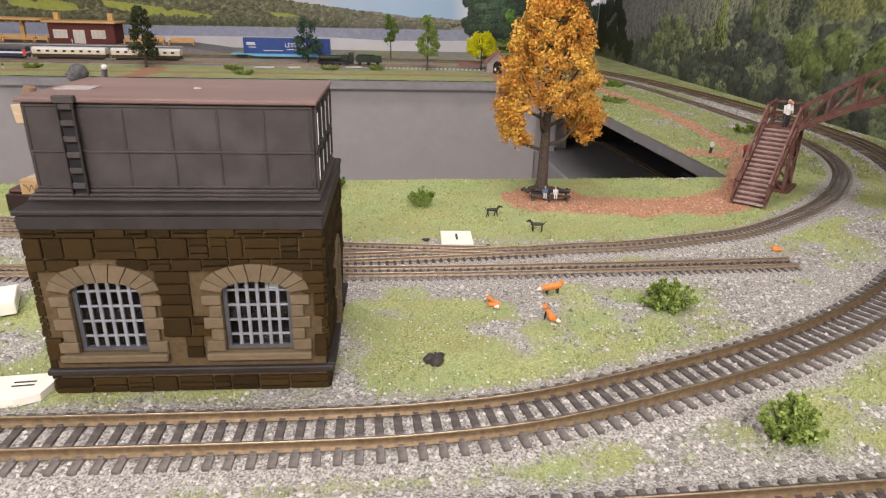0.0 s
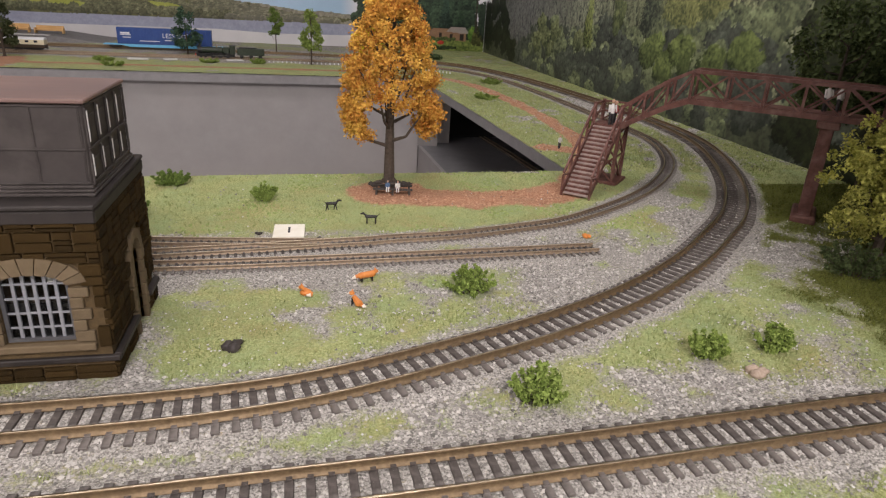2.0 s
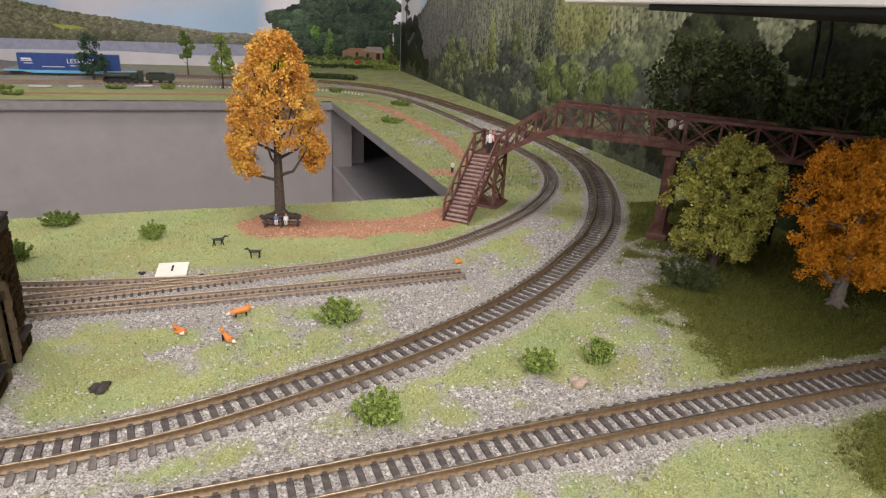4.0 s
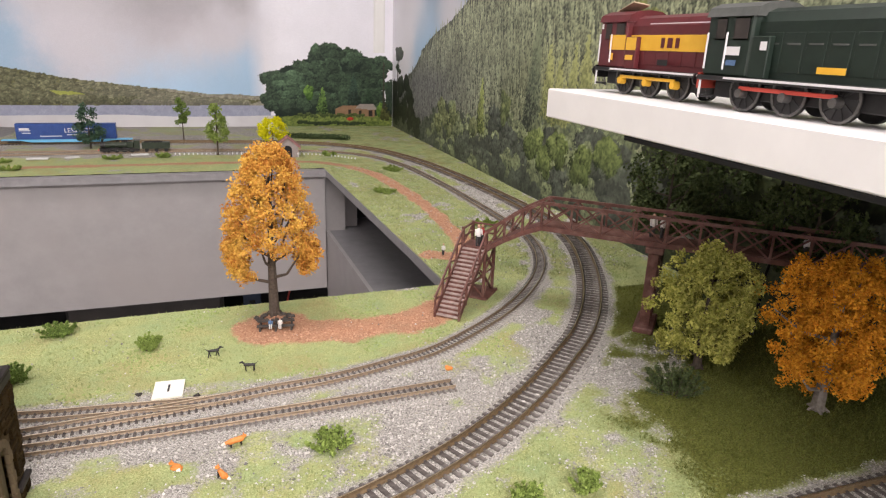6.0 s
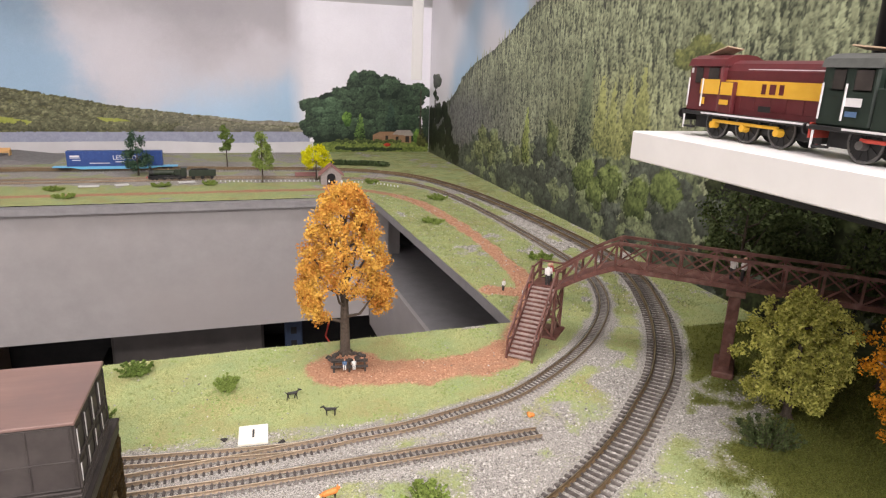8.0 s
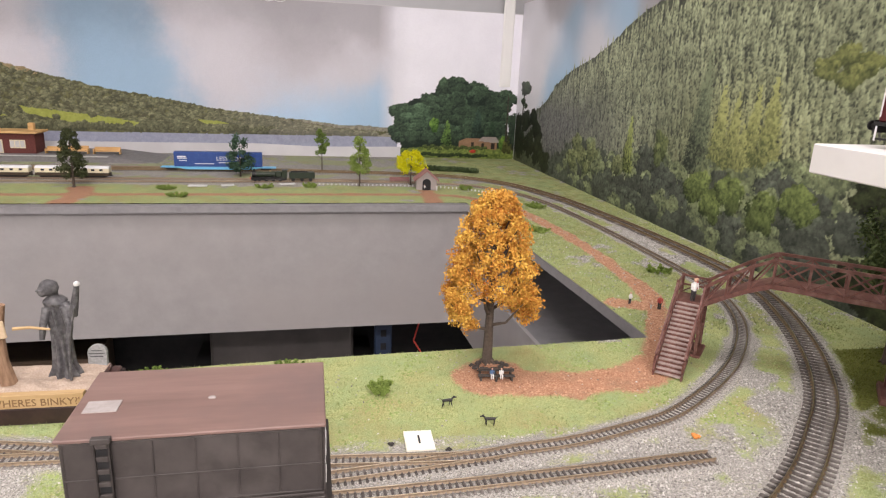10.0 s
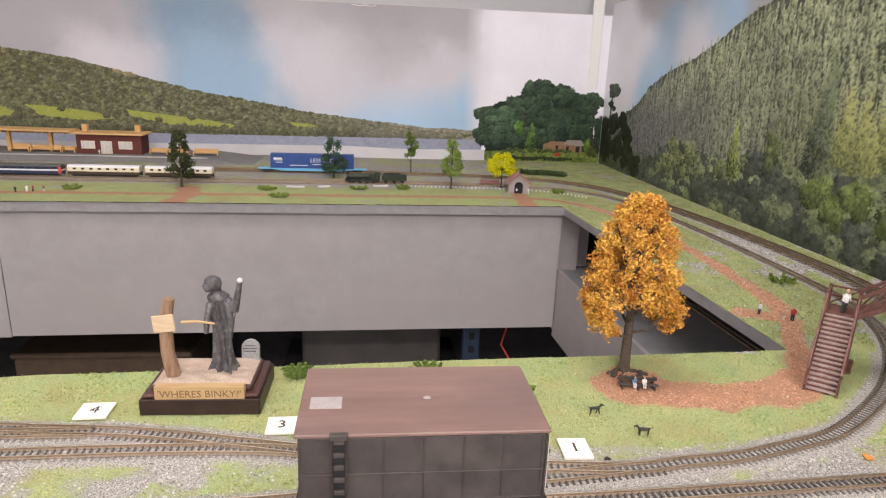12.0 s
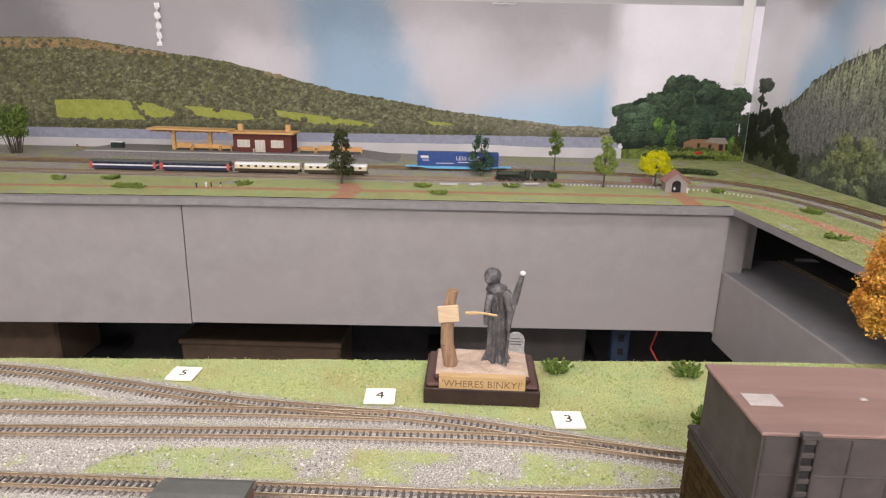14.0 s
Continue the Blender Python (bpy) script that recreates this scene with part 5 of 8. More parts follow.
for a in (0.160,):
    for b in (B0 + 0.002, B1 - 0.002):
        part("pier_column", boxed((a - 0.0045, b - 0.0028, 0.004), (a + 0.0045, b + 0.0028, DECK - 0.002), 0.0006), M["bridge"], bridge)
    beam("pier_brace", (a, B0, 0.012), (a, B1, 0.060), 0.0016, 0.0022)
    beam("pier_brace", (a, B1, 0.012), (a, B0, 0.060), 0.0016, 0.0022)
    part("pier_cap", boxed((a - 0.0075, B0 - 0.004, DECK - 0.0075), (a + 0.0075, B1 + 0.004, DECK - 0.0022), 0.0008), M["bridge"], bridge)
    part("pier_foot", boxed((a - 0.0085, B0 - 0.009, -0.001), (a + 0.0085, B1 + 0.006, 0.0052), 0.0012), M["bridge"], bridge)

# ---- plants ----
M["bark"] = mat("dark_brown_bark", (0.045, 0.032, 0.024), (0.11, 0.085, 0.065), 500, 0.9, 0.5)
M["root"] = mat("pale_root", (0.13, 0.11, 0.092), (0.28, 0.25, 0.22), 300, 0.85, 0.3)
M["autumn"] = mat("autumn_leaf", (0.40, 0.105, 0.018), (0.80, 0.52, 0.10), 55, 0.75, 0, fine=2, spread=0.34, island=0.42, spec=0.15)
M["orange"] = mat("orange_foam_leaf", (0.50, 0.165, 0.010), (0.82, 0.40, 0.035), 60, 0.85, 0, island=0.7, spec=0.15)
M["lime"] = mat("yellow_green_leaf", (0.203, 0.209, 0.027), (0.567, 0.553, 0.149), 60, 0.8, 0, island=0.7, spec=0.15)
M["yellow"] = mat("bright_yellow_leaf", (0.46, 0.44, 0.0), (0.80, 0.76, 0.02), 60, 0.8, 0, island=0.6, spec=0.15)
M["green"] = mat("mid_green_leaf", (0.085, 0.14, 0.020), (0.35, 0.44, 0.12), 60, 0.8, 0, island=0.7, spec=0.15)
M["fresh"] = mat("fresh_green_leaf", (0.060, 0.105, 0.018), (0.22, 0.30, 0.075), 60, 0.8, 0, island=0.7, spec=0.15)
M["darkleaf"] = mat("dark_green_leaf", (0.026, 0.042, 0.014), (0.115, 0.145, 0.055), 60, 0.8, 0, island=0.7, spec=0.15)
M["blueleaf"] = mat("blue_green_leaf", (0.02, 0.05, 0.03), (0.09, 0.15, 0.09), 60, 0.8, 0, island=0.7, spec=0.15)
M["pineleaf"] = mat("olive_pine_leaf", (0.020, 0.028, 0.010), (0.09, 0.10, 0.045), 60, 0.8, 0, island=0.7, spec=0.15)


def leaves(name, centres, radii, per, size, material, parent, seed, flat=1.0, label=""):
    """Small bent leaf quads in clusters round the given centres."""
    r = np.random.RandomState(seed)
    c = np.repeat(np.asarray(centres, float), per, axis=0)
    rad = np.repeat(np.asarray(radii, float), per)
    n = len(c)
    d = r.normal(size=(n, 3))
    d /= np.linalg.norm(d, axis=1, keepdims=True)
    d[:, 2] *= flat
    p = c + d * (rad * r.rand(n) ** 0.45)[:, None]
    a = r.normal(size=(n, 3))
    a /= np.linalg.norm(a, axis=1, keepdims=True)
    b = np.cross(a, r.normal(size=(n, 3)))
    b /= np.linalg.norm(b, axis=1, keepdims=True)
    s = size * (0.6 + 0.8 * r.rand(n))[:, None]
    v = np.stack([p - a * s, p + b * s * 0.55, p + a * s, p - b * s * 0.55 + np.cross(a, b) * s * 0.25], 1).reshape(-1, 3)
    v[:, 2] = np.maximum(v[:, 2], 0.0002)
    return np_mesh(name, v, np.arange(n * 4).reshape(n, 4), material, parent, label)


def limb(bm, pts, r0, r1, n=7):
    for i in range(len(pts) - 1):
        t0, t1 = i / (len(pts) - 1), (i + 1) / (len(pts) - 1)
        add_tube(bm, pts[i], pts[i + 1], r0 + (r1 - r0) * t0, r0 + (r1 - r0) * t1, n, caps=True)


def grown_tree(at, height, envelope, clusters, per, leaf, material, label, seed, trunk=0.004, fork=0.3, limbs=12, cluster_r=0.007, trunk_mat="bark", group="model trees", lean=0.0, name="tree", hollow=0.0, lumps=0):
    """A tapered trunk with limbs that carry leaf clusters; envelope gives the crown's radius by relative height."""
    e = empty(name, at, label, "tree", group)
    r = random.Random(seed)
    bm = bmesh.new()
    top = height * 0.86
    stem = [Vector((lean * t * t + 0.06 * trunk * math.sin(5 * t + seed), 0.05 * trunk * math.cos(4 * t), top * t)) for t in [i / 8 for i in range(9)]]
    limb(bm, stem, trunk, trunk * 0.22, 9)
    for k in range(5):
        a = k * 1.26 + seed
        limb(bm, [Vector((0, 0, height * 0.035)), Vector((math.cos(a) * trunk * 1.6, math.sin(a) * trunk * 1.6, 0.0004))], trunk * 0.6, trunk * 0.18, 6)
    hs, rs_ = [q[0] for q in envelope], [q[1] for q in envelope]
    cents, rads = [], []
    for k in range(clusters):
        t = r.uniform(hs[0], hs[-1]) if k > clusters * 0.10 else r.uniform(hs[0], hs[0] + 0.3 * (hs[-1] - hs[0]))
        R = float(np.interp(t, hs, rs_))
        a, q = r.uniform(0, 2 * math.pi), math.sqrt(r.uniform(0.25, 1.0))
        if t < hollow:
            q, a = r.uniform(0.7, 1.0), r.choice((0.0, math.pi)) + r.uniform(-0.75, 0.75)
        c = Vector((lean * t + math.cos(a) * R * q, math.sin(a) * R * q, height * t + r.uniform(-0.02, 0.02) * height))
        cents.append(c)
        rads.append(cluster_r * r.uniform(0.7, 1.25))
    if lumps:
        # the crown is a heap of uneven rounded masses with gaps between
        heap = []
        for k in range(lumps):
            t = hs[0] + (hs[-1] - hs[0]) * (k + 0.5) / lumps
            R = float(np.interp(t, hs, rs_))
            a, q = k * 2.4 + r.uniform(-0.4, 0.4), r.uniform(0.45, 0.85)
            heap.append((Vector((math.cos(a) * R * q, math.sin(a) * R * q, height * t)), max(R, rs_[1] * 0.6) * r.uniform(0.36, 0.56)))
        for k in range(len(cents)):
            h, q = heap[k % lumps]
            v = Vector((r.gauss(0, 1), r.gauss(0, 1), r.gauss(0, 1) * 0.8)).normalized()
            cents[k] = h + v * q * r.uniform(0.75, 1.0)
            rads[k] = cluster_r * r.uniform(0.45, 0.75)
    for k in range(limbs):
        t = fork + (0.82 - fork) * k / limbs
        s = Vector((lean * t * t, 0, height * t))
        g = cents[(k * 7) % len(cents)]
        best = min(cents, key=lambda c: abs(math.atan2(c.y, c.x) - (-math.pi + 2 * math.pi * ((k * 0.382) % 1))) + 8 * abs(c.z / height - t - 0.18))
        m = (s + best) / 2 + Vector((0, 0, -0.05 * height))
        limb(bm, [s, m, best], trunk * 0.42 * (1 - 0.5 * t), trunk * 0.10, 6)
    part("trunk", bm, M[trunk_mat], e)
    leaves("crown", cents, rads, per, leaf, material, e, seed)
    return e


grown_tree((0.3300, 0.9400, 0), 0.149, [(0.28, 0.032), (0.36, 0.039), (0.5, 0.038), (0.63, 0.036), (0.8, 0.028), (0.9, 0.020), (0.975, 0.008)], 560, 60, 0.00115, M["autumn"],
           "autumn tree with orange and yellow leaves above a bench", 3, 0.0046, 0.20, 20, 0.0058, hollow=0.44)
grown_tree((0.632, 0.763, 0), 0.094, [(0.18, 0.022), (0.4, 0.033), (0.6, 0.036), (0.8, 0.032), (0.97, 0.012)], 360, 66, 0.0012, M["lime"],
           "dense yellow-green model tree beside the footbridge", 5, 0.0034, 0.12, 10, 0.0085, lumps=20)
grown_tree((0.672, 0.690, 0), 0.108, [(0.22, 0.022), (0.4, 0.036), (0.6, 0.040), (0.8, 0.036), (0.97, 0.014)], 420, 76, 0.0011, M["orange"],
           "dense bright orange autumn tree with pale roots", 8, 0.0046, 0.15, 10, 0.009, "root", lumps=24)
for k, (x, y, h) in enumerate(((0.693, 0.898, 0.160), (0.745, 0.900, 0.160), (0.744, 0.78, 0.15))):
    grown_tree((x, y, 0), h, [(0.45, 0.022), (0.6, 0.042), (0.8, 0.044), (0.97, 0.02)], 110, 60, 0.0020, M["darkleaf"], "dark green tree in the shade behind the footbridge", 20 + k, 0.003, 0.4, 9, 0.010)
grown_tree((-0.251, 1.746, 0), 0.108, [(0.22, 0.020), (0.35, 0.024), (0.55, 0.018), (0.75, 0.014), (0.97, 0.008)], 60, 70, 0.0022, M["pineleaf"], "dark olive pine on the far lawn", 11, 0.0024, 0.2, 8, 0.0075)
grown_tree((0.282, 1.780, 0), 0.102, [(0.30, 0.017), (0.45, 0.021), (0.7, 0.016), (0.97, 0.007)], 46, 60, 0.0022, M["green"], "slim mid-green tree on the far lawn", 12, 0.0018, 0.2, 8, 0.0075)
grown_tree((0.208, 1.972, 0), 0.098, [(0.42, 0.010), (0.6, 0.019), (0.8, 0.014), (0.97, 0.006)], 28, 60, 0.0022, M["fresh"], "slim light green tree near the backdrop", 13, 0.0016, 0.3, 6, 0.007)
grown_tree((0.033, 1.888, 0), 0.088, [(0.18, 0.020), (0.4, 0.027), (0.7, 0.020), (0.97, 0.008)], 46, 60, 0.0022, M["blueleaf"], "blue-green tree in front of the container wagon", 14, 0.0018, 0.15, 8, 0.008)
grown_tree((0.393, 1.803, 0), 0.070, [(0.42, 0.024), (0.6, 0.034), (0.8, 0.030), (0.97, 0.012)], 60, 60, 0.0020, M["yellow"], "round bright yellow tree by the stone hut", 15, 0.0018, 0.3, 8, 0.008)


def willow(at, height, seed):
    e = empty("willow_shrub", at, "bright green shrub with many upright stems", "shrub")
    r = random.Random(seed)
    cents = []
    for k in range(26):
        a, q = r.uniform(0, 6.28), r.uniform(0.2, 1)
        tip = Vector((math.cos(a) * 0.05 * q, math.sin(a) * 0.03 * q, height * r.uniform(0.7, 1)))
        root = Vector((math.cos(a) * 0.016 * q, math.sin(a) * 0.012 * q, 0))
        bm = bmesh.new()
        limb(bm, [root, (root + tip) / 2 + Vector((0, 0, 0.006)), tip], 0.0011, 0.0004, 5)
        part("stem", bm, M["bark"], e)
        cents += [root.lerp(tip, t) for t in (0.55, 0.7, 0.85, 1.0)]
    leaves("crown", cents, [0.011] * len(cents), 45, 0.003, M["fresh"], e, seed)


willow((-1.137, 2.07, 0), 0.118, 4)


def bush(at, w, h, material, seed, label, n=26, per=26, leaf=0.0013):
    """A low spiky shrub: short upright twigs set with small leaves."""
    e = empty("bush", at, label, "bush", "shrubs on the layout")
    r = random.Random(seed)
    cents, rads = [], []
    bm = bmesh.new()
    for k in range(n):
        a, q = r.uniform(0, 6.28), math.sqrt(r.random())
        tip = Vector((math.cos(a) * w * 0.62 * q, math.sin(a) * w * 0.62 * q * 0.8, h * r.uniform(0.55, 1.15) * (1.1 - 0.5 * q)))
        root = Vector((tip.x * 0.35, tip.y * 0.35, 0))
        limb(bm, [root, tip], 0.0004, 0.00015, 4)
        for t in (0.35, 0.6, 0.85, 1.05):
            cents.append(root.lerp(tip, t))
            rads.append(h * (0.15 - 0.06 * t))
    part("twigs", bm, M["bark"], e)["kind"] = "stuff"
    leaves("foliage", cents, rads, per, leaf, material, e, seed)


NEARB = "spiky mid-green shrub on the ballast"
LAWNB = "small green shrub on the lawn"
for k, (x, y, w, h, m, label) in enumerate((
        (0.346, 0.734, 0.022, 0.013, "green", NEARB), (0.438, 0.660, 0.016, 0.012, "green", NEARB), (0.473, 0.660, 0.015, 0.012, "green", NEARB), (0.349, 0.637, 0.018, 0.014, "green", NEARB),
        (0.165, 0.938, 0.022, 0.010, "fresh", LAWNB), (0.234, 0.896, 0.016, 0.011, "green", LAWNB), (0.153, 0.866, 0.016, 0.012, "fresh", LAWNB), (0.064, 0.935, 0.019, 0.011, "fresh", LAWNB),
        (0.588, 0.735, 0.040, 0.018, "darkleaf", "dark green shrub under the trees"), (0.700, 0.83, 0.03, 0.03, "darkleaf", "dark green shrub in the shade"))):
    bush((x, y, 0), w, h, M[m], 40 + k, label, 46 if h > 0.015 else 40, 24, 0.0009)
for k, (x, y) in enumerate(((-0.716, 1.735), (-0.817, 1.718), (-0.650, 1.648), (-0.620, 1.645), (-0.438, 1.706), (-0.086, 1.730), (-0.053, 1.657), (0.090, 1.754), (0.178, 1.760), (0.500, 1.747), (0.594, 1.562), (0.535, 1.387),
                            (0.621, 1.170), (0.597, 1.575))):
    bush((x, y, 0), 0.030, 0.009, M["green"], 70 + k, "low green shrub on the far grass", 18, 20, 0.002)

# ---- small figures, animals, furniture of the front board ----
M["fox"] = mat("orange_fox_paint", (0.55, 0.17, 0.03), (0.72, 0.28, 0.07), 400, 0.55, 0.1)
M["fox_white"] = mat("cream_fox_paint", (0.68, 0.60, 0.50), (0.8, 0.74, 0.66), 400, 0.6, 0.1)
M["dogblack"] = mat("black_dog_paint", (0.012, 0.011, 0.011), (0.035, 0.032, 0.03), 400, 0.5, 0.1)
M["cloth_white"] = mat("white_figure_paint", (0.6, 0.58, 0.55), (0.75, 0.73, 0.7), 400, 0.7, 0.1)
M["cloth_blue"] = mat("blue_figure_paint", (0.05, 0.10, 0.20), (0.12, 0.20, 0.34), 400, 0.7, 0.1)
M["cloth_dark"] = mat("dark_figure_paint", (0.02, 0.02, 0.022), (0.06, 0.055, 0.055), 400, 0.7, 0.1)
M["skin"] = mat("tan_figure_paint", (0.42, 0.24, 0.16), (0.55, 0.34, 0.24), 400, 0.7, 0.1)
M["cloth_red"] = mat("red_figure_paint", (0.28, 0.03, 0.03), (0.42, 0.07, 0.06), 400, 0.7, 0.1)
M["bench"] = mat("dark_bench_wood", (0.03, 0.025, 0.022), (0.085, 0.07, 0.06), 400, 0.75, 0.2)


def figurine(at, h, top, legs, rz, label, seated=False):
    """A tiny plain painted figure in one mesh: legs, coat, arms and head."""
    bm = bmesh.new()
    s = h
    if seated:
        for q in (-0.07, 0.07):
            add_tube(bm, (q * s, 0.0, 0.30 * s), (q * s, -0.26 * s, 0.30 * s), 0.06 * s, 0.05 * s, 6, mi=1)
            add_tube(bm, (q * s, -0.26 * s, 0.30 * s), (q * s, -0.28 * s, 0.02 * s), 0.05 * s, 0.04 * s, 6, mi=1)
        z0 = 0.28
    else:
        for q in (-0.06, 0.06):
            add_tube(bm, (q * s, 0.01 * s, 0.0), (q * s, 0, 0.48 * s), 0.045 * s, 0.065 * s, 6, mi=1)
        z0 = 0.44
    add_tube(bm, (0, 0, z0 * s), (0, 0.01 * s, (z0 + 0.2) * s), 0.10 * s, 0.11 * s, 8)
    add_tube(bm, (0, 0.01 * s, (z0 + 0.2) * s), (0, 0, (z0 + 0.38) * s), 0.13 * s, 0.05 * s, 8)
    for q in (-1, 1):
        add_tube(bm, (q * 0.13 * s, 0, (z0 + 0.33) * s), (q * 0.16 * s, -0.06 * s, (z0 + 0.06) * s), 0.04 * s, 0.03 * s, 5)
    add_blob(bm, (0, -0.01 * s, (z0 + 0.46) * s), 0.085 * s, 1, (0.9, 1, 1.15), 0, 2)
    ob = part("figurine", bm, [M[top], M[legs], M["skin"]])
    ob.matrix_world = pose(*at, 0, 0, rz)
    return tagged(ob, label, "figurine", "tiny painted figures")


def fox(at, rz, how):
    """A small fox, walking, sitting or lying, in one plain mesh."""
    bm = bmesh.new()
    s = 0.001
    if how == "walk":
        add_tube(bm, (-3.4 * s, 0, 3.6 * s), (3.0 * s, 0, 3.9 * s), 1.7 * s, 1.8 * s, 9)
        add_blob(bm, (-3.4 * s, 0, 3.5 * s), 1.75 * s, 2)
        add_blob(bm, (3.1 * s, 0, 4.0 * s), 1.8 * s, 2)
        for x, y in ((-3, -0.8), (-3, 0.8), (2.8, -0.8), (2.8, 0.8)):
            add_tube(bm, (x * s, y * s, 0), (x * s, y * s, 3.2 * s), 0.4 * s, 0.6 * s, 6, mi=2)
        head = (4.9, 0, 5.2)
        tail = [(-4, 0, 3.8), (-6, 0.4, 3.0), (-8, 0.8, 2.0)]
    elif how == "sit":
        add_tube(bm, (-1.4 * s, 0, 1.2 * s), (1.4 * s, 0, 5.0 * s), 1.9 * s, 1.1 * s, 9)
        add_blob(bm, (-1.4 * s, 0, 1.5 * s), 1.9 * s, 2)
        for y in (-0.7, 0.7):
            add_tube(bm, (2.0 * s, y * s, 0), (1.5 * s, y * s, 4.0 * s), 0.4 * s, 0.6 * s, 6, mi=2)
        head = (2.2, 0, 6.4)
        tail = [(-2.5, 0, 0.9), (-4.2, 0.9, 0.8), (-5.6, 1.6, 0.8)]
    else:
        add_blob(bm, (0, 0, 1.3 * s), 2.6 * s, 2, (1.25, 0.85, 0.55))
        add_tube(bm, (1.8 * s, 0, 1.6 * s), (-1.6 * s, -0.2 * s, 3.6 * s), 1.4 * s, 1.1 * s, 8)
        head = (-2.2, 0, 4.4)
        tail = [(2.8, 0.4, 1.0), (2.4, -2.0, 0.9), (0.4, -2.6, 0.9)]
    hx, hy, hz = [q * s for q in head]
    f = -1 if how == "lie" else 1
    add_blob(bm, (hx, hy, hz), 1.25 * s, 2, (1.15, 1, 0.9))
    add_tube(bm, (hx + f * 0.8 * s, hy, hz - 0.2 * s), (hx + f * 2.3 * s, hy, hz - 0.6 * s), 0.7 * s, 0.2 * s, 7, mi=1)
    for y in (-0.7, 0.7):
        add_tube(bm, (hx - f * 0.2 * s, hy + y * s, hz + 0.8 * s), (hx - f * 0.2 * s, hy + y * s, hz + 2.0 * s), 0.5 * s, 0.05 * s, 5)
    for i in range(2):
        add_tube(bm, [q * s for q in tail[i]], [q * s for q in tail[i + 1]], (0.9, 1.1)[i] * s, (1.1, 0.5)[i] * s, 7, mi=i)
    ob = part("toy_fox", bm, [M["fox"], M["fox_white"], M["dogblack"]])
    ob.matrix_world = pose(*at, 0, 0, rz)
    return tagged(ob, {"walk": "orange model fox walking with a white tail tip", "sit": "orange model fox sitting on its haunches", "lie": "orange model fox lying with head raised"}[how], "toy fox", "model foxes")


fox((0.294, 0.752, 0.0004), 12, "walk")
fox((0.262, 0.738, 0.0004), -5, "lie")
fox((0.286, 0.724, 0.0004), 155, "sit")


def dog(at, rz, stride):
    bm = bmesh.new()
    s = 0.00085
    add_tube(bm, (-4 * s, 0, 6.0 * s), (3 * s, 0, 5.8 * s), 1.2 * s, 1.5 * s, 8)
    add_blob(bm, (3 * s, 0, 5.8 * s), 1.5 * s, 2)
    add_blob(bm, (-4 * s, 0, 6.0 * s), 1.25 * s, 2)
    for x, y, k in ((-4, -0.8, -1), (-4, 0.8, 1), (2.8, -0.8, 1), (2.8, 0.8, -1)):
        add_tube(bm, ((x + k * stride) * s, y * s, 0), (x * s, y * s, 5.4 * s), 0.35 * s, 0.65 * s, 6)
    add_tube(bm, (3.4 * s, 0, 6.4 * s), (5.2 * s, 0, 8.0 * s), 0.9 * s, 0.75 * s, 7)
    add_blob(bm, (5.6 * s, 0, 8.2 * s), 1.05 * s, 2, (1.2, 1, 0.9))
    add_tube(bm, (6.2 * s, 0, 8.1 * s), (8.0 * s, 0, 7.6 * s), 0.7 * s, 0.45 * s, 7)
    for y in (-0.8, 0.8):
        add_tube(bm, (5.2 * s, y * s, 8.9 * s), (4.9 * s, y * 1.4 * s, 7.4 * s), 0.35 * s, 0.25 * s, 5)
    add_tube(bm, (-5 * s, 0, 6.4 * s), (-7.4 * s, 0, 8.6 * s), 0.4 * s, 0.15 * s, 5)
    ob = part("toy_dog", bm, M["dogblack"])
    ob.matrix_world = pose(*at, 0, 0, rz)
    return tagged(ob, "black model dog standing on the lawn", "toy dog", "model dogs")


dog((0.281, 0.871, 0.0004), 8, 1.2)
dog((0.305, 0.842, 0.0004), 170, 0.3)

bench = empty("park_bench", (0.3285, 0.9065, 0), "dark wooden picnic bench beneath the autumn tree", "bench", rz=-8)
for y, z in ((-0.0012, 0.0046), (0.0012, 0.0046), (0.0042, 0.0085), (0.0042, 0.0070), (0.0085, 0.0048)):
    part("slat", boxed((-0.0150, y - 0.0009, z - 0.0005), (0.0150, y + 0.0009, z + 0.0003), 0.0002), M["bench"], bench)
for x in (-0.0125, 0.0, 0.0125):
    part("leg", boxed((x - 0.0008, -0.002, 0), (x + 0.0008, 0.009, 0.0042), 0.0002), M["bench"], bench)
    part("back_post", boxed((x - 0.0006, 0.0048, 0.0042), (x + 0.0006, 0.0058, 0.0095), 0.0001), M["bench"], bench)
figurine((0.3245, 0.9060, 0.0032), 0.0105, "cloth_blue", "cloth_white", -8, "seated figurine in blue on the bench", True)
figurine((0.3320, 0.9050, 0.0032), 0.0105, "cloth_white", "cloth_white", -8, "seated figurine in white on the bench", True)
bm = bmesh.new()
for k in range(16):
    a = k * 0.41
    add_blob(bm, (0.013 * math.cos(a) * (1 + 0.2 * math.sin(k * 3)), 0.007 * math.sin(a), 0.0012), 0.0022, 1, (1.2, 1, 0.8), 0.5)
ob = part("log_edging", bm, M["bench"])
ob.matrix_world = pose(0.329, 0.932, 0)
tagged(ob, "ring of dark rubble round the tree foot", "rubble")
figurine((0.5185, 0.9420, LZ), 0.0215, "cloth_white", "cloth_dark", 0, "pale-shirted figurine standing on the bridge landing")
figurine((0.5255, 0.9500, LZ), 0.0190, "cloth_red", "cloth_dark", 40, "red-coated figurine on the bridge landing")
figurine((0.5265, 1.0640, 0), 0.0150, "cloth_white", "cloth_dark", 20, "figurine in a white shirt on the red path")
figurine((0.5520, 1.0460, 0), 0.0165, "cloth_red", "cloth_dark", -20, "figurine in dark clothes on the red path")
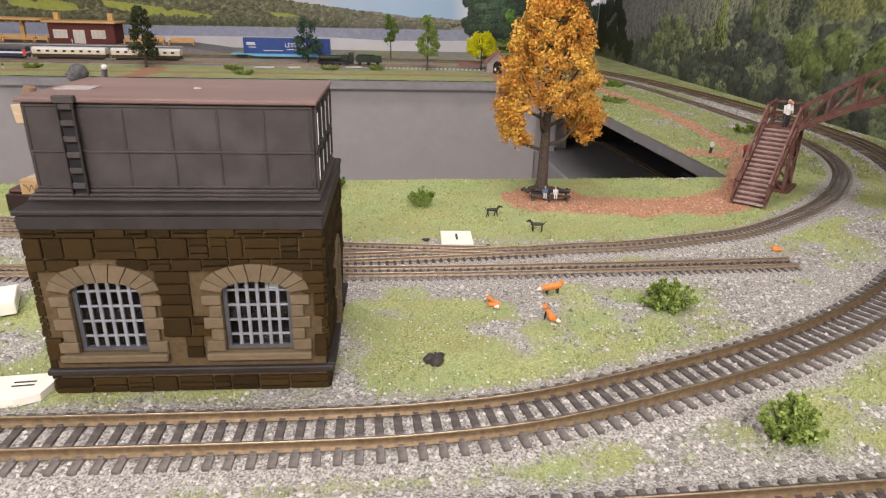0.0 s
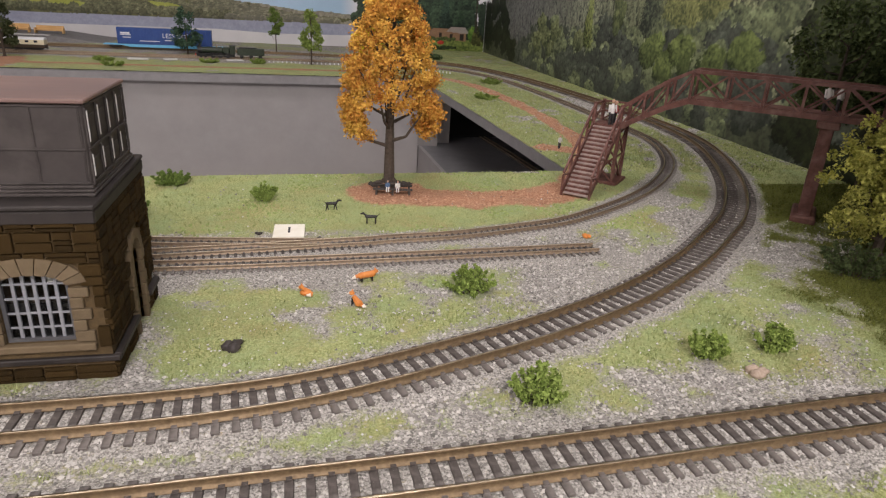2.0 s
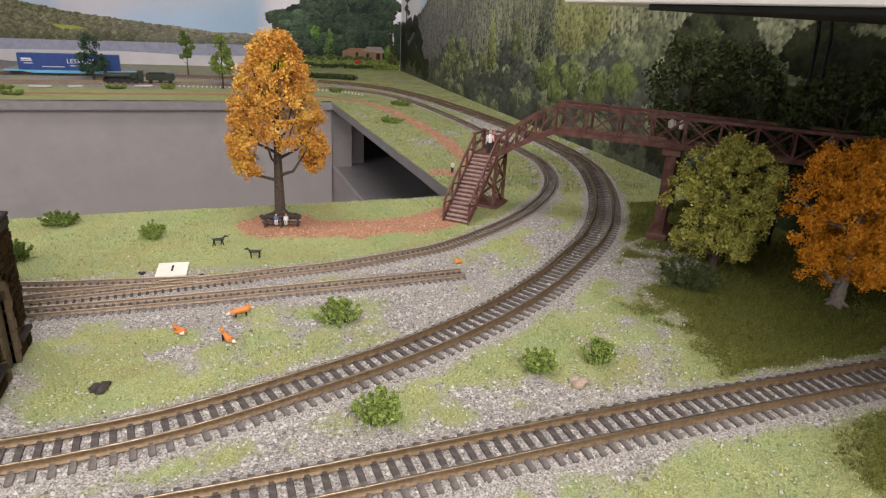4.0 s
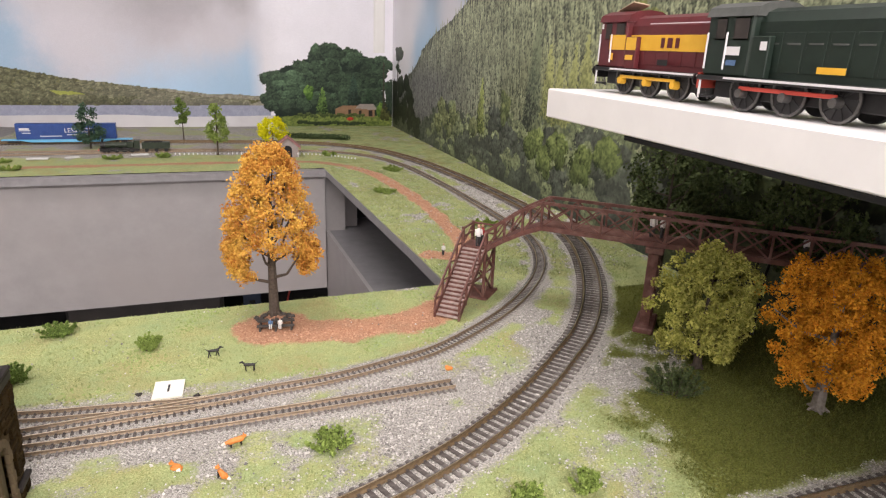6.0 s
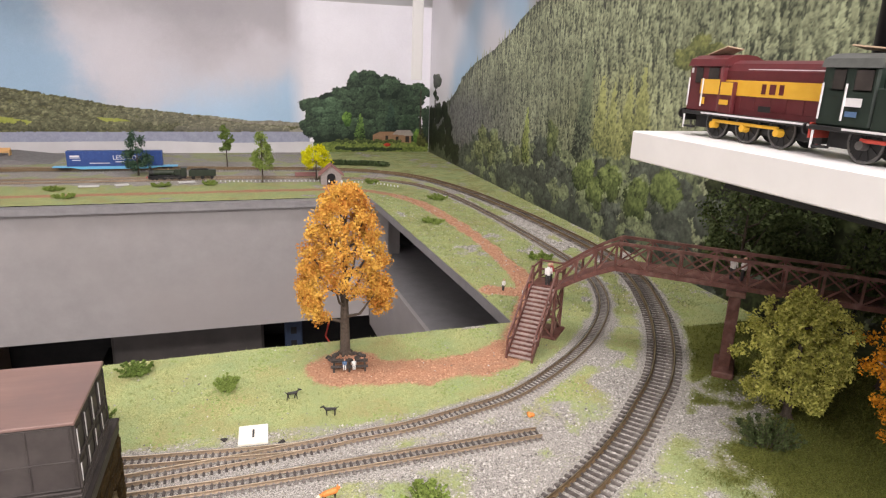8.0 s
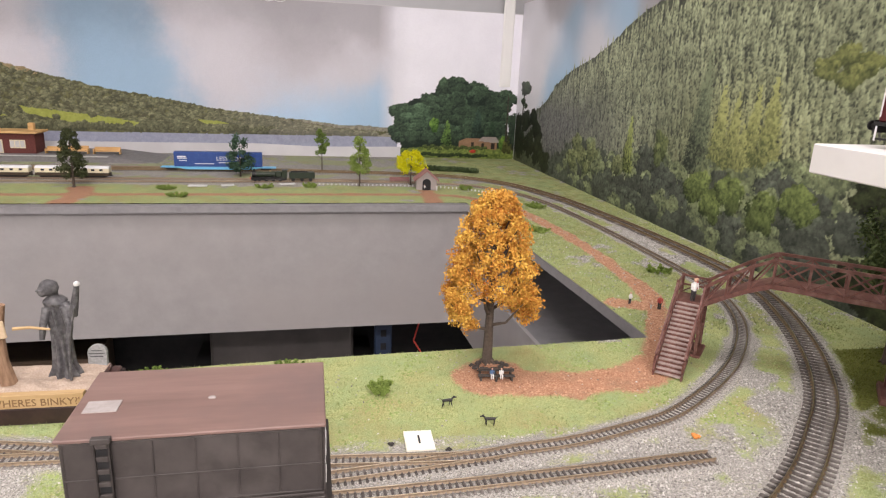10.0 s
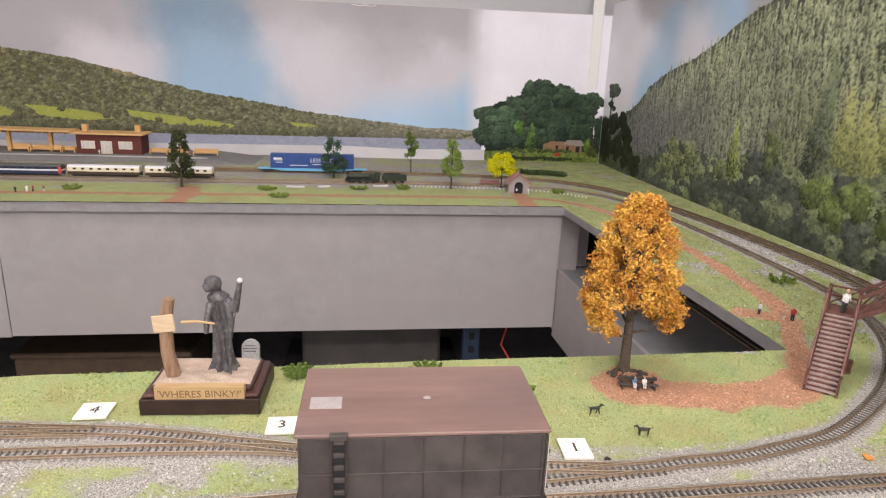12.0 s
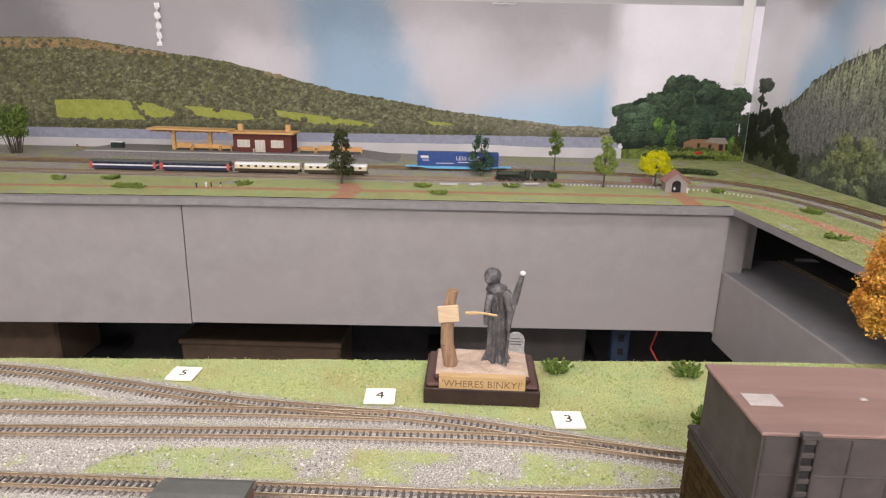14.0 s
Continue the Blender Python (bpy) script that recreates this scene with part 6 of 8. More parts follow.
figurine((0.5440, 1.0490, 0), 0.0110, "skin", "cloth_white", 30, "small pale figurine on the red path")
for k, a in enumerate((0.155, 0.163, 0.27)):
    p = BM4 @ Vector((a, (B0 + B1) / 2, DECK + 0.003))
    figurine(tuple(p), 0.0205, "cloth_white", "cloth_dark", 30 * k, "white-coated figurine crossing the footbridge")
for k, (x, y, top) in enumerate(((-0.514, 1.665, "cloth_dark"), (-0.499, 1.674, "cloth_white"), (-0.490, 1.676, "cloth_red"), (-0.472, 1.677, "cloth_dark"), (0.4125, 1.738, "cloth_white"), (0.438, 1.737, "cloth_white"))):
    figurine((x, y, 0), 0.0125, top, "cloth_white" if k % 2 else "cloth_dark", 35 * k, "tiny painted figurine on the far path")


def number_card(x, y, rz, sx, sy, words, thick=0.0016):
    e = empty("number_card", (x, y, 0.0008), "cream card marker with a handwritten number by the points", "card", "point number cards", rz=rz)
    part("card", boxed((-sx / 2, -sy / 2, 0), (sx / 2, sy / 2, thick), 0.0002), M["paper"], e)
    lettering("number", words, sy * 0.62, pose(0, 0, thick + 0.00015), M["ink"], e)


number_card(0.2525, 0.8268, -2, 0.019, 0.0225, "1")
number_card(0.0610, 0.8630, 1, 0.020, 0.0205, "3")
number_card(-0.0680, 0.8870, 2, 0.0215, 0.0205, "4")
number_card(-0.2188, 0.9115, -1, 0.0205, 0.0200, "5")

# carved memorial on its plinth
M["pencil"] = mat("brown_pencil", (0.14, 0.08, 0.03), (0.22, 0.13, 0.06), 200, 0.7, 0)
M["plinth"] = mat("dark_varnished_plinth", (0.045, 0.020, 0.017), (0.095, 0.045, 0.036), 120, 0.35, 0.05, spec=0.5)
M["plinth_dark"] = mat("dark_plinth_side", (0.018, 0.010, 0.009), (0.045, 0.025, 0.02), 120, 0.4, 0.05)
M["sand"] = mat("sandy_grit", (0.30, 0.22, 0.16), (0.52, 0.42, 0.34), 900, 0.95, 0.5)
M["pewter"] = mat("dark_pewter_paint", (0.030, 0.028, 0.030), (0.11, 0.105, 0.108), 500, 0.5, 0.35, stain=(0.15, 0.145, 0.145), stain_scale=200)
M["driftwood"] = mat("brown_twig", (0.16, 0.09, 0.05), (0.34, 0.22, 0.14), 400, 0.85, 0.4, stretch=(1, 1, 0.2))
M["brassplate"] = mat("ochre_wood_plaque", (0.36, 0.235, 0.105), (0.50, 0.35, 0.18), 200, 0.6, 0.15, stretch=(0.2, 1, 1))
M["sign_wood"] = mat("pale_sign_wood", (0.42, 0.30, 0.18), (0.66, 0.52, 0.36), 260, 0.7, 0.15, stretch=(0.2, 1, 1))
M["gravestone"] = mat("grey_gravestone", (0.20, 0.20, 0.20), (0.40, 0.40, 0.39), 500, 0.85, 0.3)
memorial = empty("plinth", (0.0040, 0.9095, 0), "dark varnished plinth with gritty top and lettered plaque", "plinth", rz=-1)
PX, PY = 0.0405, 0.0285
part("base", boxed((-PX, -PY, 0), (PX, PY, 0.0120), 0.0006), M["plinth_dark"], memorial)
part("moulding", boxed((-PX + 0.0015, -PY + 0.0015, 0.0121), (PX - 0.0015, PY - 0.0015, 0.0150), 0.0012), M["plinth"], memorial)
part("step", boxed((-PX + 0.0065, -PY + 0.0060, 0.0151), (PX - 0.0065, PY - 0.0060, 0.0195), 0.0014), M["plinth"], memorial)
bm = bmesh.new()
bmesh.ops.create_grid(bm, x_segments=40, y_segments=40, size=1)
for v in bm.verts:
    x, y = v.co.x, v.co.y
    edge = max(abs(x), abs(y))
    v.co = Vector((x * (PX - 0.0078), y * (PY - 0.0075), 0.0196 + 0.0030 * (1 - edge ** 6) * (0.7 + 0.7 * noise.noise(Vector((x * 3, y * 3, 0)))) + 0.0006 * noise.noise(Vector((x * 14, y * 14, 3)))))
part("grit", bm, M["sand"], memorial, "sandy grit on top", True)
plaque = part("plaque", boxed((-0.0300, -PY - 0.0012, 0.0100), (0.0300, -PY + 0.0044, 0.0215), 0.0003, Matrix.Translation((0, 0.002, 0))), M["brassplate"], memorial, "ochre wooden plaque with dark lettering")
lettering("inscription", "'WHERES BINKY?'", 0.0073, pose(0, -PY + 0.0006, 0.0157, 90, 0, 0), M["pencil"], plaque)
# robed statue with a raised arm: deep hanging folds, a hood round a hollow face
bm = bmesh.new()
rows_, N = 44, 60
rings = []
for i in range(rows_):
    t = i / (rows_ - 1)
    r = float(np.interp(t, [0, 0.05, 0.12, 0.25, 0.45, 0.62, 0.72, 0.79, 0.83], [0.0084, 0.0074, 0.0060, 0.0055, 0.0053, 0.0060, 0.0062, 0.0048, 0.0030]))
    fold = 0.17 * (1 - t) ** 0.7 + 0.05
    lean = -0.0030 * max(0, t - 0.5) * 2
    row = []
    for k in range(N):
        a = 2 * math.pi * k / N
        f = 1 + fold * math.sin(8 * a + 2.4 * math.sin(3 * t + a)) + 0.5 * fold * math.sin(13 * a - 5 * t)
        row.append(bm.verts.new((lean + r * f * math.cos(a), r * 0.82 * f * math.sin(a), 0.0660 * t * 0.97)))
    rings.append(row)
for i in range(rows_ - 1):
    for k in range(N):
        bm.faces.new((rings[i][k], rings[i][(k + 1) % N], rings[i + 1][(k + 1) % N], rings[i + 1][k]))
bm.faces.new(rings[-1])
bm.faces.new(rings[0][::-1])
# hood, skull with its eye hollows, mantle
add_blob(bm, (-0.0040, -0.0002, 0.0604), 0.0056, 3, (1.0, 0.92, 0.98), 0.10)
add_blob(bm, (-0.0068, -0.0030, 0.0590), 0.0034, 3, (0.85, 0.8, 1.12), 0.05)
for dx in (-0.0014, 0.0012):
    add_blob(bm, (-0.0076 + dx, -0.0054, 0.0600), 0.0008, 2, (1, 0.6, 1), 0.0)
add_blob(bm, (-0.0010, 0.0000, 0.0510), 0.0072, 3, (1.0, 0.82, 0.62), 0.16)
# raised arm with a wide sleeve, and the arm at his side
limb(bm, [Vector((0.0045, -0.002, 0.0500)), Vector((0.0098, -0.005, 0.0430)), Vector((0.0125, -0.006, 0.0550)), Vector((0.0145, -0.007, 0.0640))], 0.0033, 0.0016, 10)
limb(bm, [Vector((0.0050, -0.004, 0.0490)), Vector((0.0078, -0.007, 0.0370)), Vector((0.0070, -0.009, 0.0260))], 0.0030, 0.0015, 10)
limb(bm, [Vector((-0.0055, -0.003, 0.0480)), Vector((-0.0075, -0.007, 0.0370)), Vector((-0.0080, -0.009, 0.0290))], 0.0028, 0.0016, 10)
limb(bm, [Vector((0.0062, -0.0105, 0.001)), Vector((0.0074, -0.0098, 0.0280)), Vector((0.0120, -0.0080, 0.0500))], 0.0009, 0.0008, 7)
ob = part("statue", bm, M["pewter"], smooth=True)
# one closed skin over body, hood and arms
skin = ob.modifiers.new("skin", "REMESH")
skin.mode, skin.voxel_size, skin.use_smooth_shade = "VOXEL", 0.00042, True
bpy.context.view_layer.update()
cast = bpy.data.meshes.new_from_object(ob.evaluated_get(bpy.context.evaluated_depsgraph_get()))
ob.modifiers.clear()
ob.data = cast
ob.matrix_world = pose(0.0140, 0.9110, 0.0208) @ Matrix.Scale(1.08, 4)
tagged(ob, "dark pewter statue of a hooded robed figure, arm raised", "statue")
bm = bmesh.new()
add_blob(bm, (0, 0, 0.0012), 0.0021, 2, (1, 1, 0.9), 0.2)
ob = part("staff_knob", bm, M["chalk"])
ob.matrix_world = pose(0.0297, 0.9034, 0.0895)
tagged(ob, "white knob in the statue's raised hand", "knob")
bm = bmesh.new()
limb(bm, [Vector((0, 0, 0)), Vector((-0.0028, 0, 0.016)), Vector((-0.0030, 0, 0.034)), Vector((-0.0010, 0, 0.046)), Vector((0.0004, 0, 0.0535))], 0.0049, 0.0034, 10)
for v in bm.verts:
    v.co += 0.0006 * Vector((noise.noise(v.co * 400), noise.noise(v.co * 400 + Vector((5, 0, 0))), 0))
signpost = part("signpost", bm, M["driftwood"])
signpost.matrix_world = pose(-0.0185, 0.9020, 0.0200) @ Matrix.Scale(1.08, 4)
tagged(signpost, "twisted brown twig post with a pale wooden sign", "signpost")
part("sign_board", boxed((-0.0050, -0.0062, 0.0330), (0.0085, -0.0045, 0.0445), 0.0005, Matrix.Rotation(radians(-6), 4, "Y")), M["sign_wood"], signpost, "pale blank wooden sign board")
bm = bmesh.new()
limb(bm, [Vector((0.0085, -0.005, 0.0395)), Vector((0.018, -0.005, 0.0400)), Vector((0.0290, -0.005, 0.0385))], 0.0012, 0.0007, 6)
part("pointing_stick", bm, M["brassplate"], signpost, "thin pale pointing stick")
bm = bmesh.new()
prism(bm, [(-0.0065, 0)] + [(0.0065, 0)] + [(0.0065 * math.cos(a), 0.0100 + 0.0060 * math.sin(a)) for a in [math.pi * k / 12 for k in range(13)]], -0.0017, 0.0017)
bmesh.ops.bevel(bm, geom=bm.edges[:], offset=0.0003, segments=1, affect="EDGES")
ob = part("gravestone", bm, M["gravestone"])
ob.matrix_world = pose(0.0300, 0.9270, 0.0200, -4, 0, -4)
tagged(ob, "small round-topped grey gravestone", "gravestone")
for z, w in ((0.0112, 0.0040), (0.0090, 0.0056), (0.0068, 0.0048)):
    part("inscription_bar", boxed((-w, -0.0020, z), (w * 0.9, -0.00172, z + 0.0007)), M["pewter"], ob)

# stones on the ground
for k, (x, y, s, m) in enumerate(((0.4520, 0.6430, 0.0042, "sand"), (0.2310, 0.6900, 0.0040, "tank"), (0.4455, 0.8090, 0.0028, "fox"), (0.2340, 0.8270, 0.0020, "tank_dark"), (0.2705, 0.8160, 0.0020, "tank_dark"))):
    bm = bmesh.new()
    for q in range(3):
        add_blob(bm, (0.5 * s * math.cos(q * 2.1), 0.5 * s * math.sin(q * 2.1), 0.35 * s), 0.65 * s, 2, (1.2, 0.9, 0.7), 0.7)
    ob = part("pebble", bm, M[m])
    ob.matrix_world = pose(x, y, 0, 0, 0, 50 * k)
    tagged(ob, "small rough stone lying on the model ballast", "stone", "loose stones")

# things to the west of the tower
bm = bmesh.new()
o = [(-0.030, -0.0100), (0.004, -0.0100), (0.0115, -0.0070), (0.0135, 0.0), (0.0130, 0.0065), (-0.030, 0.0065)]
prism(bm, o, 0.0, 0.0030, "z")
ob = part("wooden_tag", bm, M["paper"])
ob.matrix_world = pose(0.0770, 0.6735, 0.0006, 0, 0, 6)
tagged(ob, "rounded pale wooden tag with a drawn mark", "tag")
for dy in (-0.0012, 0.0012):
    part("pen_mark", boxed((0.000, dy - 0.0003, 0.0031), (0.0075, dy + 0.0003, 0.0033)), M["ink"], ob)
ob = part("wooden_block", boxed((-0.032, -0.010, 0), (0.006, 0.010, 0.0065), 0.0004), M["paper"])
ob.matrix_world = pose(0.036, 0.742, 0.0006, 0, 0, 24)
tagged(ob, "pale sawn wooden block lying on ballast", "wood block")

# ---- display shelf with two diesel shunters ----
M["maroon"] = mat("maroon_loco_paint", (0.085, 0.013, 0.016), (0.130, 0.026, 0.029), 90, 0.38, 0.04, spec=0.5)
M["loco_yellow"] = mat("yellow_loco_paint", (0.68, 0.36, 0.025), (0.76, 0.45, 0.05), 90, 0.4, 0.03, spec=0.5)
M["loco_green"] = mat("dark_green_loco_paint", (0.009, 0.017, 0.012), (0.019, 0.032, 0.023), 90, 0.4, 0.05, spec=0.5)
M["loco_roof"] = mat("grey_loco_roof", (0.060, 0.064, 0.058), (0.105, 0.108, 0.10), 120, 0.6, 0.1)
M["loco_black"] = mat("black_loco_frame", (0.010, 0.010, 0.010), (0.028, 0.026, 0.026), 200, 0.5, 0.1)
M["loco_white"] = mat("white_handrail_paint", (0.62, 0.60, 0.60), (0.74, 0.72, 0.72), 100, 0.5, 0)
M["loco_red"] = mat("red_rod_paint", (0.42, 0.045, 0.03), (0.55, 0.085, 0.06), 100, 0.45, 0)
M["wheel_steel"] = mat("dull_wheel_steel", (0.10, 0.095, 0.09), (0.22, 0.21, 0.20), 200, 0.4, 0.05, metal=0.7)
M["cab_dark"] = mat("dark_cab_interior", (0.015, 0.013, 0.012), (0.05, 0.04, 0.035), 100, 0.7, 0)
M["card_brown"] = mat("brown_card_scrap", (0.40, 0.28, 0.19), (0.55, 0.42, 0.30), 100, 0.8, 0.1)
M["pole"] = mat("black_metal_pole", (0.012, 0.012, 0.014), (0.03, 0.03, 0.032), 60, 0.35, 0.02, metal=0.3)

SHX, SHT, SHB = 0.530, 0.2012, 0.1805
shelf = empty("display_shelf", (SHX, 0.60, SHB), "thick white laminated display shelf with dark underside", "shelf")
part("board", boxed((0, -0.25, 0.0), (0.225, 0.250, SHT - SHB), 0.0008), M["white_board"], shelf)
part("underside", boxed((0.002, -0.245, -0.0035), (0.222, 0.150, -0.0002), 0.0006), M["black"], shelf, "dark rounded underside strip")
for x, y in ((0.075, 0.1235), (0.082, -0.01)):
    bm = bmesh.new()
    add_tube(bm, (x, y, SHT - SHB), (x, y, 1.35 - SHB), 0.0072, n=20)
    part("support_pole", bm, M["pole"], shelf, "black metal support pole", True)


def shunter(x_mid, y_front, body, roof, stripe, rod, label, plate_rows):
    """A diesel shunter standing along the shelf: cab at the far end, long bonnet, six wheels with coupling rods."""
    e = empty("toy_locomotive", (x_mid, y_front, SHT + 0.0005), label, "toy locomotive", "locomotives on the shelf", rz=90)
    e.scale = (1.12, 1.12, 1.12)
    L, W = 0.108, 0.0300
    fp = 0.0150
    part("footplate", boxed((-L, -W / 2, fp - 0.0022), (0, W / 2, fp), 0.0003), M["loco_black"], e)
    part("frame", boxed((-L + 0.006, -0.0085, 0.0050), (-0.006, 0.0085, fp - 0.0024), 0.0005), M["loco_black"], e)
    cab_x0 = -0.0310
    cab = part("cab", boxed((cab_x0, -W / 2 + 0.0008, fp), (-0.0020, W / 2 - 0.0008, 0.0430), 0.0010), M[body], e)
    bm = bmesh.new()
    prof = [(-W / 2 + 0.0002, 0.0415), (-W / 2 + 0.0018, 0.0455), (-W / 4, 0.0478), (0, 0.0484), (W / 4, 0.0478), (W / 2 - 0.0018, 0.0455), (W / 2 - 0.0002, 0.0415)]
    prism(bm, prof, cab_x0 - 0.0012, -0.0008, "x")
    part("cab_roof", bm, M[roof], e, "", False)
    bm = bmesh.new()
    hw = 0.0106
    prism(bm, [(-hw, fp), (-hw, 0.0390), (-hw + 0.0022, 0.0432), (-0.004, 0.0450), (0.004, 0.0450), (hw - 0.0022, 0.0432), (hw, 0.0390), (hw, fp)], -L + 0.0035, cab_x0 - 0.0002, "x")
    bonnet = part("bonnet", bm, M[body], e)
    for k in range(6):
        x = cab_x0 - 0.009 - 0.0112 * k
        for s in (-1, 1):
            part("bonnet_door", boxed((x - 0.0050, s * hw - 0.0003, fp + 0.003), (x + 0.0046, s * hw + 0.0003, 0.0345), 0.0001), M[body], bonnet)
            part("louvre", boxed((x - 0.0036, s * (hw + 0.0002) - 0.0003, 0.0295), (x + 0.0032, s * (hw + 0.0002) + 0.0003, 0.0302)), M[roof], bonnet)
    if stripe:
        part("side_stripe", boxed((-L + 0.004, hw + 0.0003, 0.0255), (cab_x0 - 0.0004, hw + 0.0006, 0.0340), 0.0001), M["loco_yellow"], bonnet, "broad yellow stripe")
        part("cab_stripe", boxed((cab_x0 + 0.0006, W / 2 - 0.0007, 0.0255), (-0.0140, W / 2 - 0.0004, 0.0340)), M["loco_yellow"], cab)
        for k, w in enumerate((0.0030, 0.0042, 0.0030)):
            x = -0.062 - 0.0062 * k
            part("logo_bar", boxed((x - w / 2, hw + 0.0007, 0.0272), (x + w / 2, hw + 0.0009, 0.0324)), M["maroon"], bonnet)
        part("top_line", boxed((-L + 0.006, hw - 0.0012, 0.0398), (cab_x0 - 0.016, hw - 0.0004, 0.0403)), M["loco_white"], bonnet)
    box = part("battery_box", boxed((cab_x0 - 0.0105, hw + 0.0003, fp), (cab_x0 - 0.0006, hw + 0.0036, 0.0330), 0.0004), M[body], e)
    if stripe:
        part("box_stripe", boxed((cab_x0 - 0.0104, hw + 0.0037, 0.0255), (cab_x0 - 0.0007, hw + 0.0039, 0.0326)), M["loco_yellow"], box)
    for x, z, w, h, m in plate_rows:
        part("number_bar", boxed((x - w / 2, W / 2 + 0.0001 if x > cab_x0 else hw + 0.0040, z), (x + w / 2, W / 2 + 0.0003 if x > cab_x0 else hw + 0.0042, z + h)), M[m], e)
    for x0, x1 in ((-0.0145, -0.0085), (-0.0285, -0.0200)):
        w = part("cab_window", boxed((x0, W / 2 - 0.0010, 0.0318), (x1, W / 2 - 0.0005, 0.0405)), M["cab_dark"], cab, "dark cab window")
        part("window_frame", boxed((x0 - 0.0005, W / 2 - 0.0012, 0.0311), (x1 + 0.0005, W / 2 - 0.0008, 0.0412)), M[body], w)
    for x in (-0.0045, -0.0172):
        part("handrail", boxed((x - 0.0004, W / 2 + 0.0002, fp + 0.003), (x + 0.0004, W / 2 + 0.0009, 0.0345), 0.0001), M["loco_white"], cab)
    part("footplate_rail", boxed((-L + 0.001, W / 2 + 0.0002, fp - 0.0012), (cab_x0 + 0.012, W / 2 + 0.0008, fp - 0.0002)), M["loco_white"], e, "white line along the footplate")
    for k, x in enumerate((-0.0280, -0.0530, -0.0780)):
        for s in (-1, 1):
            bm = bmesh.new()
            add_tube(bm, (x, s * 0.0078, 0.0092), (x, s * 0.0100, 0.0092), 0.0092, n=28)
            wh = part("wheel", bm, M["loco_black"], e)
            bm = bmesh.new()
            for i in range(28):
                a, b = 2 * math.pi * i / 28, 2 * math.pi * (i + 1) / 28
                add_bar(bm, (x + 0.0088 * math.cos(a), s * 0.0101, 0.0092 + 0.0088 * math.sin(a)), (x + 0.0088 * math.cos(b), s * 0.0101, 0.0092 + 0.0088 * math.sin(b)), 0.0006, 0.0012)
            part("tyre", bm, M["wheel_steel"], wh)
            bm = bmesh.new()
            for i in range(10):
                a = 2 * math.pi * i / 10
                add_bar(bm, (x, s * 0.0102, 0.0092), (x + 0.0084 * math.cos(a), s * 0.0102, 0.0092 + 0.0084 * math.sin(a)), 0.0005, 0.0009)
            part("spokes", bm, M["loco_black"], wh)
            bm = bmesh.new()
            add_tube(bm, (x, s * 0.0103, 0.0080), (x, s * 0.0142, 0.0080), 0.0024, 0.0020, 12)
            part("crank_boss", bm, M[rod] if rod == "loco_yellow" else M["wheel_steel"], wh)
    for s in (-1, 1):
        part("coupling_rod", boxed((-0.0785, s * 0.0128 - 0.0006, 0.0094), (-0.0270, s * 0.0128 + 0.0006, 0.0112), 0.0003), M[rod], e)
        for x, d in ((0.0, 1), (-L, -1)):
            bm = bmesh.new()
            add_tube(bm, (x, s * 0.0098, 0.0125), (x + d * 0.0052, s * 0.0098, 0.0125), 0.0012, n=10)
            add_tube(bm, (x + d * 0.0052, s * 0.0098, 0.0125), (x + d * 0.0062, s * 0.0098, 0.0125), 0.0030, n=14)
            part("buffer", bm, M["loco_black"], e)
        part("step_rail", boxed((-0.0030, s * 0.0146 - 0.0004, 0.0040), (-0.0022, s * 0.0146 + 0.0004, fp - 0.0024)), M["loco_white"], e)
        part("cab_step", boxed((-0.0110, s * 0.0135 - 0.0016, 0.0046), (-0.0032, s * 0.0135 + 0.0014, 0.0058), 0.0002), M["loco_black"], e)
    bm = bmesh.new()
    limb(bm, [Vector((0.001, 0.002, 0.011)), Vector((0.006, 0.003, 0.008)), Vector((0.004, 0.003, 0.003))], 0.0007, 0.0006, 6)
    part("coupling", bm, M["wheel_steel"], e)
    part("buffer_beam", boxed((-0.0004, -W / 2 + 0.001, 0.0085), (0.0008, W / 2 - 0.001, fp + 0.001), 0.0002), M["loco_red"] if not stripe else M["loco_black"], e)
    return e


shunter(0.572, 0.830, "maroon", "maroon", True, "loco_yellow", "maroon and yellow model diesel shunter on the white shelf",
        ((-0.036, 0.0200, 0.0075, 0.0028, "loco_yellow"), (-0.0180, 0.0195, 0.0040, 0.0040, "loco_yellow"), (-0.068, 0.0180, 0.0085, 0.0030, "loco_black"), (-0.0060, 0.0375, 0.0018, 0.0028, "loco_white")))
shunter(0.5665, 0.714, "loco_green", "loco_roof", False, "loco_red", "dark green model diesel shunter with red coupling rods",
        ((-0.0215, 0.0245, 0.0090, 0.0038, "loco_white"), (-0.0215, 0.0200, 0.0060, 0.0024, "cloth_blue"), (-0.0390, 0.0270, 0.0036, 0.0036, "loco_white"), (-0.075, 0.0185, 0.013, 0.0026, "loco_yellow")))
for k, (y, dx, w) in enumerate(((0.812, 0.040, 0.011), (0.694, 0.036, 0.012))):
    ob = part("card_scrap", boxed((-w, -0.006, 0), (w, 0.006, 0.0008), 0.0001), M["card_brown"])
    ob.matrix_world = pose(SHX + dx, y, SHT + 0.0560, 8, 14 - 20 * k, 85 + 12 * k)
    tagged(ob, "scrap of brown card lying on a locomotive roof", "card scrap", "card scraps")
for k, (x, y) in enumerate(((0.722, 0.806), (0.728, 0.800))):
    bm = bmesh.new()
    limb(bm, [Vector((x, y, 0.181)), Vector((x + 0.004, y, 0.165)), Vector((x + 0.006, y, 0.11)), Vector((x - 0.006, y, 0.055)), Vector((x - 0.008, y, -0.004))], 0.0014, 0.0014, 8)
    tagged(part("power_cable", bm, M["pole"], smooth=True), "thin black cable hanging behind the footbridge", "cable", "cables")

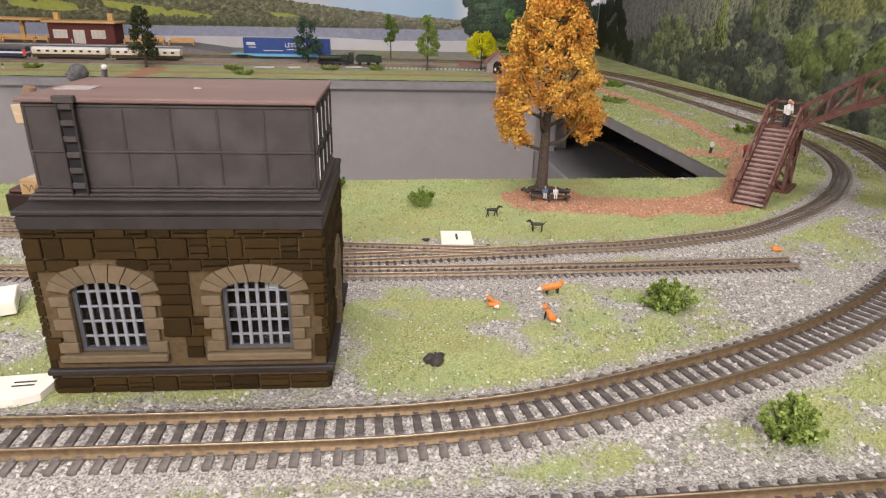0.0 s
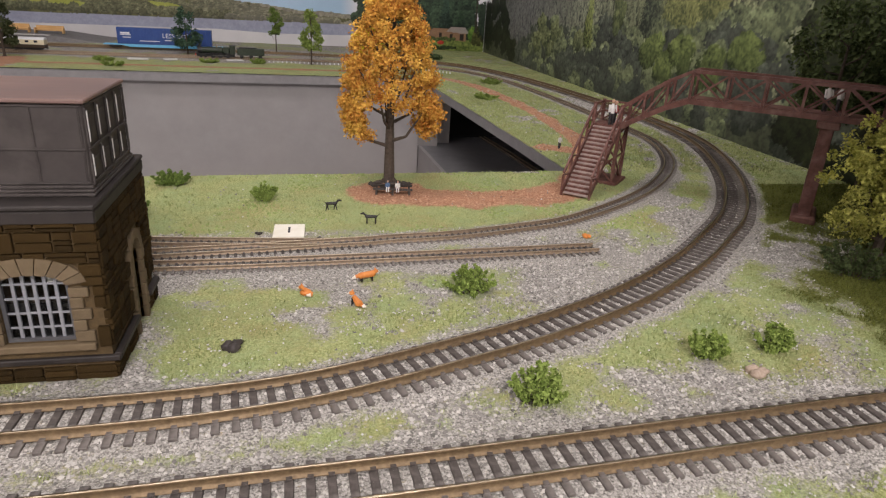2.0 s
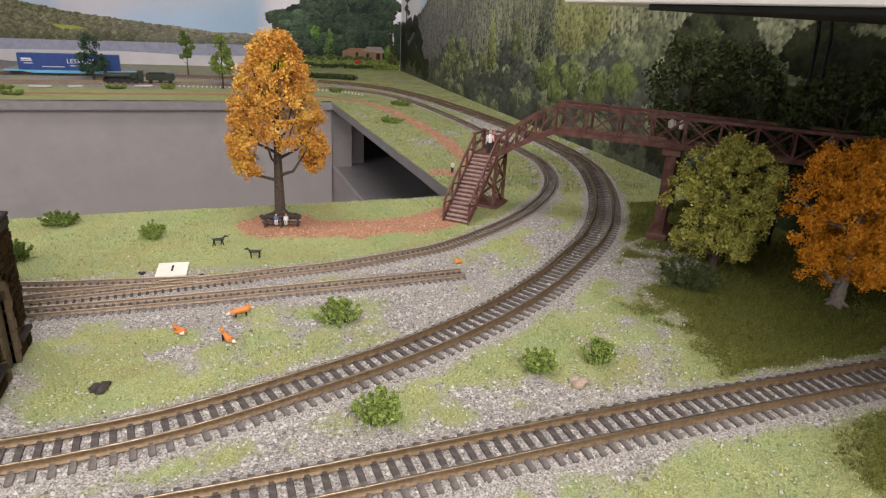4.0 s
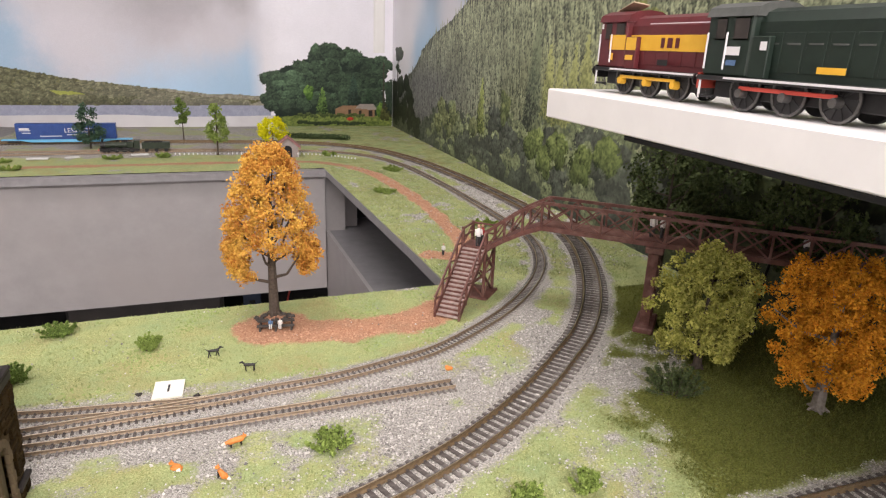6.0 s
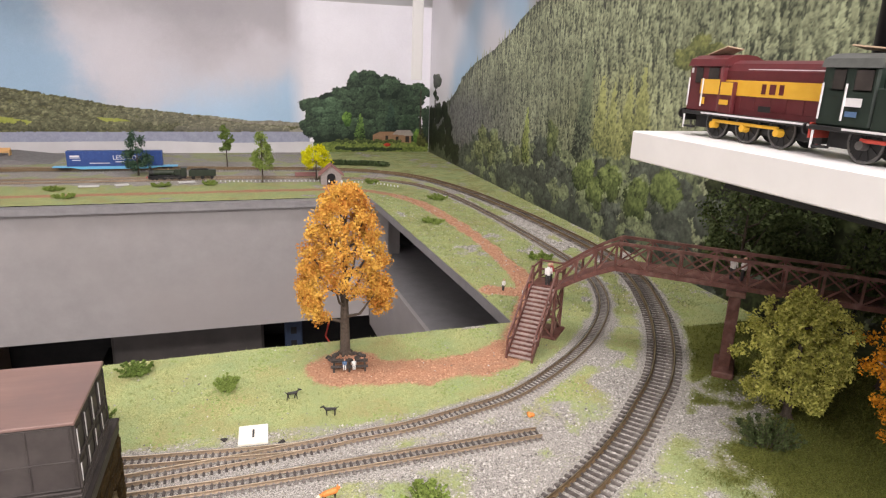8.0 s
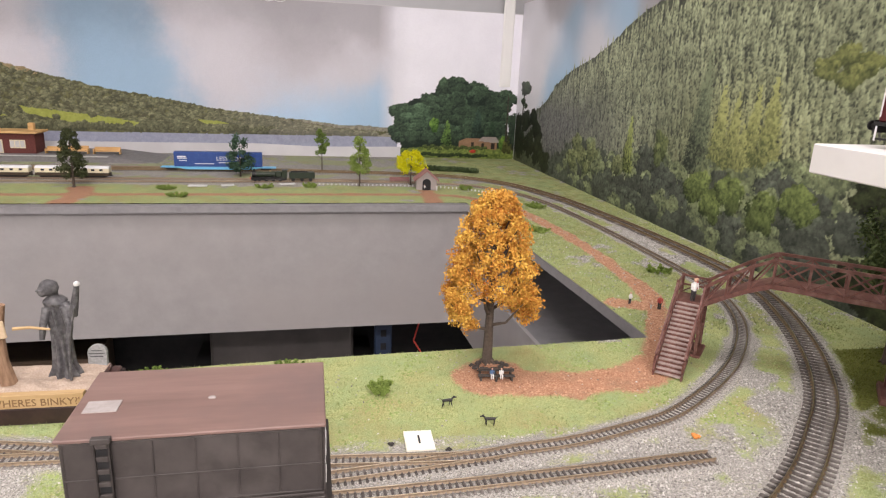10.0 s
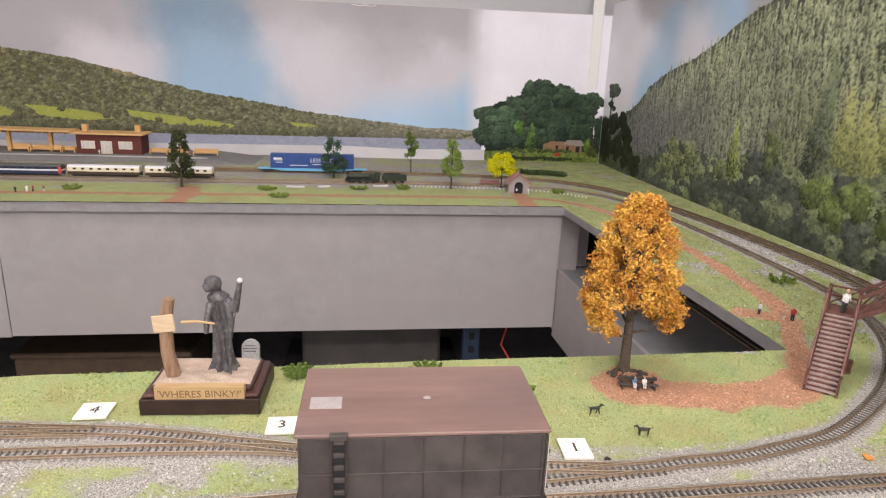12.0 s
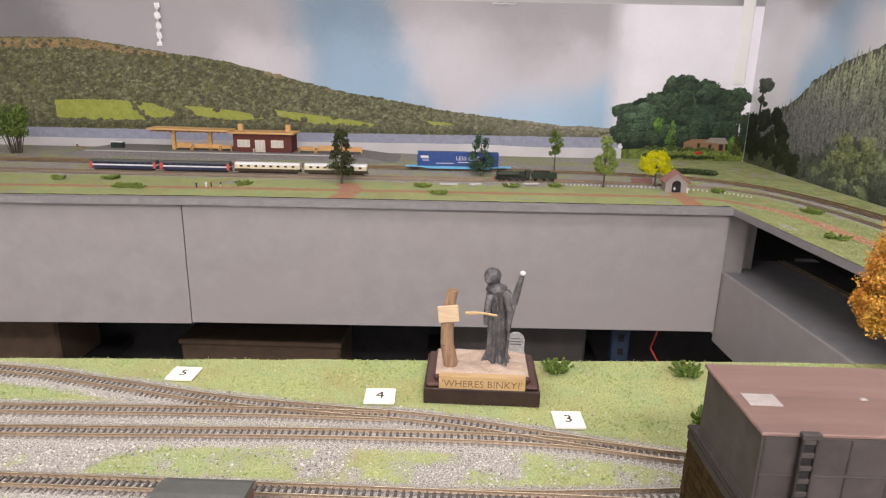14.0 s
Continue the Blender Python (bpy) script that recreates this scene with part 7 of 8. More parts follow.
# ---- far board: trains ----
M["navy"] = mat("navy_coach_paint", (0.018, 0.024, 0.055), (0.035, 0.045, 0.09), 100, 0.4, 0.02)
M["coach_white"] = mat("white_coach_band", (0.66, 0.66, 0.68), (0.76, 0.76, 0.78), 100, 0.45, 0)
M["coach_red"] = mat("red_coach_door", (0.50, 0.055, 0.045), (0.62, 0.10, 0.08), 100, 0.45, 0)
M["cream"] = mat("cream_coach_paint", (0.62, 0.55, 0.38), (0.72, 0.65, 0.47), 100, 0.45, 0.02)
M["chocolate"] = mat("dark_brown_coach_paint", (0.035, 0.022, 0.012), (0.075, 0.05, 0.03), 100, 0.5, 0.02)
M["window_dark"] = mat("dark_coach_window", (0.015, 0.018, 0.03), (0.04, 0.045, 0.06), 50, 0.15, 0)
M["wagon_blue"] = mat("light_blue_wagon_paint", (0.12, 0.42, 0.66), (0.20, 0.52, 0.74), 100, 0.45, 0.02)
M["box_blue"] = mat("blue_container_paint", (0.018, 0.050, 0.20), (0.035, 0.085, 0.28), 100, 0.4, 0.02)
M["tan"] = mat("tan_balsa_wood", (0.52, 0.30, 0.11), (0.68, 0.44, 0.20), 120, 0.7, 0.1, stretch=(0.2, 1, 1))
M["redbrick"] = mat("dark_red_brick_card", (0.085, 0.020, 0.016), (0.15, 0.045, 0.036), 300, 0.8, 0.1)
M["platform"] = mat("grey_platform_face", (0.16, 0.15, 0.15), (0.26, 0.25, 0.245), 150, 0.85, 0.2)
M["platform_top"] = mat("pale_platform_edge", (0.46, 0.45, 0.44), (0.60, 0.59, 0.57), 150, 0.85, 0.1)
M["hut_stone"] = mat("grey_hut_stone", (0.22, 0.19, 0.18), (0.40, 0.36, 0.34), 500, 0.85, 0.3)
M["hut_roof"] = mat("dusky_pink_tile", (0.22, 0.10, 0.095), (0.36, 0.19, 0.175), 300, 0.8, 0.2)
M["engine_green"] = mat("black_green_engine_paint", (0.012, 0.020, 0.010), (0.03, 0.042, 0.024), 200, 0.45, 0.05)


def bogie(x, parent):
    b = part("bogie", boxed((x - 0.011, -0.0065, 0.0042), (x + 0.011, 0.0065, 0.0075), 0.0005), M["loco_black"], parent)
    for dx in (-0.007, 0.007):
        for s in (-1, 1):
            bm = bmesh.new()
            add_tube(bm, (x + dx, s * 0.0044, 0.0070), (x + dx, s * 0.0058, 0.0070), 0.0030, n=14)
            part("wheel", bm, M["wheel_steel"], b)


def coach(x0, x1, y, rz, blue):
    L = (x1 - x0)
    e = empty("toy_coach", ((x0 + x1) / 2, y, 0.0008), "navy model coach with white band and red ends" if blue else "cream and brown model coach with white roof", "toy coach", "coaches of the far train", rz=rz)
    h = L / 2 - 0.002
    lower, upper = ("navy", "coach_white") if blue else ("chocolate", "cream")
    part("lower_body", boxed((-h, -0.0093, 0.0075), (h, 0.0093, 0.0136), 0.0005), M[lower], e)
    part("band", boxed((-h, -0.0094, 0.0137), (h, 0.0094, 0.0168 if blue else 0.0225), 0.0003), M[upper], e)
    if blue:
        part("window_strip", boxed((-h, -0.0093, 0.0169), (h, 0.0093, 0.0222), 0.0003), M["navy"], e)
    bm = bmesh.new()
    prism(bm, [(-0.0094, 0.0223), (-0.0080, 0.0250), (-0.004, 0.0264), (0.004, 0.0264), (0.0080, 0.0250), (0.0094, 0.0223)], -h, h, "x")
    part("roof", bm, M["coach_white"] if not blue else M["loco_roof"], e)
    n = 9 if blue else 8
    for k in range(n):
        x = -h + 0.014 + (2 * h - 0.028) * k / (n - 1)
        w = 0.0042 if blue else 0.0030
        for s in (-1, 1):
            part("window", boxed((x - w, s * 0.0095 - 0.0002, 0.0175), (x + w, s * 0.0095 + 0.0002, 0.0212)), M["window_dark"], e)
    if blue:
        for q in (-1, 1):
            part("end_door", boxed((q * (h - 0.003) - 0.0029, -0.0098, 0.0085), (q * (h - 0.003) + 0.0029, 0.0098, 0.0218), 0.0002), M["coach_red"], e, "red end door")
    part("underframe", boxed((-h + 0.025, -0.006, 0.0045), (h - 0.025, 0.006, 0.0074), 0.0004), M["loco_black"], e)
    for q in (-1, 1):
        bogie(q * (h - 0.018), e)
        part("coupling", boxed((q * (h + 0.0015) - 0.002, -0.001, 0.0065), (q * (h + 0.0015) + 0.002, 0.001, 0.0085)), M["loco_black"], e)


for x0, x1, blue in ((-0.808, -0.662, True), (-0.656, -0.503, True), (-0.496, -0.353, False), (-0.347, -0.210, False)):
    yy = float(np.interp((x0 + x1) / 2, [-0.6, -0.2], [1.8290, 1.8350]))
    coach(x0, x1, yy, 0.6, blue)

wagon = empty("container_wagon", (-0.017, 1.9475, 0.0015), "light blue model flat wagon on the far track", "wagon", rz=1.5)
part("deck", boxed((-0.122, -0.0085, 0.0085), (0.122, 0.0085, 0.0108), 0.0003), M["wagon_blue"], wagon)
bm = bmesh.new()
for s in (-1, 1):
    prism(bm, [(-0.085, 0.0084), (-0.070, 0.0052), (0.070, 0.0052), (0.085, 0.0084)], s * 0.0082 - 0.0006, s * 0.0082 + 0.0006)
part("side_sill", bm, M["wagon_blue"], wagon)
for q in (-0.100, 0.100):
    bogie(q, wagon)
box = empty("shipping_container", (-0.018, 1.9475, 0.0126), "blue model shipping container with white lettering", "container", rz=1.5)
part("body", boxed((-0.093, -0.0087, 0), (0.093, 0.0087, 0.0325), 0.0006), M["box_blue"], box)
for k in range(28):
    x = -0.088 + 0.0065 * k
    part("side_rib", boxed((x - 0.0008, -0.0091, 0.002), (x + 0.0008, -0.0086, 0.0305)), M["box_blue"], box)
lettering("side_words", "LESS CO2", 0.0128, pose(0.022, -0.0093, 0.0180, 90, 0, 0), M["coach_white"], box)
for x, w, z in ((-0.076, 0.010, 0.0175), (-0.074, 0.008, 0.0125), (-0.030, 0.020, 0.0060), (0.030, 0.030, 0.0085)):
    part("sign_bar", boxed((x - w, -0.0094, z), (x + w, -0.0091, z + 0.0016)), M["coach_white"], box)
part("logo_bar", boxed((-0.086, -0.0094, 0.0200), (-0.068, -0.0091, 0.0235)), M["coach_white"], box)


def steam_engine(x, y, rz):
    """A small steam engine with tender: boiler, firebox, cab, running plate, wheels and rods."""
    e = empty("toy_steam_engine", (x, y, 0.004), "small dark green model steam engine with tender", "toy locomotive", rz=rz)
    bm = bmesh.new()
    add_tube(bm, (-0.058, 0, 0.0140), (-0.020, 0, 0.0142), 0.0056, 0.0060, 18)
    part("boiler", bm, M["engine_green"], e)
    bm = bmesh.new()
    add_tube(bm, (-0.066, 0, 0.0140), (-0.0582, 0, 0.0140), 0.0060, n=18)
    part("smokebox", bm, M["loco_black"], e)
    part("firebox", boxed((-0.0198, -0.0062, 0.0085), (-0.0062, 0.0062, 0.0202), 0.0016), M["engine_green"], e)
    bm = bmesh.new()
    add_tube(bm, (-0.062, 0, 0.0195), (-0.062, 0, 0.0248), 0.0018, 0.0022, 12)
    part("chimney", bm, M["loco_black"], e)
    bm = bmesh.new()
    add_tube(bm, (-0.030, 0, 0.0198), (-0.030, 0, 0.0225), 0.0016, 0.0012, 10)
    part("safety_valve", bm, M["brassplate"], e)
    cab = part("cab", boxed((-0.0060, -0.0085, 0.0078), (0.0040, 0.0085, 0.0232), 0.0004), M["engine_green"], e)
    part("cab_roof", boxed((-0.0070, -0.0088, 0.0233), (0.0060, 0.0088, 0.0245), 0.0005), M["loco_roof"], cab)
    part("running_plate", boxed((-0.069, -0.0086, 0.0068), (0.004, 0.0086, 0.0077), 0.0002), M["loco_black"], e)
    part("frame", boxed((-0.068, -0.0045, 0.0022), (0.003, 0.0045, 0.0066), 0.0003), M["loco_black"], e)
    for s in (-1, 1):
        for xx, r in ((-0.060, 0.0026), (-0.052, 0.0026), (-0.038, 0.0052), (-0.024, 0.0052), (-0.010, 0.0052)):
            bm = bmesh.new()
            add_tube(bm, (xx, s * 0.0048, r), (xx, s * 0.0060, r), r, n=20)
            part("wheel", bm, M["loco_black"], e)
        part("coupling_rod", boxed((-0.039, s * 0.0066 - 0.0004, 0.0040), (-0.009, s * 0.0066 + 0.0004, 0.0050)), M["wheel_steel"], e)
        part("cylinder", boxed((-0.0600, s * 0.0070 - 0.0018, 0.0028), (-0.0520, s * 0.0070 + 0.0018, 0.0066), 0.0008), M["loco_black"], e)
    part("buffer_beam", boxed((-0.0705, -0.0082, 0.0040), (-0.0692, 0.0082, 0.0072), 0.0002), M["coach_red"], e)
    tender = part("tender", boxed((0.0080, -0.0084, 0.0062), (0.0600, 0.0084, 0.0190), 0.0008), M["engine_green"], e)
    part("coal", boxed((0.012, -0.0066, 0.0186), (0.046, 0.0066, 0.0206), 0.0016), M["black"], tender)
    for s in (-1, 1):
        for xx in (0.016, 0.034, 0.052):
            bm = bmesh.new()
            add_tube(bm, (xx, s * 0.0048, 0.0036), (xx, s * 0.0060, 0.0036), 0.0036, n=16)
            part("wheel", bm, M["loco_black"], tender)


steam_engine(0.130, 1.8145, 3.0)

# ---- far board: station and hut ----
bm = bmesh.new()
prism(bm, [(-1.03, 0.0), (-0.96, 0.0125), (-0.28, 0.0125), (-0.17, 0.0)], 2.060, 2.215)
platform = tagged(part("station_platform", bm, M["platform"]), "long grey model station platform with ramped ends", "platform")
part("platform_edge", boxed((-0.96, 2.0575, 0.0126), (-0.28, 2.070, 0.0140), 0.0003), M["platform_top"], platform, "pale platform edging")
part("platform_surface", boxed((-0.96, 2.0702, 0.0126), (-0.28, 2.212, 0.0134)), M["platform"], platform)
station = empty("station_building", (-0.517, 2.125, 0.0135), "dark red model station with flat tan roof and canopy", "station")
part("wall", boxed((-0.075, -0.027, 0), (0.075, 0.027, 0.0460), 0.0006), M["redbrick"], station)
roof = part("roof", boxed((-0.083, -0.037, 0.0461), (0.083, 0.034, 0.0510), 0.0008), M["tan"], station, "flat tan wooden roof")
canopy = part("canopy", boxed((-0.290, -0.040, 0.0490), (-0.0835, 0.020, 0.0535), 0.0008, Matrix.Rotation(radians(0.6), 4, "Y")), M["tan"], station, "tan wooden platform canopy")
for k in range(13):
    part("rafter", boxed((-0.284 + 0.0155 * k, -0.0395, 0.0462), (-0.281 + 0.0155 * k, 0.018, 0.0486)), M["tan"], canopy)
for x in (-0.235, -0.140):
    part("canopy_post", boxed((x - 0.0045, -0.014, 0.0), (x + 0.0045, -0.005, 0.0488), 0.0006), M["tan"], canopy)
for x in (-0.063, 0.060):
    part("chimney", boxed((x - 0.0060, -0.004, 0.0511), (x + 0.0060, 0.008, 0.0680), 0.0006), M["tan"], roof, "tan chimney stack")
for x, w, z0, z1 in ((-0.048, 0.016, 0.012, 0.031), (0.038, 0.016, 0.012, 0.031), (-0.006, 0.013, 0.0005, 0.031)):
    win = part("window" if w > 0.014 else "door", boxed((x - w, -0.0285, z0), (x + w, -0.0272, z1), 0.0003), M["cream"], station)
    for k in range(3):
        a = x - w + 2 * w * (k + 0.08) / 3
        part("pane", boxed((a, -0.0290, z0 + 0.0025), (a + 2 * w / 3 - 0.0025, -0.0286, z1 - 0.0025)), M["platform_top"], win)
for k, (x0, x1, h) in enumerate(((-0.745, -0.705, 0.018), (-0.700, -0.632, 0.016), (-0.628, -0.600, 0.014), (-0.425, -0.385, 0.015), (-0.380, -0.335, 0.018), (-0.322, -0.265, 0.016))):
    e = empty("platform_bench", ((x0 + x1) / 2, 2.110, 0.0140), "tan wooden model bench on the platform", "bench", "platform benches")
    hw = (x1 - x0) / 2
    part("back", boxed((-hw, 0.004, 0.004), (hw, 0.0065, h), 0.0003), M["tan"], e)
    part("seat", boxed((-hw, -0.0080, 0.0058), (hw, 0.0038, 0.0075), 0.0003), M["tan"], e)
    for s in (-1, 1):
        part("end", boxed((s * hw - 0.0012, -0.0078, 0), (s * hw + 0.0012, 0.0060, 0.0110), 0.0003), M["tan"], e)
bin_ = empty("waste_bin", (-0.905, 2.125, 0.0126), "dark green model bin with a white lid", "bin")
part("body", boxed((-0.015, -0.008, 0), (0.015, 0.008, 0.0150), 0.0006), M["loco_green"], bin_)
part("lid", boxed((-0.016, -0.009, 0.0151), (0.016, 0.009, 0.0180), 0.0006), M["coach_white"], bin_)
barrow = empty("luggage_barrow", (-0.990, 2.105, 0.0115), "small brown model luggage barrow on the platform", "barrow")
part("bed", boxed((-0.012, -0.004, 0.0028), (0.010, 0.004, 0.0046), 0.0003, Matrix.Rotation(radians(12), 4, "Y")), M["driftwood"], barrow)
part("front", boxed((-0.012, -0.004, 0.0046), (-0.0108, 0.004, 0.0110), 0.0002), M["driftwood"], barrow)
figurine((-0.537, 2.088, 0.014), 0.0120, "cloth_white", "cloth_white", 0, "white figurine standing at the station door")

hut = empty("stone_hut", (0.418, 1.752, 0), "small grey stone hut with dusky pink roof", "hut", rz=-4)
bm = bmesh.new()
prism(bm, [(-0.021, 0), (0.021, 0), (0.021, 0.0210), (0, 0.0385), (-0.021, 0.0210)], -0.010, 0.018)
part("wall", bm, M["hut_stone"], hut)
bm = bmesh.new()
prism(bm, [(-0.0085, 0.0004), (0.0085, 0.0004), (0.0085, 0.0160)] + [(0.0085 * math.cos(a), 0.0160 + 0.0075 * math.sin(a)) for a in [math.pi * k / 10 for k in range(1, 10)]] + [(-0.0085, 0.0160)], -0.0115, -0.0101)
part("doorway", bm, M["black"], hut, "dark arched doorway")
for s in (-1, 1):
    bm = bmesh.new()
    prism(bm, [(0, 0.0390), (s * 0.0255, 0.0175), (s * 0.0262, 0.0205), (0, 0.0425)], -0.014, 0.021)
    part("roof_slope", bm, M["hut_roof"], hut)
bench2 = empty("park_bench", (0.372, 1.822, 0), "dusky red model bench beneath the yellow tree", "bench")
part("seat", boxed((-0.022, -0.005, 0.0060), (0.022, 0.004, 0.0078), 0.0003), M["hut_roof"], bench2)
part("back", boxed((-0.022, 0.0042, 0.0065), (0.022, 0.0056, 0.0130), 0.0003), M["hut_roof"], bench2)
for s in (-0.018, 0.018):
    part("leg", boxed((s - 0.001, -0.004, 0), (s + 0.001, 0.005, 0.0058)), M["hut_roof"], bench2)
fence = tagged(new("fence"), "low white paling fence along the far curve", "fence")
fp_, fd_ = spline([(0.20, 1.793), (0.33, 1.788), (0.42, 1.778), (0.50, 1.748), (0.55, 1.70)], 0.0085)
for (x, y) in fp_:
    part("post", boxed((x - 0.0011, y - 0.0008, 0), (x + 0.0009, y + 0.0008, 0.0034)), M["coach_white"], fence)
for k, (x, y, w) in enumerate(((-0.035, 1.762, 0.018), (0.135, 1.79, 0.016), (0.02, 1.77, 0.012))):
    ob = part("white_slab", boxed((-w, -0.006, 0), (w, 0.006, 0.0030), 0.0008), M["platform_top"])
    ob.matrix_world = pose(x, y, 0.0004, 0, 0, 12 * k)
    tagged(ob, "small pale slab lying on the far grass", "slab", "pale slabs")
M["hedge"] = mat("dark_hedge_leaf", (0.030, 0.050, 0.018), (0.095, 0.135, 0.05), 60, 0.85, 0, island=0.7)
r = np.random.RandomState(5)
hx = np.linspace(0.43, 0.58, 28)
cc = np.stack([hx, np.interp(hx, [0.43, 0.55, 0.68], [2.02, 1.99, 1.92]), np.full(28, 0.006)], 1)
hedge = empty("hedge", (0, 0, 0), "low dark green hedge at the foot of the backdrop", "hedge")
leaves("foliage", cc, np.full(28, 0.010), 90, 0.0028, M["hedge"], hedge, 61, 0.7)

# rolling stock and lighter things behind the tower
van = empty("goods_van", (-0.126, 0.7170, 0.0005), "grey-roofed model goods van parked in the yard", "wagon")
part("body", boxed((-0.0195, -0.0140, 0.0080), (0.0195, 0.0140, 0.0420), 0.0006), M["maroon"], van)
bm = bmesh.new()
prism(bm, [(-0.0150, 0.0421), (-0.0100, 0.0445), (0, 0.0455), (0.0100, 0.0445), (0.0150, 0.0421)], -0.0205, 0.0205, "x")
part("roof", bm, M["loco_roof"], van, "dark grey curved roof")
for q in (-0.012, 0.012):
    for s in (-1, 1):
        bm = bmesh.new()
        add_tube(bm, (q, s * 0.0070, 0.0062), (q, s * 0.0090, 0.0062), 0.0062, n=18)
        part("wheel", bm, M["loco_black"], van)

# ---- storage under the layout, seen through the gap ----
# tub and cardboard colours are darkened to carry the shade down here
M["bin_clear"] = mat("shade_darkened_plastic_tub", (0.045, 0.04, 0.038), (0.075, 0.066, 0.062), 20, 0.4, 0.05)
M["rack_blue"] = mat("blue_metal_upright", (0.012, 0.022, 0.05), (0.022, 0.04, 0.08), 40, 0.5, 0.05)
M["carton"] = mat("shade_darkened_cardboard", (0.06, 0.04, 0.025), (0.10, 0.066, 0.042), 40, 0.85, 0.1)
M["wire_red"] = mat("red_wire", (0.45, 0.03, 0.02), (0.6, 0.06, 0.04), 40, 0.5, 0)
for k, (x, y, z, sx, sy, sz, m, lab) in enumerate(((0.12, 1.84, -0.42, 0.15, 0.08, 0.13, "bin_clear", "plastic storage tub coloured dark for the shade under the layout"), (-0.98, 1.82, -0.44, 0.10, 0.08, 0.13, "carton", "closed brown cardboard box coloured dark for the shade under the layout"),
                                                   (-0.45, 1.86, -0.50, 0.18, 0.08, 0.12, "carton", "brown cardboard box coloured dark for the shade around it"))):
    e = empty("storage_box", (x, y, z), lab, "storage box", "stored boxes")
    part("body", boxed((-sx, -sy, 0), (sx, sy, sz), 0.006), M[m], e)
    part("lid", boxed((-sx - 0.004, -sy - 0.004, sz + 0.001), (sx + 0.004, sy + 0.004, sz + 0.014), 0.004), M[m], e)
    shelf_ = slab("under_shelf", (x - sx - 0.05, y - sy - 0.02, z - 0.02), (x + sx + 0.05, y + sy + 0.05, z), M["black"], "shelf under the layout, painted black for the dark", "shelf")
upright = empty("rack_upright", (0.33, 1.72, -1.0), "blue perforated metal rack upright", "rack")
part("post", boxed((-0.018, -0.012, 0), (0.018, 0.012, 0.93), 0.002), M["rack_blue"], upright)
for k in range(16):
    part("slot", boxed((-0.006, -0.0135, 0.45 + 0.03 * k), (0.006, -0.0122, 0.465 + 0.03 * k)), M["black"], upright)
bm = bmesh.new()
limb(bm, [Vector((0.40, 1.72, -0.20)), Vector((0.412, 1.72, -0.27)), Vector((0.398, 1.725, -0.33)), Vector((0.44, 1.73, -0.40)), Vector((0.45, 1.73, -0.55))], 0.0018, 0.0018, 7)
tagged(part("loose_wire", bm, M["wire_red"], smooth=True), "thin red wire hanging under the layout", "wire")
# screws in the fascia
for k, (x, z) in enumerate(((-0.027, -0.196), (-0.505, -0.030), (-0.518, -0.226), (-0.492, -0.222), (-0.42, -0.022))):
    bm = bmesh.new()
    add_tube(bm, (x, fy(x) + 0.0052, z), (x, fy(x) + 0.0030, z), 0.0030, 0.0026, 12)
    tagged(part("screw", bm, M["black"] if k == 0 else M["wheel_steel"]), "screw head in the grey fascia", "screw", "fascia screws")
# pipe, box and bracket inside the tunnel mouth
ob = part("point_motor", boxed((-0.012, -0.018, -0.022), (0.012, 0.018, 0), 0.001), M["board_lip"])
ob.matrix_world = pose(0.565, 1.40, -0.0128)
tagged(ob, "small grey point motor under the side board", "point motor")

# ---- loose scatter: ballast stones, turf and crumbs ----
def stones(name, xy, z, size, material, seed, label):
    """Small angular grains lying on the ground."""
    r = np.random.RandomState(seed)
    n = len(xy)
    base = np.array([(1, 0, 0), (0, 1, 0), (-1, 0, 0), (0, -1, 0), (0.15, 0.1, 0.9)])
    v = base[None] * (0.6 + 0.8 * r.rand(n, 5, 1))
    a = r.rand(n) * 6.283
    ca, sa = np.cos(a)[:, None], np.sin(a)[:, None]
    s = (size * (0.55 + 0.9 * r.rand(n)))[:, None]
    x = (v[..., 0] * ca - v[..., 1] * sa) * s + xy[:, :1]
    y = (v[..., 0] * sa + v[..., 1] * ca) * s + xy[:, 1:2]
    zz = v[..., 2] * s + z[:, None]
    V = np.stack([x, y, zz], -1).reshape(-1, 3)
    t = np.array([(0, 1, 4), (1, 2, 4), (2, 3, 4), (3, 0, 4)])
    F = (np.arange(n)[:, None, None] * 5 + t[None]).reshape(-1, 3)
    ob = np_mesh(name, V, F, material)
    return tagged(ob, label, "ballast", "", "stuff")


def blades(name, xy, h, w, material, seed, label, fan=1):
    r = np.random.RandomState(seed)
    xy = np.repeat(xy, fan, 0) + r.normal(size=(len(xy) * fan, 2)) * 0.0004
    n = len(xy)
    a = r.rand(n) * 6.283
    ln = r.normal(size=(n, 2)) * 0.55
    hh = h * (0.5 + r.rand(n))
    bx, by = np.cos(a) * w, np.sin(a) * w
    V = np.zeros((n, 3, 3))
    V[:, 0] = np.stack([xy[:, 0] - bx, xy[:, 1] - by, np.full(n, -0.0003)], 1)
    V[:, 1] = np.stack([xy[:, 0] + bx, xy[:, 1] + by, np.full(n, -0.0003)], 1)
    V[:, 2] = np.stack([xy[:, 0] + ln[:, 0] * hh, xy[:, 1] + ln[:, 1] * hh, hh], 1)
    ob = np_mesh(name, V.reshape(-1, 3), np.arange(n * 3).reshape(n, 3), material)
    return tagged(ob, label, "grass", "", "stuff")


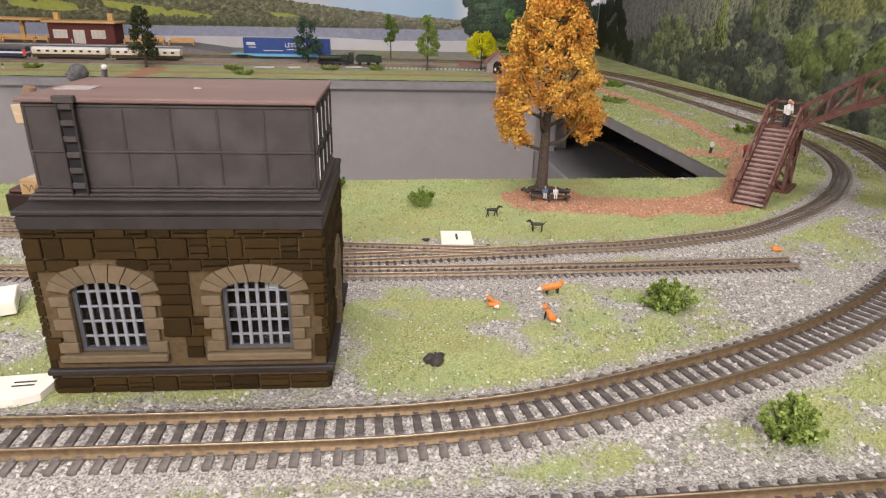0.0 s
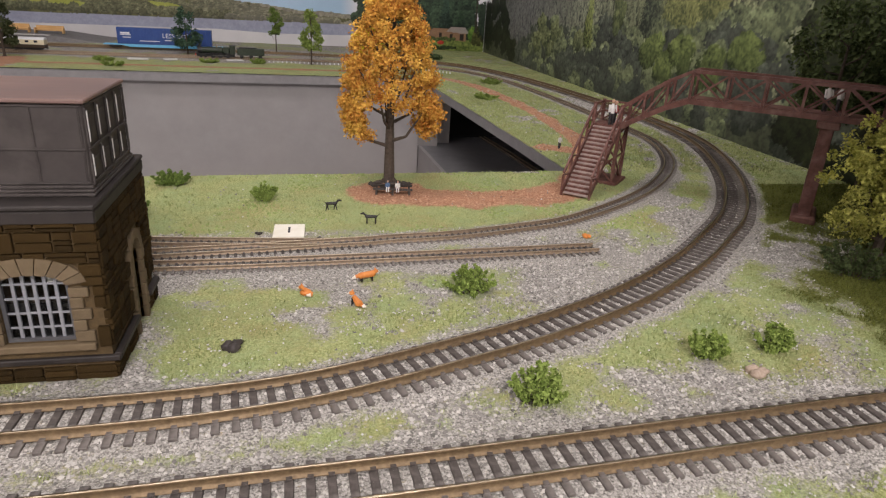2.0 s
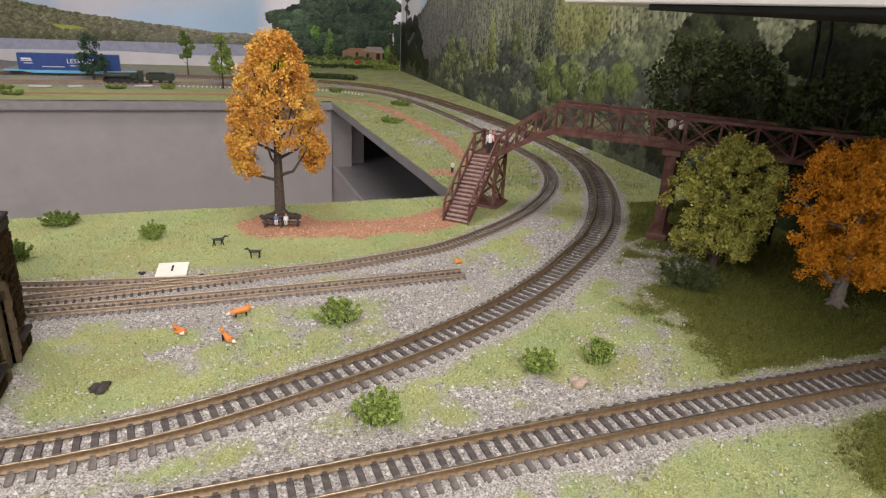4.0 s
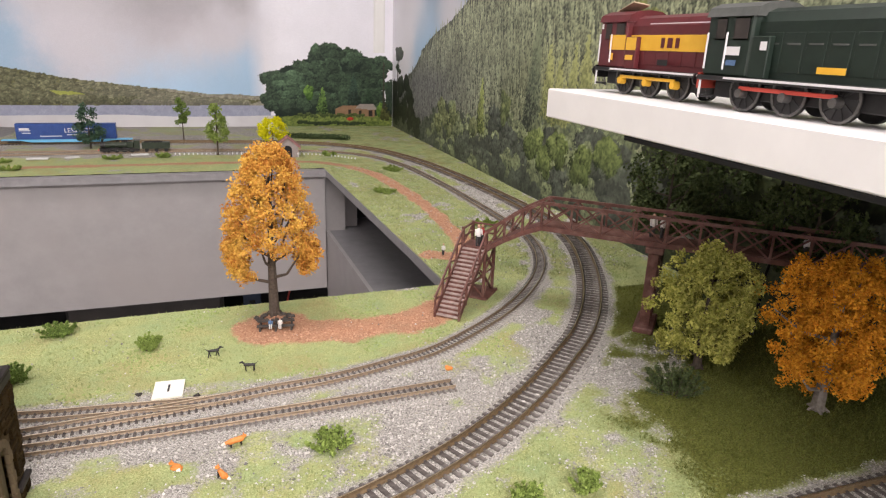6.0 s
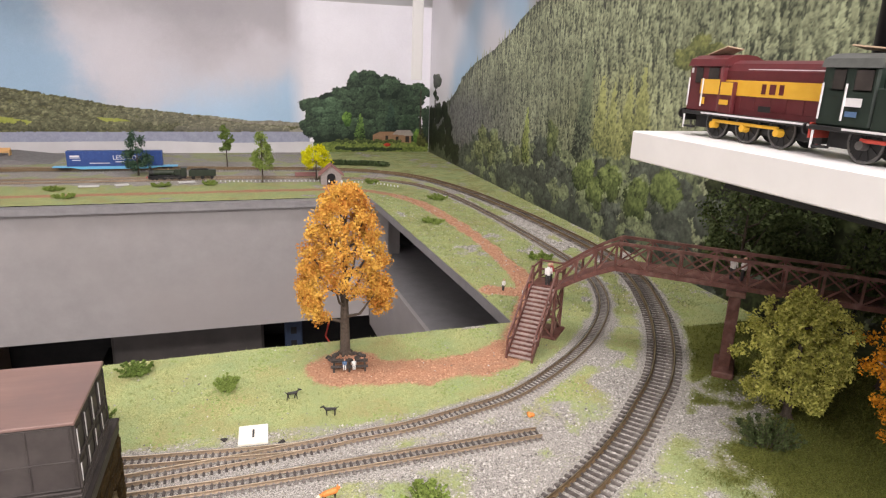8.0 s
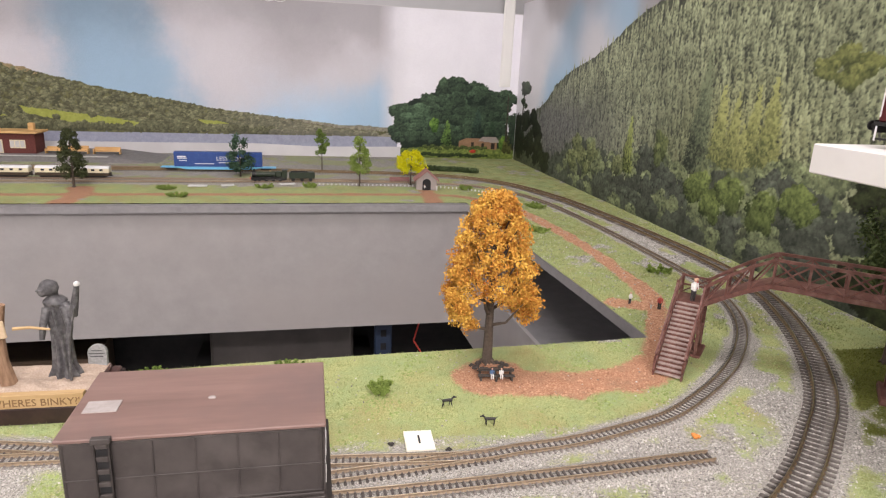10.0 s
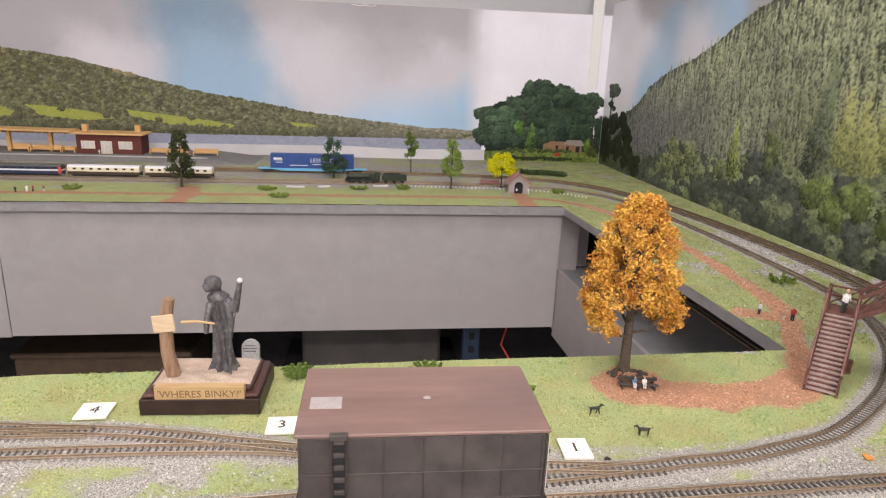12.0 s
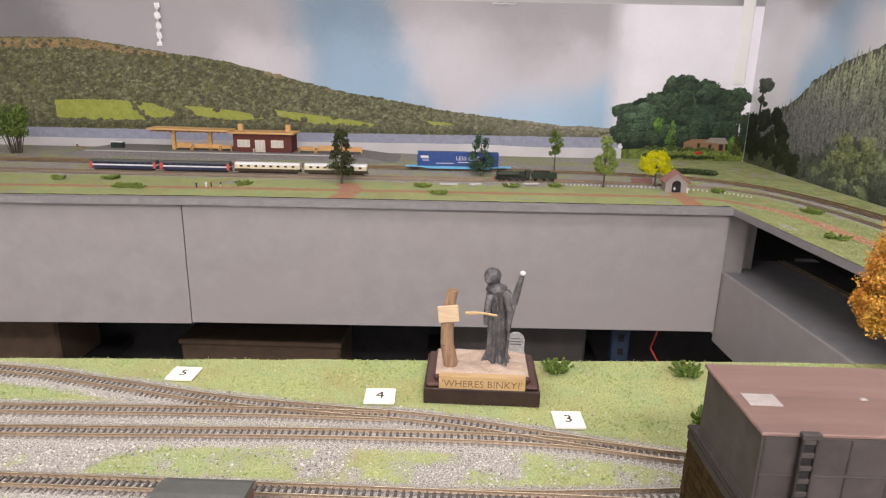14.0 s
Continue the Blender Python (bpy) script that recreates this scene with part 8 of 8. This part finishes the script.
rg = np.random.RandomState(99)
n = 230000
x = rg.uniform(-0.55, 0.80, n)
y = FRONT + rg.rand(n) * (np.minimum(back_edge(x), 1.05) - FRONT)
inside = ~((x > TX0 - 0.001) & (x < TX1 + 0.001) & (y > TY0 - 0.001) & (y < TY1 + 0.001))
x, y = x[inside], y[inside]
keep = rg.rand(len(x)) < np.where((y < 0.72) & (x > 0.05), 1.0, 0.55)
x, y = x[keep], y[keep]
turf, red, olive = cover(x, y)
pick = rg.rand(len(x))
d_oo, d_nn = near_track(x, y, OO), near_track(x, y, NN)
grit = (pick > np.clip(turf * 1.05 + red, 0, 0.985) + 0.1 * (olive > 0.2)) & ~((d_oo < 0.009) & (d_oo > 0.0072)) & ~((d_nn < 0.0052) & (d_nn > 0.0038))
stones("ballast_stones", np.stack([x[grit], y[grit]], 1), np.where(d_oo[grit] < 0.0155, 0.0010, 0.0), 0.00078, M["stone_grain"], 1, "loose grey ballast stones round the model tracks")
g = (turf > 0.35) & (red < 0.4) & (pick < 0.85)
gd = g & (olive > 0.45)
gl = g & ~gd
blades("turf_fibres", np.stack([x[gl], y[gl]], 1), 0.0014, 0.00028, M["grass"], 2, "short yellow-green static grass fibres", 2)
# fibres in the painted shelf shade take the darkened grass colour
blades("shaded_turf_fibres", np.stack([x[gd], y[gd]], 1), 0.0018, 0.00030, M["grass_shelf_shade"], 3, "short static grass fibres coloured dark olive for the shelf's shade", 2)
mint = (fbm(x, y, 30, 3, 71) > 0.56) & (turf > 0.5) & (red < 0.3) & (olive < 0.3) & (y > 0.80) & (pick < 0.5)
stones("turf_clumps", np.stack([x[mint], y[mint]], 1), np.full(mint.sum(), 0.0), 0.0010, M["turf_clump"], 4, "pale green turf crumbs on the lawn")
cr = (red > 0.5) & (pick < 0.9)
stones("earth_crumbs", np.stack([x[cr], y[cr]], 1), np.full(cr.sum(), 0.0), 0.0009, M["earth_grain"], 5, "red-brown earth crumbs on the path")
sp = (turf > 0.4) & (olive < 0.3) & (pick < 0.05) & (y < 0.80)
stones("pale_flecks", np.stack([x[sp], y[sp]], 1), np.full(sp.sum(), 0.0006), 0.0005, M["chalk"], 6, "pale flecks scattered over the turf")
# side and far boards
n = 60000
x = rg.uniform(0.48, 0.762, n)
y = rg.uniform(0.976, 1.62, n)
ok = x > right_edge(y) + 0.001
x, y = x[ok], y[ok]
turf, red, olive = cover(x, y)
pick = rg.rand(len(x))
gl = (turf > 0.4) & (red < 0.4)
blades("side_turf_fibres", np.stack([x[gl], y[gl]], 1), 0.0016, 0.0005, M["grass"], 7, "short static grass on the side board")
grit = (pick > np.clip(turf + red, 0, 0.95)) & (near_track(x, y, NN) > 0.0055)
stones("side_ballast", np.stack([x[grit], y[grit]], 1), np.full(grit.sum(), 0.0), 0.0010, M["stone_grain"], 8, "loose grey ballast on the side board")
cr = red > 0.5
stones("side_earth_crumbs", np.stack([x[cr], y[cr]], 1), np.full(cr.sum(), 0.0), 0.0010, M["earth_grain"], 9, "red-brown earth crumbs on the side path")
